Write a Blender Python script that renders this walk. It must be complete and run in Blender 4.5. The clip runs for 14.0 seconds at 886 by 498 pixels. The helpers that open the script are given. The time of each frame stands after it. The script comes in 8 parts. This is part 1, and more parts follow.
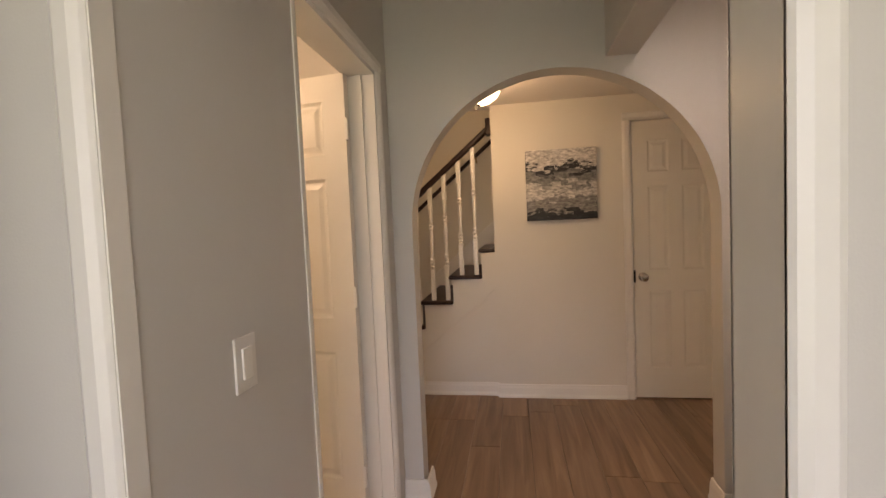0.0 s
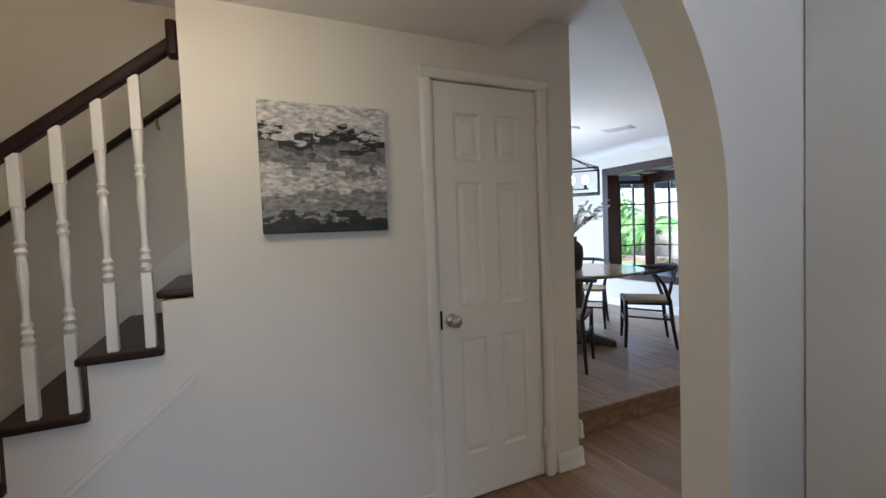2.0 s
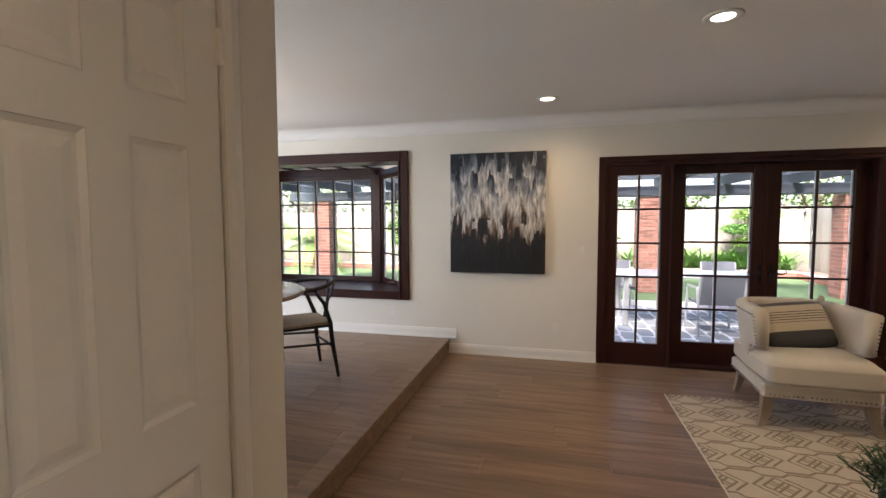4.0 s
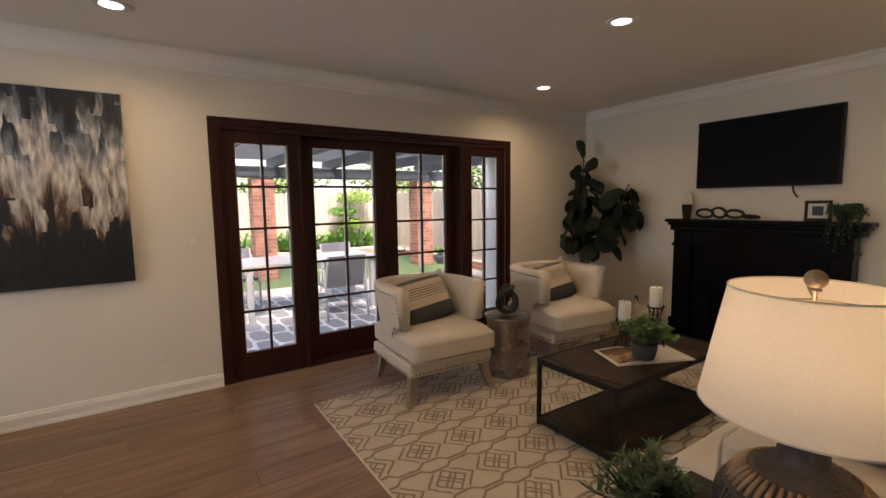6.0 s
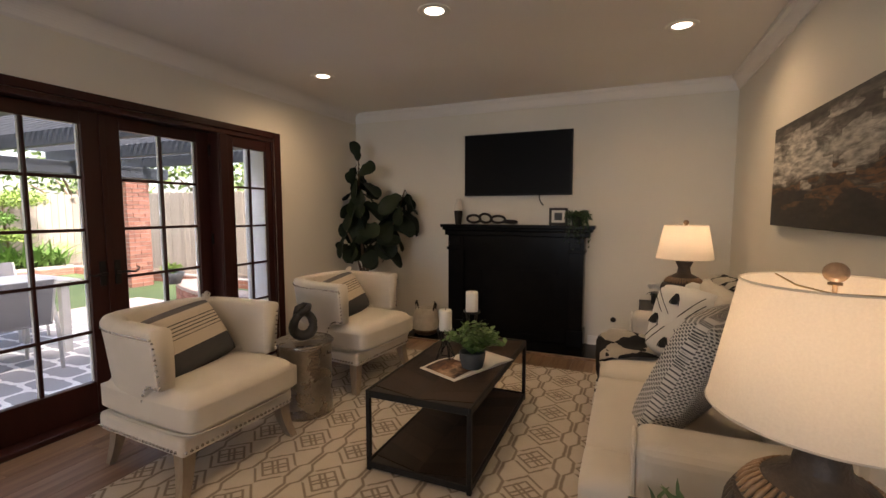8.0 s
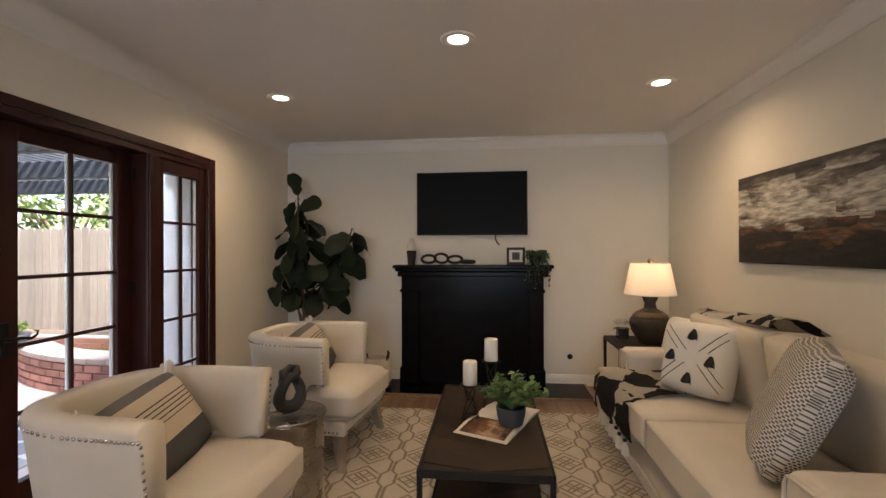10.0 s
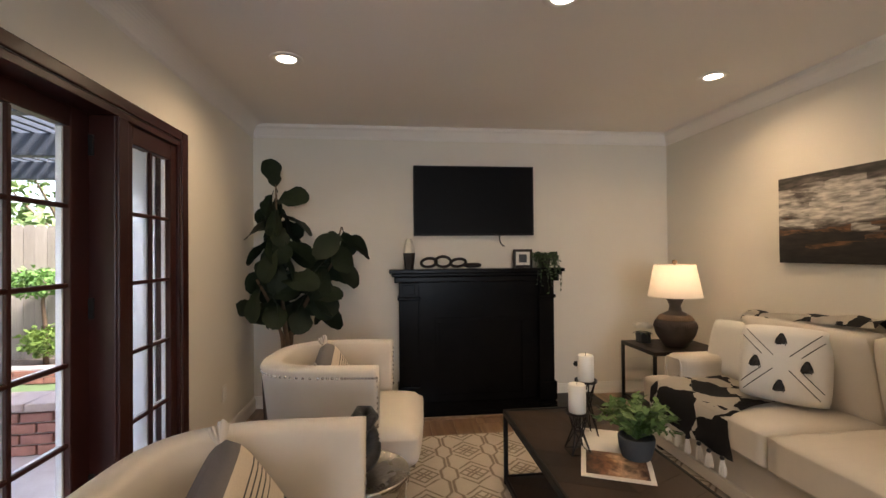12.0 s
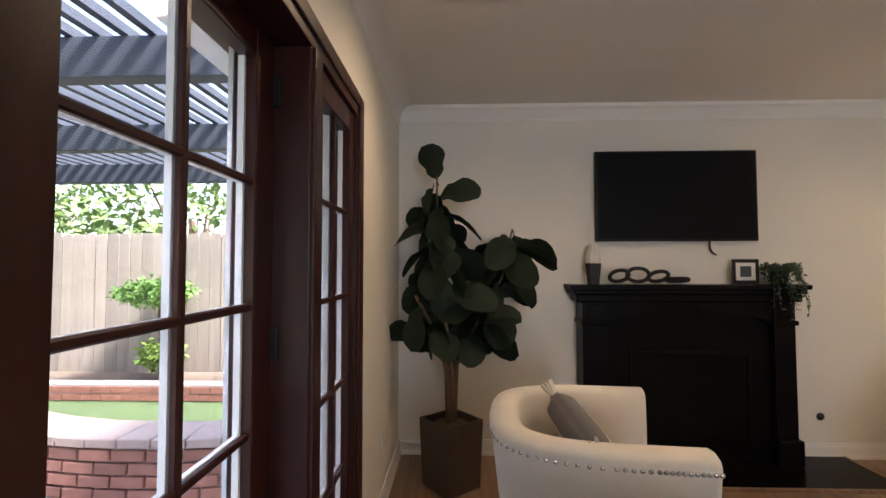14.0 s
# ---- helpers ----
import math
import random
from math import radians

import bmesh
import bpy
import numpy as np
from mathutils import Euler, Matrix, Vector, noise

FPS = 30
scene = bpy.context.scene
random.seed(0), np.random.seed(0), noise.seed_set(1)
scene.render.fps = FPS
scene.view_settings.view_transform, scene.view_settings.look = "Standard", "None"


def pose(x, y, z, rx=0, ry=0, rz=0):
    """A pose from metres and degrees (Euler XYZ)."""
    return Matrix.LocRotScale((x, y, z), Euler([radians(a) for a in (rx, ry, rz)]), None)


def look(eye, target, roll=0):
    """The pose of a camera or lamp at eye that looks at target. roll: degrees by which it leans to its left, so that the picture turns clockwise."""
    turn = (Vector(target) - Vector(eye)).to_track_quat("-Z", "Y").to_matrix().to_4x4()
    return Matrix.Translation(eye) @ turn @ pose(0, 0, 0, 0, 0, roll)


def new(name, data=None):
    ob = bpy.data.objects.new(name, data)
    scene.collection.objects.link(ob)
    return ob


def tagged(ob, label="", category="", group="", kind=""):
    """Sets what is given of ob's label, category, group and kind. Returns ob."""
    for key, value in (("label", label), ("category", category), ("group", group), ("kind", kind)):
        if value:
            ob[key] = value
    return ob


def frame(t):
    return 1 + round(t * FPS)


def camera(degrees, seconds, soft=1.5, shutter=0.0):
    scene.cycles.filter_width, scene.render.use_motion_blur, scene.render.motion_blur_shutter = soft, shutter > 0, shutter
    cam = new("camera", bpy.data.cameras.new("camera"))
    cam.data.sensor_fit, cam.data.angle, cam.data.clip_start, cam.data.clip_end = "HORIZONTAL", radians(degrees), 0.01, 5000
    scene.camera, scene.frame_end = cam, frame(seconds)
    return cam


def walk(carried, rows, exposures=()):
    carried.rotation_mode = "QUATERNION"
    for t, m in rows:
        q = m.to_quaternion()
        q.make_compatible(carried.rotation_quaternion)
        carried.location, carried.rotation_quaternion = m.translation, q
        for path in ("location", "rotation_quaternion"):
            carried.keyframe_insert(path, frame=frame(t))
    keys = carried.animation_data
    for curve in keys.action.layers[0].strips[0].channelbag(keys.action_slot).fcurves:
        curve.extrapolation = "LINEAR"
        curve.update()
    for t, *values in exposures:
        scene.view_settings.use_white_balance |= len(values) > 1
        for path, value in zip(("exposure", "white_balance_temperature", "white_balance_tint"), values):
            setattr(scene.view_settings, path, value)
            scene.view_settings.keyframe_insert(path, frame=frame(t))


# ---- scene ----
cam = camera(90.0, 14.0)
PATH = [
    (0, (2.735, -5.021, 1.346), (0.762, -5.333, 1.244), -2.5),
    (0.5, (2.323, -5.110, 1.342), (0.327, -5.201, 1.259), -2.4),
    (1, (1.936, -5.141, 1.335), (-0.055, -4.969, 1.259), -2.4),
    (1.5, (1.564, -5.122, 1.335), (-0.370, -4.620, 1.249), -2.4),
    (2, (1.205, -5.027, 1.350), (-0.597, -4.163, 1.261), -2.2),
    (2.2, (1.072, -4.984, 1.354), (-0.654, -3.978, 1.256), -2.1),
    (4.3, (0.094, -4.403, 1.402), (-0.164, -2.424, 1.272), -0.7),
    (4.5, (0.084, -4.308, 1.399), (-0.028, -2.316, 1.264), -1.2),
    (5, (0.063, -4.085, 1.378), (0.362, -2.114, 1.217), -1.3),
    (5.5, (0.085, -3.856, 1.36), (0.804, -2.0, 1.17), -1.2),
    (6, (0.161, -3.637, 1.359), (1.257, -1.977, 1.152), -0.8),
    (6.5, (0.2, -3.455, 1.357), (1.589, -2.032, 1.153), -0.6),
    (7, (0.237, -3.286, 1.354), (1.838, -2.105, 1.155), -0.2),
    (7.5, (0.26, -3.132, 1.34), (2.002, -2.165, 1.159), -0.0),
    (8, (0.235, -2.97, 1.311), (2.071, -2.197, 1.138), 0.0),
    (8.5, (0.228, -2.781, 1.314), (2.131, -2.177, 1.19), -0.0),
    (8.7, (0.232, -2.697, 1.316), (2.15, -2.153, 1.222), 0.0),
    (11, (0.414, -1.619, 1.313), (2.414, -1.625, 1.329), -0.4),
    (11.5, (0.585, -1.397, 1.318), (2.582, -1.507, 1.338), -0.5),
    (12, (0.74, -1.179, 1.309), (2.727, -1.405, 1.327), -0.5),
    (12.5, (0.923, -0.994, 1.299), (2.892, -1.347, 1.318), -0.6),
    (13, (1.144, -0.79, 1.292), (3.111, -1.149, 1.328), -0.6),
    (13.5, (1.355, -0.575, 1.287), (3.342, -0.79, 1.342), -0.5),
    (14, (1.573, -0.406, 1.294), (3.57, -0.345, 1.371), -0.1),
]
walk(cam, [(t, look(eye, target, roll)) for t, eye, target, roll in PATH], exposures=[(0, 2.4, 7900, 28), (1.0, 2.6, 7200, 25), (1.5, 2.35, 6200, 17), (2.0, 2.43, 5200, 12), (4.3, 2.3, 6400, 18), (5.0, 2.15, 6500, 19), (5.5, 2.05, 6900, 21), (6.5, 2.1, 7100, 22), (7.5, 2.2, 7100, 23), (8.7, 2.25, 6900, 22), (11.5, 2.7, 6500, 19), (12.7, 2.6, 6800, 21), (13.5, 2.78, 6500, 21), (14, 2.68, 6300, 20)])

# ---- world, sun, exposure ----
world = bpy.data.worlds.new("world")
scene.world = world
world.use_nodes = True
wn = world.node_tree
sky = wn.nodes.new("ShaderNodeTexSky")
sky.sky_type = "NISHITA"
sky.sun_disc = False
sky.sun_elevation, sky.sun_rotation = radians(52), radians(200)
sky.dust_density, sky.air_density = 3.0, 1.0
wn.links.new(sky.outputs[0], wn.nodes["Background"].inputs[0])
wn.nodes["Background"].inputs[1].default_value = 0.15
sun_data = bpy.data.lights.new("sun", "SUN")
sun_data.energy, sun_data.angle, sun_data.color = 4.0, radians(12), (1.0, 0.96, 0.9)
sun_ob = new("sun", sun_data)
sun_ob.rotation_euler = (radians(38), 0, radians(-20))


# ---- materials ----
def nodes_of(name):
    m = bpy.data.materials.new(name)
    m.use_nodes = True
    nt = m.node_tree
    return m, nt, nt.nodes["Principled BSDF"]


def surf(name, c1, c2=None, scale=8.0, rough=0.5, metal=0.0, bump=0.0, bscale=None, stretch=(1, 1, 1), vary=0.0, rvar=0.12, spec=0.5, coat=0.0, sheen=0.0):
    """Two noises, coarse and fine, mix c1 and c2; a fine bump; vary: piece-to-piece change of tone."""
    m, nt, p = nodes_of(name)
    c2 = c2 or tuple(c * 0.9 for c in c1)
    tc = nt.nodes.new("ShaderNodeTexCoord")
    mp = nt.nodes.new("ShaderNodeMapping")
    mp.inputs["Scale"].default_value = stretch
    nt.links.new(tc.outputs["Object"], mp.inputs[0])
    n1 = nt.nodes.new("ShaderNodeTexNoise")
    n1.inputs["Scale"].default_value = scale
    n1.inputs["Detail"].default_value = 6
    nt.links.new(mp.outputs[0], n1.inputs[0])
    n2 = nt.nodes.new("ShaderNodeTexNoise")
    n2.inputs["Scale"].default_value = bscale or scale * 9
    n2.inputs["Detail"].default_value = 3
    nt.links.new(mp.outputs[0], n2.inputs[0])
    add = nt.nodes.new("ShaderNodeMath")
    add.operation = "MULTIPLY_ADD"
    add.inputs[1].default_value = 0.4
    nt.links.new(n2.outputs[0], add.inputs[0])
    nt.links.new(n1.outputs[0], add.inputs[2])
    rng = nt.nodes.new("ShaderNodeMapRange")
    rng.inputs[1].default_value, rng.inputs[2].default_value = 0.45, 0.95
    nt.links.new(add.outputs[0], rng.inputs[0])
    mix = nt.nodes.new("ShaderNodeMix")
    mix.data_type = "RGBA"
    mix.inputs[6].default_value, mix.inputs[7].default_value = (*c1, 1), (*c2, 1)
    nt.links.new(rng.outputs[0], mix.inputs[0])
    out = mix.outputs[2]
    if vary:
        info = nt.nodes.new("ShaderNodeObjectInfo")
        hsv = nt.nodes.new("ShaderNodeHueSaturation")
        r2 = nt.nodes.new("ShaderNodeMapRange")
        r2.inputs[3].default_value, r2.inputs[4].default_value = 1 - vary, 1 + vary
        nt.links.new(info.outputs["Random"], r2.inputs[0])
        nt.links.new(r2.outputs[0], hsv.inputs["Value"])
        nt.links.new(out, hsv.inputs["Color"])
        out = hsv.outputs[0]
    nt.links.new(out, p.inputs["Base Color"])
    rr = nt.nodes.new("ShaderNodeMapRange")
    rr.inputs[3].default_value, rr.inputs[4].default_value = max(0.02, rough - rvar), min(1, rough + rvar)
    nt.links.new(n1.outputs[0], rr.inputs[0])
    nt.links.new(rr.outputs[0], p.inputs["Roughness"])
    p.inputs["Metallic"].default_value = metal
    p.inputs["Specular IOR Level"].default_value = spec
    p.inputs["Coat Weight"].default_value = coat
    p.inputs["Sheen Weight"].default_value = sheen
    if bump:
        b = nt.nodes.new("ShaderNodeBump")
        b.inputs["Strength"].default_value = bump
        b.inputs["Distance"].default_value = 0.01
        nt.links.new(n2.outputs[0], b.inputs["Height"])
        nt.links.new(b.outputs[0], p.inputs["Normal"])
    return m


def glow(name, color, strength):
    m, nt, p = nodes_of(name)
    p.inputs["Base Color"].default_value = (*color, 1)
    p.inputs["Emission Color"].default_value = (*color, 1)
    p.inputs["Emission Strength"].default_value = strength
    return m


def glass_mat(name, tint=(1, 1, 1)):
    m, nt, p = nodes_of(name)
    tr = nt.nodes.new("ShaderNodeBsdfTransparent")
    tr.inputs[0].default_value = (*tint, 1)
    gl = nt.nodes.new("ShaderNodeBsdfGlossy")
    gl.inputs["Roughness"].default_value = 0.02
    lw = nt.nodes.new("ShaderNodeLayerWeight")
    lw.inputs[0].default_value = 0.5
    pw_ = nt.nodes.new("ShaderNodeMath")
    pw_.operation = "POWER"
    pw_.inputs[1].default_value = 4.0
    nt.links.new(lw.outputs["Facing"], pw_.inputs[0])
    fr = nt.nodes.new("ShaderNodeMath")
    fr.operation = "MULTIPLY_ADD"
    fr.inputs[1].default_value, fr.inputs[2].default_value = 0.35, 0.03
    nt.links.new(pw_.outputs[0], fr.inputs[0])
    mx = nt.nodes.new("ShaderNodeMixShader")
    nt.links.new(fr.outputs[0], mx.inputs[0])
    nt.links.new(tr.outputs[0], mx.inputs[1])
    nt.links.new(gl.outputs[0], mx.inputs[2])
    nt.links.new(mx.outputs[0], nt.nodes["Material Output"].inputs[0])
    return m


def plank_mat(name, c1, c2, c3):
    """Wood boards along x, each with its own tone and grain."""
    m, nt, p = nodes_of(name)
    tc = nt.nodes.new("ShaderNodeTexCoord")
    info = nt.nodes.new("ShaderNodeObjectInfo")
    off = nt.nodes.new("ShaderNodeVectorMath")
    off.operation = "MULTIPLY_ADD"
    off.inputs[1].default_value = (0.9, 11, 11)
    comb = nt.nodes.new("ShaderNodeMath")
    comb.operation = "MULTIPLY"
    comb.inputs[1].default_value = 40
    nt.links.new(info.outputs["Random"], comb.inputs[0])
    nt.links.new(tc.outputs["Object"], off.inputs[0])
    nt.links.new(comb.outputs[0], off.inputs[2])
    n1 = nt.nodes.new("ShaderNodeTexNoise")
    n1.inputs["Scale"].default_value, n1.inputs["Detail"].default_value = 1.6, 8
    n1.inputs["Distortion"].default_value = 0.7
    nt.links.new(off.outputs[0], n1.inputs[0])
    n2 = nt.nodes.new("ShaderNodeTexNoise")
    n2.inputs["Scale"].default_value, n2.inputs["Detail"].default_value = 9, 4
    nt.links.new(off.outputs[0], n2.inputs[0])
    ramp = nt.nodes.new("ShaderNodeValToRGB")
    e = ramp.color_ramp.elements
    e[0].position, e[0].color = 0.28, (*c1, 1)
    e[1].position, e[1].color = 0.72, (*c3, 1)
    mid = e.new(0.5)
    mid.color = (*c2, 1)
    nt.links.new(n1.outputs[0], ramp.inputs[0])
    hsv = nt.nodes.new("ShaderNodeHueSaturation")
    r2 = nt.nodes.new("ShaderNodeMapRange")
    r2.inputs[3].default_value, r2.inputs[4].default_value = 0.84, 1.16
    nt.links.new(info.outputs["Random"], r2.inputs[0])
    nt.links.new(r2.outputs[0], hsv.inputs["Value"])
    nt.links.new(ramp.outputs[0], hsv.inputs["Color"])
    nt.links.new(hsv.outputs[0], p.inputs["Base Color"])
    rr = nt.nodes.new("ShaderNodeMapRange")
    rr.inputs[3].default_value, rr.inputs[4].default_value = 0.24, 0.44
    nt.links.new(n2.outputs[0], rr.inputs[0])
    nt.links.new(rr.outputs[0], p.inputs["Roughness"])
    b = nt.nodes.new("ShaderNodeBump")
    b.inputs["Strength"].default_value, b.inputs["Distance"].default_value = 0.12, 0.003
    nt.links.new(n2.outputs[0], b.inputs["Height"])
    nt.links.new(b.outputs[0], p.inputs["Normal"])
    return m


def canvas_mat(name, stops, scale=(1, 1, 1), dist=2.0, axis=2, lo=0.0, hi=1.0, streak=(3, 3, 3), amount=0.5, patch=0.0, grain=(0.35, 1.6)):
    """Abstract paint: bands along one axis, torn by stretched noise."""
    m, nt, p = nodes_of(name)
    tc = nt.nodes.new("ShaderNodeTexCoord")
    sep = nt.nodes.new("ShaderNodeSeparateXYZ")
    nt.links.new(tc.outputs["Object"], sep.inputs[0])
    rng = nt.nodes.new("ShaderNodeMapRange")
    rng.inputs[1].default_value, rng.inputs[2].default_value = lo, hi
    nt.links.new(sep.outputs[axis], rng.inputs[0])
    mp = nt.nodes.new("ShaderNodeMapping")
    mp.inputs["Scale"].default_value = streak
    nt.links.new(tc.outputs["Object"], mp.inputs[0])
    n1 = nt.nodes.new("ShaderNodeTexNoise")
    n1.inputs["Scale"].default_value, n1.inputs["Detail"].default_value, n1.inputs["Distortion"].default_value = 1.0, 9, dist
    n1.inputs["Roughness"].default_value = 0.65
    nt.links.new(mp.outputs[0], n1.inputs[0])
    s1 = nt.nodes.new("ShaderNodeMath")
    s1.operation = "SUBTRACT"
    s1.inputs[1].default_value = 0.5
    nt.links.new(n1.outputs[0], s1.inputs[0])
    ma = nt.nodes.new("ShaderNodeMath")
    ma.operation = "MULTIPLY_ADD"
    ma.inputs[1].default_value = amount
    nt.links.new(s1.outputs[0], ma.inputs[0])
    nt.links.new(rng.outputs[0], ma.inputs[2])
    vo = nt.nodes.new("ShaderNodeTexVoronoi")
    vo.distance = "CHEBYCHEV"
    vo.inputs["Scale"].default_value = 1.7
    nt.links.new(mp.outputs[0], vo.inputs[0])
    vs = nt.nodes.new("ShaderNodeSeparateColor")
    nt.links.new(vo.outputs["Color"], vs.inputs[0])
    v2 = nt.nodes.new("ShaderNodeMath")
    v2.operation = "MULTIPLY_ADD"
    v2.inputs[1].default_value = patch
    nt.links.new(vs.outputs[0], v2.inputs[0])
    nt.links.new(ma.outputs[0], v2.inputs[2])
    v3 = nt.nodes.new("ShaderNodeMath")
    v3.operation = "SUBTRACT"
    v3.inputs[1].default_value = patch / 2
    nt.links.new(v2.outputs[0], v3.inputs[0])
    ma = v3
    ramp = nt.nodes.new("ShaderNodeValToRGB")
    els = ramp.color_ramp.elements
    els[0].position, els[0].color = stops[0][0], (*stops[0][1], 1)
    els[1].position, els[1].color = stops[-1][0], (*stops[-1][1], 1)
    for pos, col in stops[1:-1]:
        q = els.new(pos)
        q.color = (*col, 1)
    nt.links.new(ma.outputs[0], ramp.inputs[0])
    n3 = nt.nodes.new("ShaderNodeTexNoise")
    n3.inputs["Scale"].default_value, n3.inputs["Detail"].default_value = 4, 8
    nt.links.new(mp.outputs[0], n3.inputs[0])
    hsv = nt.nodes.new("ShaderNodeHueSaturation")
    r3 = nt.nodes.new("ShaderNodeMapRange")
    r3.inputs[1].default_value, r3.inputs[2].default_value = 0.3, 0.7
    r3.inputs[3].default_value, r3.inputs[4].default_value = grain
    nt.links.new(n3.outputs[0], r3.inputs[0])
    nt.links.new(r3.outputs[0], hsv.inputs["Value"])
    nt.links.new(ramp.outputs[0], hsv.inputs["Color"])
    nt.links.new(hsv.outputs[0], p.inputs["Base Color"])
    p.inputs["Roughness"].default_value = 0.55
    b = nt.nodes.new("ShaderNodeBump")
    b.inputs["Strength"].default_value, b.inputs["Distance"].default_value = 0.4, 0.004
    nt.links.new(n3.outputs[0], b.inputs["Height"])
    nt.links.new(b.outputs[0], p.inputs["Normal"])
    return m


def cloth_mat(name, c1, c2, weave=900.0, rough=0.9, bump=0.25, sheen=0.2):
    m = surf(name, c1, c2, scale=6, rough=rough, bump=bump, bscale=weave, rvar=0.05, spec=0.2, sheen=sheen)
    return m


WALL = surf("wall_paint", (0.76, 0.715, 0.63), (0.73, 0.685, 0.60), scale=2.2, rough=0.6, bump=0.05, bscale=220, rvar=0.06, spec=0.3)
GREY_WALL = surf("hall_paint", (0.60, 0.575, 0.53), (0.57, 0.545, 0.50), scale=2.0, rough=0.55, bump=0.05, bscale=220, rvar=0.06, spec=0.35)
CEIL = surf("ceiling_paint", (0.80, 0.765, 0.725), (0.775, 0.74, 0.70), scale=1.6, rough=0.8, bump=0.08, bscale=160, rvar=0.05, spec=0.2)
TRIM = surf("trim_paint", (0.80, 0.77, 0.71), (0.77, 0.74, 0.68), scale=5, rough=0.35, bump=0.02, rvar=0.08)
DOORP = surf("door_paint", (0.80, 0.76, 0.68), (0.77, 0.73, 0.65), scale=4, rough=0.38, bump=0.03, bscale=90, rvar=0.08)
MAHOG = surf("mahogany", (0.028, 0.0075, 0.0055), (0.042, 0.011, 0.008), scale=3.0, rough=0.36, bump=0.05, bscale=60, stretch=(6, 6, 0.8), spec=0.3)
MAHOGH = surf("mahogany_rail", (0.028, 0.0075, 0.0055), (0.042, 0.011, 0.008), scale=3.0, rough=0.36, bump=0.05, bscale=60, stretch=(0.8, 6, 6), spec=0.3)
WHITE_OUT = surf("white_outside_paint", (0.82, 0.84, 0.85), (0.76, 0.78, 0.8), scale=6, rough=0.5)
BLACKP = surf("black_paint", (0.004, 0.004, 0.0045), (0.007, 0.0065, 0.0065), scale=7, rough=0.22, bump=0.03, bscale=40, rvar=0.08, spec=0.08)
BLACKM = surf("black_metal", (0.009, 0.009, 0.009), (0.016, 0.015, 0.014), scale=20, rough=0.5, metal=0.2, spec=0.3)
BLACKW = surf("black_stained_wood", (0.014, 0.011, 0.0095), (0.024, 0.018, 0.015), scale=5, rough=0.48, spec=0.3, bump=0.08, bscale=70, stretch=(1, 6, 6))
GLASS = glass_mat("window_glass")
PLANK = plank_mat("oak_laminate", (0.135, 0.077, 0.043), (0.215, 0.131, 0.077), (0.29, 0.188, 0.118))
NICKEL = surf("brushed_nickel", (0.55, 0.52, 0.48), (0.48, 0.45, 0.42), scale=30, rough=0.25, metal=1.0)
BRASS = surf("old_brass", (0.45, 0.33, 0.16), (0.36, 0.25, 0.12), scale=30, rough=0.35, metal=1.0)
CREAM = cloth_mat("cream_linen", (0.61, 0.55, 0.465), (0.555, 0.50, 0.42))
WHITEPL = surf("white_plastic", (0.74, 0.71, 0.65), (0.72, 0.69, 0.63), scale=9, rough=0.4)


# ---- mesh helpers ----
def part(name, bm, material, parent=None, label="", smooth=False):
    me = bpy.data.meshes.new(name)
    bm.to_mesh(me)
    bm.free()
    ob = new(name, me)
    me.materials.append(material)
    if smooth:
        for f in me.polygons:
            f.use_smooth = True
    if parent is not None:
        ob.parent = parent
    if label:
        ob["label"] = label
    return ob


def thing(name, label, category, at=(0, 0, 0), rz=0.0, group="", kind=""):
    ob = new(name)
    ob.location = at
    ob.rotation_euler = (0, 0, radians(rz))
    return tagged(ob, label, category, group, kind)


def box(bm, a, b, bevel=0.0, seg=2, m=None):
    a, b = Vector(a), Vector(b)
    made = bmesh.ops.create_cube(bm, size=1.0)
    vs = made["verts"]
    for v in vs:
        v.co = Vector((v.co.x * (b.x - a.x), v.co.y * (b.y - a.y), v.co.z * (b.z - a.z))) + (a + b) / 2
    if bevel:
        es = {e for v in vs for e in v.link_edges}
        out = bmesh.ops.bevel(bm, geom=list(es) + list(vs), offset=bevel, segments=seg, affect="EDGES", profile=0.5)
        vs = list({v for f in out["faces"] for v in f.verts} | {v for v in vs if v.is_valid})
    if m is not None:
        bmesh.ops.transform(bm, matrix=m, verts=[v for v in vs if v.is_valid])
    return bm


def boxes(*pairs, bevel=0.0, seg=2):
    bm = bmesh.new()
    for a, b in pairs:
        box(bm, a, b, bevel, seg)
    return bm


def lathe(profile, n=32, at=(0, 0, 0), bm=None):
    """A turned shape from (radius, height) pairs, closed at both ends."""
    bm = bm or bmesh.new()
    rings = []
    for r, z in profile:
        if r < 1e-5:
            rings.append([bm.verts.new((at[0], at[1], at[2] + z))])
        else:
            rings.append([bm.verts.new((at[0] + r * math.cos(2 * math.pi * k / n), at[1] + r * math.sin(2 * math.pi * k / n), at[2] + z)) for k in range(n)])
    for lo, hi in zip(rings, rings[1:]):
        for k in range(n):
            k2 = (k + 1) % n
            if len(lo) == 1 and len(hi) == 1:
                continue
            if len(lo) == 1:
                bm.faces.new((lo[0], hi[k2], hi[k]))
            elif len(hi) == 1:
                bm.faces.new((lo[k], lo[k2], hi[0]))
            else:
                bm.faces.new((lo[k], lo[k2], hi[k2], hi[k]))
    if len(rings[0]) > 1:
        bm.faces.new(list(reversed(rings[0])))
    if len(rings[-1]) > 1:
        bm.faces.new(rings[-1])
    bmesh.ops.recalc_face_normals(bm, faces=bm.faces)
    return bm


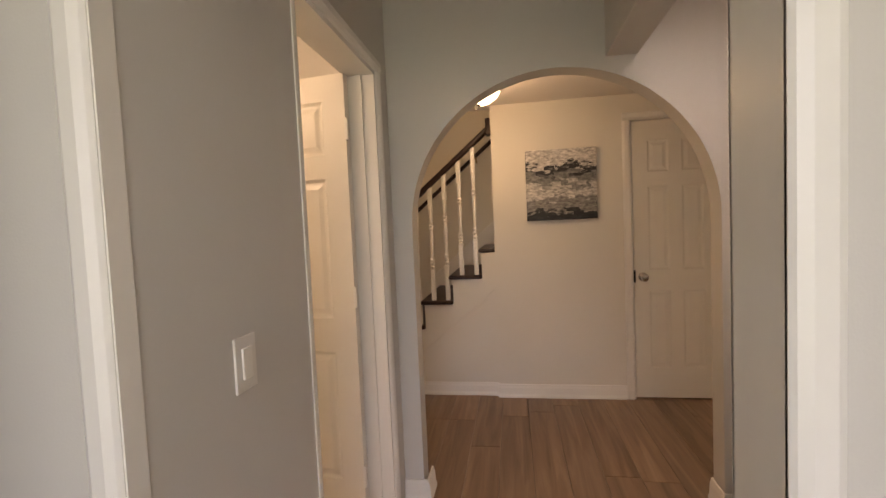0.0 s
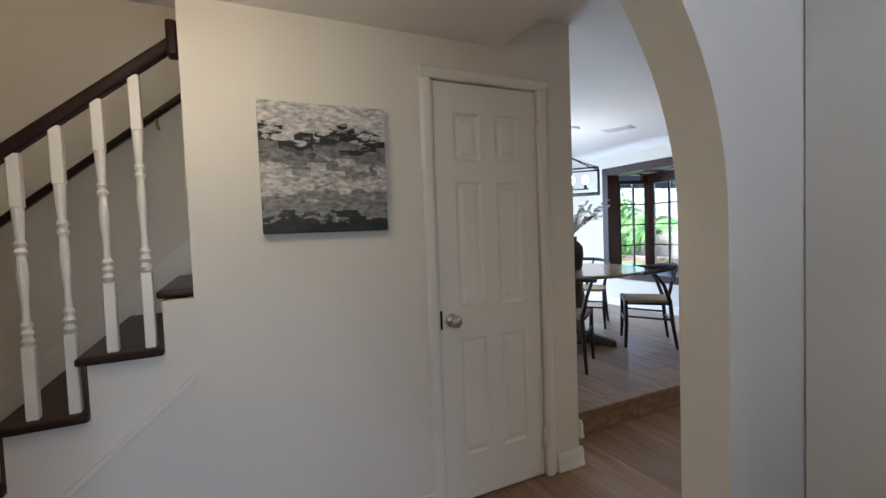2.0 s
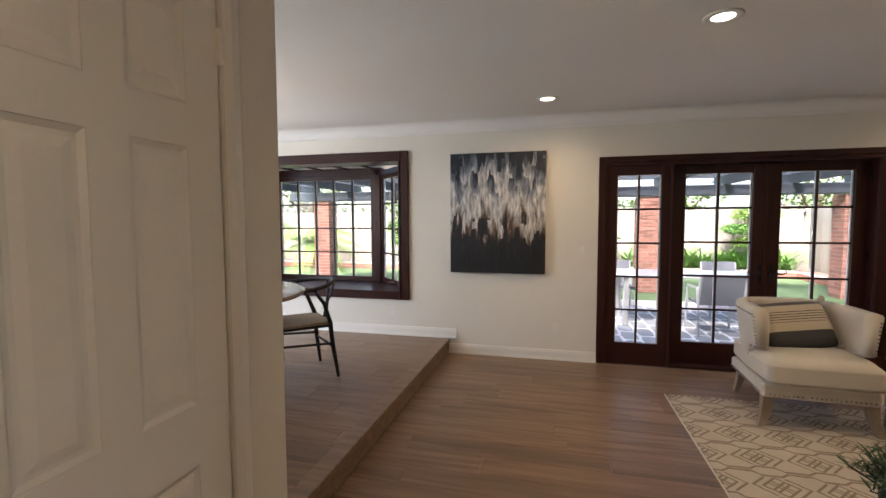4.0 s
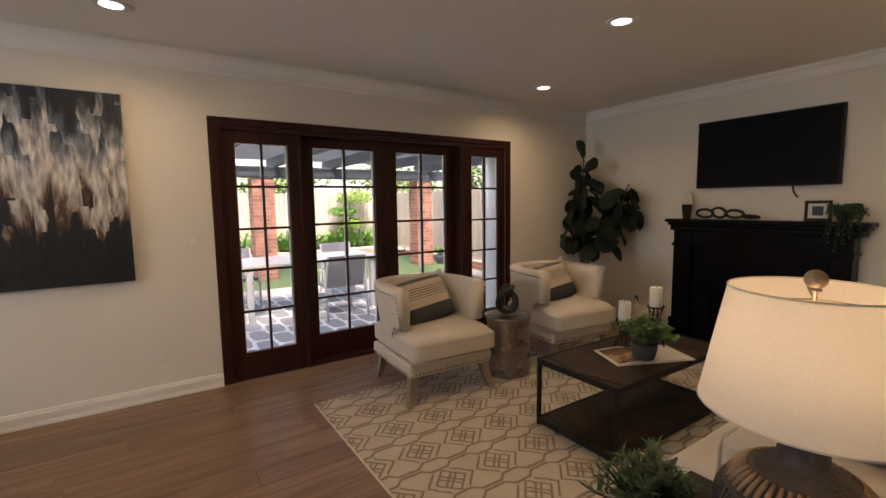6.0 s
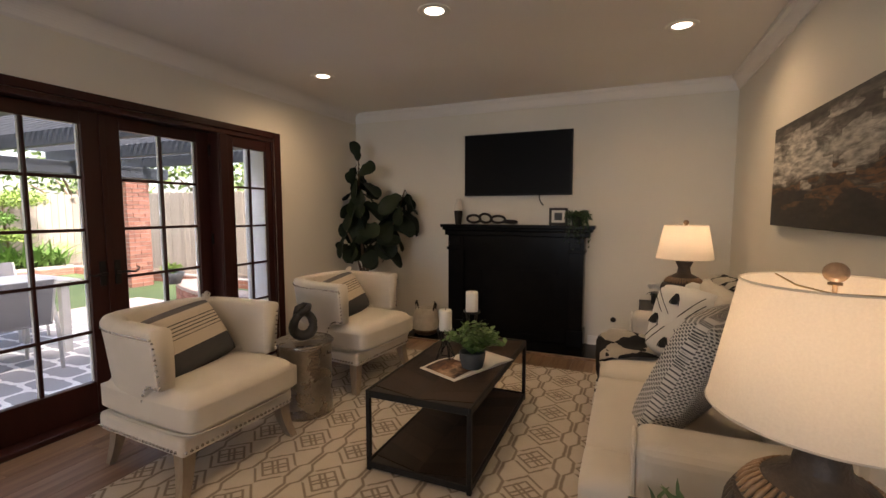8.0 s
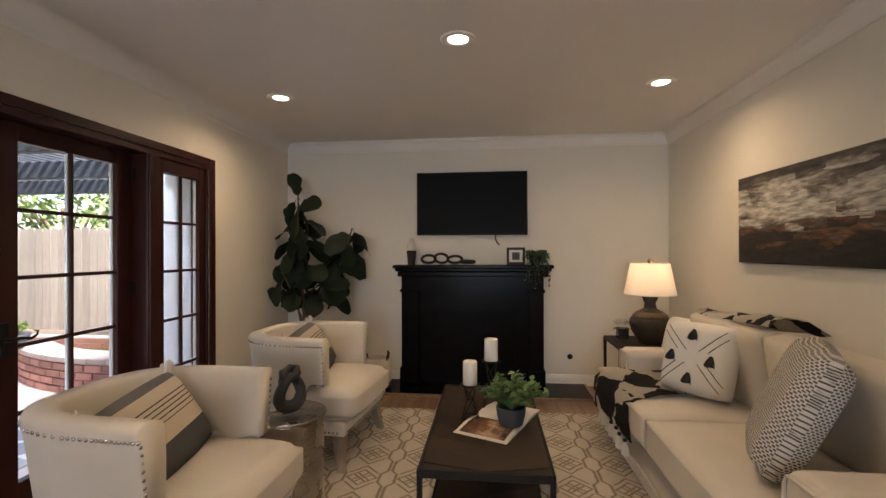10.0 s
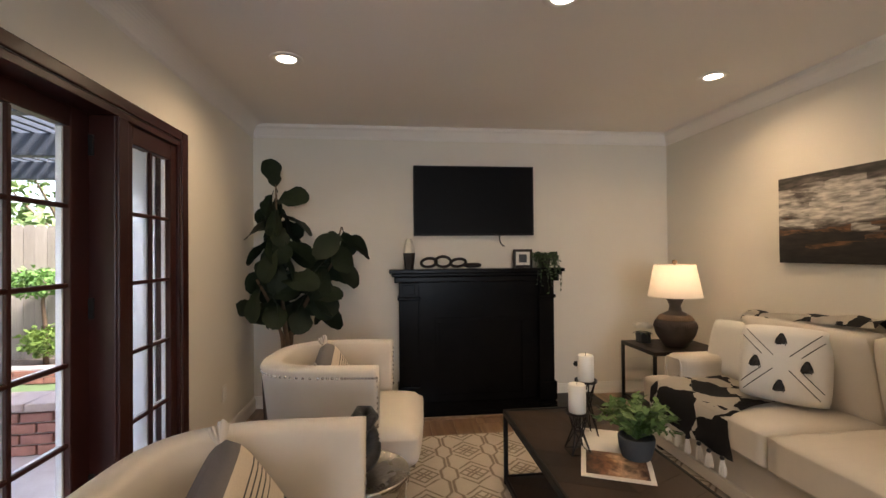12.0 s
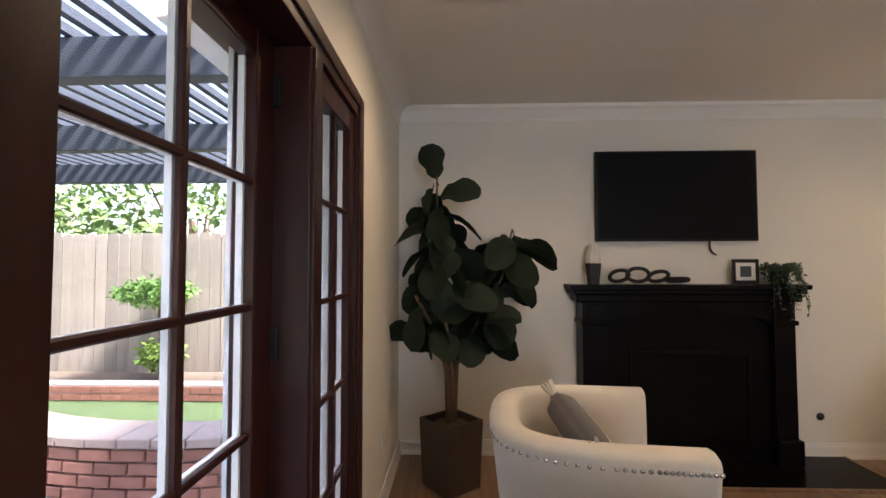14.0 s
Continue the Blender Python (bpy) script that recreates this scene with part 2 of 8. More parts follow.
def tube(points, radii, n=8, bm=None, closed=False):
    """A round bar along points."""
    bm = bm or bmesh.new()
    pts = [Vector(p) for p in points]
    if not hasattr(radii, "__len__"):
        radii = [radii] * len(pts)
    rings = []
    up = Vector((0.13, 0.21, 1)).normalized()
    for k, p in enumerate(pts):
        if closed:
            d = pts[(k + 1) % len(pts)] - pts[k - 1]
        else:
            d = pts[min(k + 1, len(pts) - 1)] - pts[max(k - 1, 0)]
        d = d.normalized()
        side = d.cross(up)
        if side.length < 0.05:
            side = d.cross(Vector((1, 0, 0)))
        side.normalize()
        top = side.cross(d)
        rings.append([bm.verts.new(p + radii[k] * (math.cos(2 * math.pi * j / n) * side + math.sin(2 * math.pi * j / n) * top)) for j in range(n)])
    pairs = list(zip(rings, rings[1:]))
    if closed:
        pairs.append((rings[-1], rings[0]))
    for lo, hi in pairs:
        for j in range(n):
            j2 = (j + 1) % n
            bm.faces.new((lo[j], lo[j2], hi[j2], hi[j]))
    if not closed:
        bm.faces.new(list(reversed(rings[0])))
        bm.faces.new(rings[-1])
    bmesh.ops.recalc_face_normals(bm, faces=bm.faces)
    return bm


def extrude(outline, depth, plane="xz", base=0.0, bm=None):
    """A flat outline pushed to a depth. plane xz: depth along y; xy: along z; yz: along x."""
    bm = bm or bmesh.new()

    def put(u, v, w):
        return {"xz": (u, w, v), "xy": (u, v, w), "yz": (w, u, v)}[plane]

    lo = [bm.verts.new(put(u, v, base)) for u, v in outline]
    hi = [bm.verts.new(put(u, v, base + depth)) for u, v in outline]
    n = len(outline)
    for k in range(n):
        bm.faces.new((lo[k], lo[(k + 1) % n], hi[(k + 1) % n], hi[k]))
    bm.faces.new(lo)
    bm.faces.new(list(reversed(hi)))
    bmesh.ops.recalc_face_normals(bm, faces=bm.faces)
    return bm


def soften(bm, width, seg=3):
    bmesh.ops.bevel(bm, geom=list(bm.edges), offset=width, segments=seg, affect="EDGES", profile=0.5)
    return bm


def cushion(sx, sy, sz, puff=0.5, n=10, sag=0.0):
    """A stuffed pad centred on the origin, with a full middle and tight corners."""
    bm = bmesh.new()
    bmesh.ops.create_cube(bm, size=2.0)
    bmesh.ops.subdivide_edges(bm, edges=bm.edges, cuts=n, use_grid_fill=True)
    for v in bm.verts:
        u, w, h = v.co
        round_xy = (1 - abs(u) ** 6) * (1 - abs(w) ** 6)
        k = 1 - puff + puff * max(0.0, round_xy) ** 0.45
        ex = 1 - 0.045 * (1 - (1 - w * w) ** 0.5 if abs(w) < 1 else 1) * puff * 2
        ey = 1 - 0.045 * (1 - (1 - u * u) ** 0.5 if abs(u) < 1 else 1) * puff * 2
        v.co = Vector((u * sx / 2 * ex, w * sy / 2 * ey, h * sz / 2 * k - sag * (1 - u * u) * (1 - w * w)))
    bmesh.ops.recalc_face_normals(bm, faces=bm.faces)
    return bm


def lamp_light(name, kind, at, energy, color, size=0.1, rot=(0, 0, 0), spot=None):
    d = bpy.data.lights.new(name, kind)
    d.energy, d.color = energy, color
    if kind == "AREA":
        d.shape, d.size = "DISK", size
    else:
        d.shadow_soft_size = size
    if spot:
        d.spot_size, d.spot_blend = radians(spot), 1.0
    ob = new(name, d)
    ob.location, ob.rotation_euler = at, rot
    return ob


def struct(name, bm, material, label="", category="", at=None):
    ob = part(name, bm, material)
    if at is not None:
        ob.location = at
    return tagged(ob, label, category, kind="structure")


# ---- structure: living room, dining platform, hall, corridor ----
CEIL_Z, HALL_Z, STEP_Z = 2.42, 2.24, 0.155
EAST, SOUTH, STEP_X, CLOSET_X = 4.68, -3.775, -0.94, -0.667
HALL = Vector((-0.015, -0.14, 0.0))  # the hall block is laid out round its own corner and set here
LIVING = Matrix.Translation((0, -0.057, -0.077)) @ Matrix.Scale(1.031, 4)  # the fireplace wall, likewise
WEST = -4.9
BAY = (-3.60, -1.463, 0.636, 2.055)
FD = (0.623, 3.368, 1.95)

struct("floor", boxes(((-0.98, -7.1, -0.2), (4.88, 0.2, -0.012))), BLACKW, "dark underlay beneath the plank floor", "floor")
struct("wall_north", boxes(
    ((WEST - 0.2, 0, -0.2), (BAY[0], 0.2, CEIL_Z + 0.1)), ((BAY[0], 0, -0.2), (BAY[1], 0.2, BAY[2])), ((BAY[0], 0, BAY[3]), (BAY[1], 0.2, CEIL_Z + 0.1)),
    ((BAY[1], 0, -0.2), (FD[0], 0.2, CEIL_Z + 0.1)), ((FD[0], 0, FD[2]), (FD[1], 0.2, CEIL_Z + 0.1)), ((FD[1], 0, -0.2), (EAST + 0.2, 0.2, CEIL_Z + 0.1))),
    WALL, "warm white painted wall with window bay and french doors", "wall")
struct("wall_east", boxes(((EAST, -3.857, -0.2), (EAST + 0.2, 0, CEIL_Z + 0.1))), WALL, "warm white painted wall behind the fireplace", "wall")
struct("wall_south", boxes(((0.80, -3.856, -0.2), (EAST, SOUTH, CEIL_Z + 0.1))), WALL, "warm white painted wall behind the sofa", "wall")
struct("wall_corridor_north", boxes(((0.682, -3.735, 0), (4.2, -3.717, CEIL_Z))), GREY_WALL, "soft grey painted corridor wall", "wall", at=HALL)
struct("wall_closet", boxes(((CLOSET_X - 0.12, -5.02, -0.1), (CLOSET_X, -4.075, CEIL_Z)), ((CLOSET_X - 0.12, -3.36, -0.1), (CLOSET_X, -3.18, CEIL_Z)), ((CLOSET_X - 0.12, -4.075, 2.09), (CLOSET_X, -3.36, CEIL_Z)),
    ((CLOSET_X - 0.8, -4.3, 0), (CLOSET_X - 0.7, -3.2, CEIL_Z))), WALL, "warm white painted closet wall", "wall", at=HALL)
struct("wall_closet_north", boxes(((WEST, -3.30, -0.1), (CLOSET_X - 0.12, -3.18, CEIL_Z))), WALL, "warm white painted dining room wall", "wall", at=HALL)
struct("wall_west", boxes(((WEST - 0.2, -3.5, -0.2), (WEST, -2.7, CEIL_Z + 0.1)), ((WEST - 0.2, -1.1, -0.2), (WEST, 0, CEIL_Z + 0.1)), ((WEST - 0.2, -2.7, 2.25), (WEST, -1.1, CEIL_Z + 0.1))), WALL, "warm white painted dining room wall", "wall")
struct("ceiling", boxes(((WEST - 0.2, -3.79, CEIL_Z), (EAST + 0.2, 0.2, CEIL_Z + 0.15))), CEIL, "matt white painted ceiling", "ceiling")
# hall ceiling, lower, with a sloped edge towards the living room
hc = boxes(((CLOSET_X - 0.12, -6.9, HALL_Z), (0.56, -3.70, HALL_Z + 0.3)))
extrude([(-3.70, HALL_Z), (-3.63, HALL_Z), (-3.50, CEIL_Z - 0.003), (-3.70, CEIL_Z - 0.003)], 1.227, "yz", CLOSET_X, hc)
struct("ceiling_hall", hc, CEIL, "lower matt white hall ceiling with a sloped edge", "ceiling", at=HALL)
struct("ceiling_corridor", boxes(((0.56, -7.2, CEIL_Z), (4.2, -3.70, CEIL_Z + 0.15))), CEIL, "matt white corridor ceiling", "ceiling", at=HALL)


def arch_wall():
    """Wall with a round-headed opening, between corridor and hall."""
    y0, y1, apex = -5.355, -3.985, 2.035
    r = (y1 - y0) / 2
    c, spring = (y0 + y1) / 2, apex - r
    inner = [(y0, -0.1)] + [(c - r * math.cos(math.pi * k / 40), spring + r * math.sin(math.pi * k / 40)) for k in range(41)] + [(y1, -0.1)]
    outline = [(-6.9, -0.1)] + inner + [(-3.716, -0.1), (-3.716, CEIL_Z), (-6.9, CEIL_Z)]
    bm = bmesh.new()
    # in strips, so that every face stays convex
    xs = (0.555, 0.667)

    def quad(p):
        lo = [bm.verts.new((xs[0], *q)) for q in p]
        hi = [bm.verts.new((xs[1], *q)) for q in p]
        bm.faces.new(lo)
        bm.faces.new(list(reversed(hi)))
        return lo, hi

    arc = inner[1:-1]
    for (ya, za), (yb, zb) in zip(arc, arc[1:]):
        lo, hi = quad([(ya, za), (yb, zb), (yb, CEIL_Z), (ya, CEIL_Z)])
        bm.faces.new((lo[0], hi[0], hi[1], lo[1]))
    # the piers; the hall side of the far one is splayed back to the living room
    for ya, yb, yh in ((-6.9, y0, y0), (y1, -3.716, -3.862)):
        for za, zb in ((-0.1, spring), (spring, CEIL_Z)):
            lo = [bm.verts.new((xs[0], *q)) for q in ((ya, za), (yh, za), (yh, zb), (ya, zb))]
            hi = [bm.verts.new((xs[1] + (0.012 if q[0] == -3.716 else 0.0), *q)) for q in ((ya, za), (yb, za), (yb, zb), (ya, zb))]
            bm.faces.new(lo)
            bm.faces.new(list(reversed(hi)))
            bm.faces.new((lo[1], hi[1], hi[2], lo[2]))
            if za < 0:
                bm.faces.new((lo[3], hi[3], hi[0], lo[0]))
    bmesh.ops.remove_doubles(bm, verts=bm.verts, dist=1e-4)
    bmesh.ops.recalc_face_normals(bm, faces=bm.faces)
    return bm


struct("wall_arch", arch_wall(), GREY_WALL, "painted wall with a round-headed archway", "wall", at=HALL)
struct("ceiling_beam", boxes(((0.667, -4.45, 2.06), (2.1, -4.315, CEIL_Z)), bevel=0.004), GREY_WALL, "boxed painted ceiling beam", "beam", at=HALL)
# corridor left wall with the door opening, and the rooms behind it
DO = (0.86, 1.60, 2.03)
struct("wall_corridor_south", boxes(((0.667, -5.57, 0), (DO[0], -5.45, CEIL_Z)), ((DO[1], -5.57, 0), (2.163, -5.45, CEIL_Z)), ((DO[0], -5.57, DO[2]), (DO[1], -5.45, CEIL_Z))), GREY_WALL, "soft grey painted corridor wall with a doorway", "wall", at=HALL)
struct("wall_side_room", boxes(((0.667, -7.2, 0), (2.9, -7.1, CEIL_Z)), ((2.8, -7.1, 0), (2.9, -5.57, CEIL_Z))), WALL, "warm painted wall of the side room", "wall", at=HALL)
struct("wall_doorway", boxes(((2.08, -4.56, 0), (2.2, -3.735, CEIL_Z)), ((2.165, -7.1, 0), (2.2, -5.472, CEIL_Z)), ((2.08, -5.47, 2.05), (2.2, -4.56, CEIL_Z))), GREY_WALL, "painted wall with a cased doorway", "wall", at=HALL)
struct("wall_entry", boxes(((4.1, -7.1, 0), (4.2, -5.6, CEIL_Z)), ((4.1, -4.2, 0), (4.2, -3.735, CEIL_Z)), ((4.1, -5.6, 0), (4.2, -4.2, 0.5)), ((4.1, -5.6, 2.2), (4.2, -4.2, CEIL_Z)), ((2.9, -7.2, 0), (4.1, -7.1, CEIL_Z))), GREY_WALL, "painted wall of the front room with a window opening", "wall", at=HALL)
struct("wall_hall_south", boxes(((-1.8, -7.0, 0), (0.56, -6.9, 4.6))), WALL, "warm painted hall end wall", "wall", at=HALL)
# stairwell
struct("wall_stair_back", boxes(((-1.75, -6.9, 0), (-1.62, -3.3, 4.6))), WALL, "warm painted stairwell wall", "wall", at=HALL)
struct("ceiling_stairwell", boxes(((-1.75, -6.9, 4.6), (0.56, -3.3, 4.7)), ((CLOSET_X - 0.12, -6.9, HALL_Z + 0.3), (CLOSET_X, -3.3, 4.6)), ((-1.62, -3.36, CEIL_Z + 0.16), (CLOSET_X - 0.12, -3.3, 4.6))), CEIL, "painted stairwell ceiling", "ceiling", at=HALL)


def strip_profile(points, a, b, out):
    """A moulding: profile (out, up) swept level from a to b; out is the way it stands off the wall."""
    bm = bmesh.new()
    a, b, out = Vector(a), Vector(b), Vector(out)
    ra = [bm.verts.new(a + out * u + Vector((0, 0, v))) for u, v in points]
    rb = [bm.verts.new(b + out * u + Vector((0, 0, v))) for u, v in points]
    n = len(points)
    for k in range(n):
        bm.faces.new((ra[k], ra[(k + 1) % n], rb[(k + 1) % n], rb[k]))
    bm.faces.new(ra)
    bm.faces.new(list(reversed(rb)))
    bmesh.ops.recalc_face_normals(bm, faces=bm.faces)
    return bm


BASE = [(-0.002, 0), (0.022, 0), (0.022, 0.012), (0.016, 0.03), (0.014, 0.075), (0.010, 0.088), (0.008, 0.10), (-0.002, 0.102)]
CROWN = [(-0.002, 0), (0.012, 0), (0.016, 0.02), (0.045, 0.07), (0.065, 0.085), (0.065, 0.109), (-0.002, 0.109)]
runs = [
    ((-0.93, 0, 0), (0.55, 0, 0), (0, -1, 0)), ((3.44, 0, 0), (EAST, 0, 0), (0, -1, 0)), ((WEST, 0, STEP_Z), (-0.856, 0, STEP_Z), (0, -1, 0)),
    ((EAST, -1.19, 0), (EAST, 0, 0), (-1, 0, 0)), ((EAST, SOUTH, 0), (EAST, -2.625, 0), (-1, 0, 0)), ((0.80, SOUTH, 0), (EAST, SOUTH, 0), (0, 1, 0)),
    ((CLOSET_X, -5.03, 0), (CLOSET_X, -4.075, 0), (1, 0, 0)), ((CLOSET_X, -3.335, 0), (CLOSET_X, -3.16, 0), (1, 0, 0)), ((CLOSET_X - 0.04, -6.5, 0), (CLOSET_X - 0.04, -5.02, 0), (1, 0, 0)),
    ((-4.88, -3.18, STEP_Z), (CLOSET_X + 0.02, -3.18, STEP_Z), (0, 1, 0)), ((0.667, -3.985, 0), (0.667, -3.74, 0), (1, 0, 0)), ((0.667, -5.45, 0), (0.667, -5.335, 0), (1, 0, 0)),
    ((0.54, -3.983, 0), (0.68, -3.983, 0), (0, -1, 0)), ((0.54, -5.337, 0), (0.68, -5.337, 0), (0, 1, 0)), ((0.68, -3.737, 0), (2.08, -3.737, 0), (0, -1, 0)),
]
for k, (a, b, o) in enumerate(runs):
    struct("baseboard", strip_profile(BASE, a, b, o), TRIM, "white moulded baseboard", "baseboard", at=HALL if k > 5 else None)
for a, b, o in (((EAST, SOUTH, CEIL_Z - 0.111), (EAST, 0, CEIL_Z - 0.111), (-1, 0, 0)), ((0.80, SOUTH, CEIL_Z - 0.111), (EAST, SOUTH, CEIL_Z - 0.111), (0, 1, 0))):
    struct("crown_trim", strip_profile(CROWN, a, b, o), CEIL, "painted crown moulding", "trim")
# soft plaster cove between ceiling and patio wall
struct("cove_trim", strip_profile([(-0.002, 0), (0.01, 0.02)] + [(0.11 - 0.1 * math.cos(radians(a)), 0.02 + 0.1 * math.sin(radians(a))) for a in range(10, 91, 10)] + [(-0.002, 0.12)], (WEST, 0, CEIL_Z - 0.124), (EAST, 0, CEIL_Z - 0.124), (0, -1, 0)), CEIL, "plaster cove at the ceiling", "trim")

# ---- dining platform ----
struct("platform", boxes(((WEST, -3.32, -0.1), (STEP_X - 0.012, 0, STEP_Z - 0.012))), BLACKW, "core of the raised dining floor", "platform")
struct("step_riser", boxes(((STEP_X - 0.014, -3.32, 0.0), (STEP_X, 0, STEP_Z - 0.03)), bevel=0.001), PLANK, "wood riser of the dining step", "riser")
struct("step_nosing", boxes(((STEP_X - 0.09, -3.32, STEP_Z - 0.03), (STEP_X + 0.018, -0.002, STEP_Z + 0.002)), bevel=0.006), PLANK, "wood nosing of the dining step", "nosing")


# ---- bay window ----
def flat_pane(x0, x1, y, z0, z1):
    bm = bmesh.new()
    bm.faces.new([bm.verts.new(c) for c in ((x0, y, z0), (x1, y, z0), (x1, y, z1), (x0, y, z1))])
    return bm


def muntin_window(parent, m, w, h, cols, rows, stile, rail_t, rail_b, depth, mat_in, muntin=0.018, light_back=True):
    """A glazed sash: frame, bars and panes, in x (width) and z (height), y is the depth; m places it."""
    fr = bmesh.new()
    box(fr, (0, 0, 0), (stile, depth, h), 0.003, 1)
    box(fr, (w - stile, 0, 0), (w, depth, h), 0.003, 1)
    box(fr, (stile, 0, 0), (w - stile, depth, rail_b), 0.003, 1)
    box(fr, (stile, 0, h - rail_t), (w - stile, depth, h), 0.003, 1)
    f = part("window_frame", fr, mat_in, parent)
    f.matrix_basis = m
    gx0, gx1, gz0, gz1 = stile, w - stile, rail_b, h - rail_t
    pw, ph = (gx1 - gx0) / cols, (gz1 - gz0) / rows
    for k in range(1, cols):
        x = gx0 + k * pw
        b = part("muntin", boxes(((x - muntin / 2, depth * 0.15, gz0), (x + muntin / 2, depth * 0.55, gz1)), bevel=0.004, seg=1), mat_in, f)
    for k in range(1, rows):
        z = gz0 + k * ph
        b = part("muntin", boxes(((gx0, depth * 0.17, z - muntin / 2), (gx1, depth * 0.53, z + muntin / 2)), bevel=0.004, seg=1), mat_in, f)
    if light_back:
        bk = bmesh.new()
        for k in range(1, cols):
            x = gx0 + k * pw
            box(bk, (x - muntin * 0.5, depth * 0.62, gz0), (x + muntin * 0.5, depth * 0.95, gz1))
        for k in range(1, rows):
            z = gz0 + k * ph
            box(bk, (gx0, depth * 0.63, z - muntin * 0.35), (gx1, depth * 0.93, z + muntin * 0.35))
        for x in (gx0 + 0.004, gx1 - 0.004):
            box(bk, (x - 0.006, depth * 0.62, gz0), (x + 0.006, depth * 0.99, gz1))
        o = part("outer_bars", bk, WHITE_OUT, f, "white painted outer glazing bars")
    for i in range(cols):
        for j in range(rows):
            x0, z0 = gx0 + i * pw, gz0 + j * ph
            g = part("pane", flat_pane(x0 + 0.002, x0 + pw - 0.002, depth * 0.58, z0 + 0.002, z0 + ph - 0.002), GLASS, f)
            g.visible_shadow = False


bay = tagged(new("window_1"), "dark mahogany bay window with small panes", "window", kind="structure")
bay.matrix_basis = Matrix.Diagonal((1.045, 1, 1.018, 1))
cb = bmesh.new()
for a, b in (((-3.54, -0.03, 0.537), (-3.45, 0.0, 2.105)), ((-1.40, -0.03, 0.537), (-1.312, 0.0, 2.105)), ((-3.45, -0.03, 2.02), (-1.40, 0.0, 2.105)), ((-3.45, -0.03, 0.537), (-1.40, 0.0, 0.60))):
    box(cb, a, b, 0.006)
for a, b in (((-3.45, -0.04, 0.537), (-3.43, 0.19, 2.03)), ((-1.42, -0.04, 0.55), (-1.40, 0.19, 2.03)), ((-3.43, -0.04, 2.0), (-1.42, 0.19, 2.02))):
    box(cb, a, b, 0.004)
part("casing", cb, MAHOGH, bay)
sill = extrude([(-3.44, -0.045), (-1.41, -0.045), (-1.41, 0.2), (-1.92, 0.78), (-3.30, 0.78), (-3.44, 0.62)], 0.03, "xy", 0.60)
part("window_sill", sill, MAHOGH, bay)
roofb = extrude([(-3.47, 0.2), (-1.38, 0.2), (-1.38, 0.22), (-1.85, 0.80), (-3.40, 0.80), (-3.47, 0.75)], 0.06, "xy", 2.02)
part("soffit", roofb, TRIM, bay, "cream panelled soffit boards")
for k in range(5):
    x = -3.3 + k * 0.33
    part("batten", boxes(((x, 0.2, 2.0), (x + 0.03, 0.72, 2.019))), MAHOGH, bay)
part("header", boxes(((-3.42, 0.62, 1.93), (-1.86, 0.72, 2.02)), bevel=0.004), MAHOGH, bay)
part("lower_wall", extrude([(-3.44, 0.2), (-1.41, 0.2), (-1.92, 0.78), (-3.44, 0.78)], 0.7, "xy", -0.1), WHITE_OUT, bay)
Z0, HB = 0.63, 1.30
muntin_window(bay, pose(-3.28, 0.63, Z0), 1.34, HB, 5, 4, 0.055, 0.05, 0.06, 0.05, MAHOGH)
ang = math.degrees(math.atan2(0.50, 0.47))
wl = math.hypot(0.47, 0.50)
muntin_window(bay, pose(-1.90, 0.67, Z0) @ pose(0, 0, 0, 0, 0, -ang), wl, HB, 2, 4, 0.07, 0.05, 0.06, 0.05, MAHOGH)
muntin_window(bay, pose(-3.43, 0.17, Z0) @ pose(0, 0, 0, 0, 0, 75), 0.52, HB, 2, 4, 0.04, 0.05, 0.06, 0.05, MAHOGH)
part("post", boxes(((-1.95, 0.62, Z0), (-1.87, 0.72, 2.0)), bevel=0.008), MAHOG, bay)
part("post", boxes(((-3.36, 0.62, Z0), (-3.27, 0.72, 2.0)), bevel=0.008), MAHOG, bay)
part("crank_handle", tube([(-1.66, 0.30, 0.66), (-1.64, 0.27, 0.675), (-1.60, 0.28, 0.675), (-1.57, 0.25, 0.67)], 0.008), BRASS, bay)

# ---- french doors with side lights ----
fd = tagged(new("window_2"), "dark mahogany french doors with glazed side lights, closed", "french doors", kind="structure")
fd.matrix_basis = Matrix.Translation((-0.021, 0, 0)) @ Matrix.Diagonal((1.038, 1, 0.992, 1))
cf = bmesh.new()
for a, b in (((0.55, -0.012, 0), (0.62, 0, 2.02)), ((3.265, -0.012, 0), (3.338, 0, 2.02)), ((0.62, -0.012, 1.965), (3.265, 0, 2.02))):
    box(cf, a, b, 0.006)
part("casing", cf, MAHOG, fd)
jm = bmesh.new()
for a, b in (((0.62, -0.002, 0.0), (0.64, 0.12, 1.965)), ((3.245, -0.002, 0), (3.265, 0.12, 1.965)), ((0.64, -0.002, 1.93), (3.245, 0.26, 1.965))):
    box(jm, a, b, 0.003)
part("jamb", jm, MAHOG, fd)
for x0, x1 in ((1.163, 1.196), (2.70, 2.786)):
    pm = boxes(((x0, -0.002, 0.0), (x1, 0.22, 1.93)), bevel=0.006)
    box(pm, (x0 + 0.008, -0.012, 0.0), (x1 - 0.008, 0.004, 1.93), 0.005)
    part("post", pm, MAHOG, fd)
part("threshold", boxes(((1.196, 0.0, 0.0), (2.70, 0.27, 0.03)), bevel=0.006), MAHOGH, fd)
muntin_window(fd, pose(0.64, 0.012, 0.0), 0.523, 1.93, 2, 5, 0.075, 0.09, 0.215, 0.045, MAHOG)
muntin_window(fd, pose(2.787, 0.012, 0.0), 0.458, 1.93, 2, 5, 0.06, 0.09, 0.215, 0.045, MAHOG)
DY = 0.102
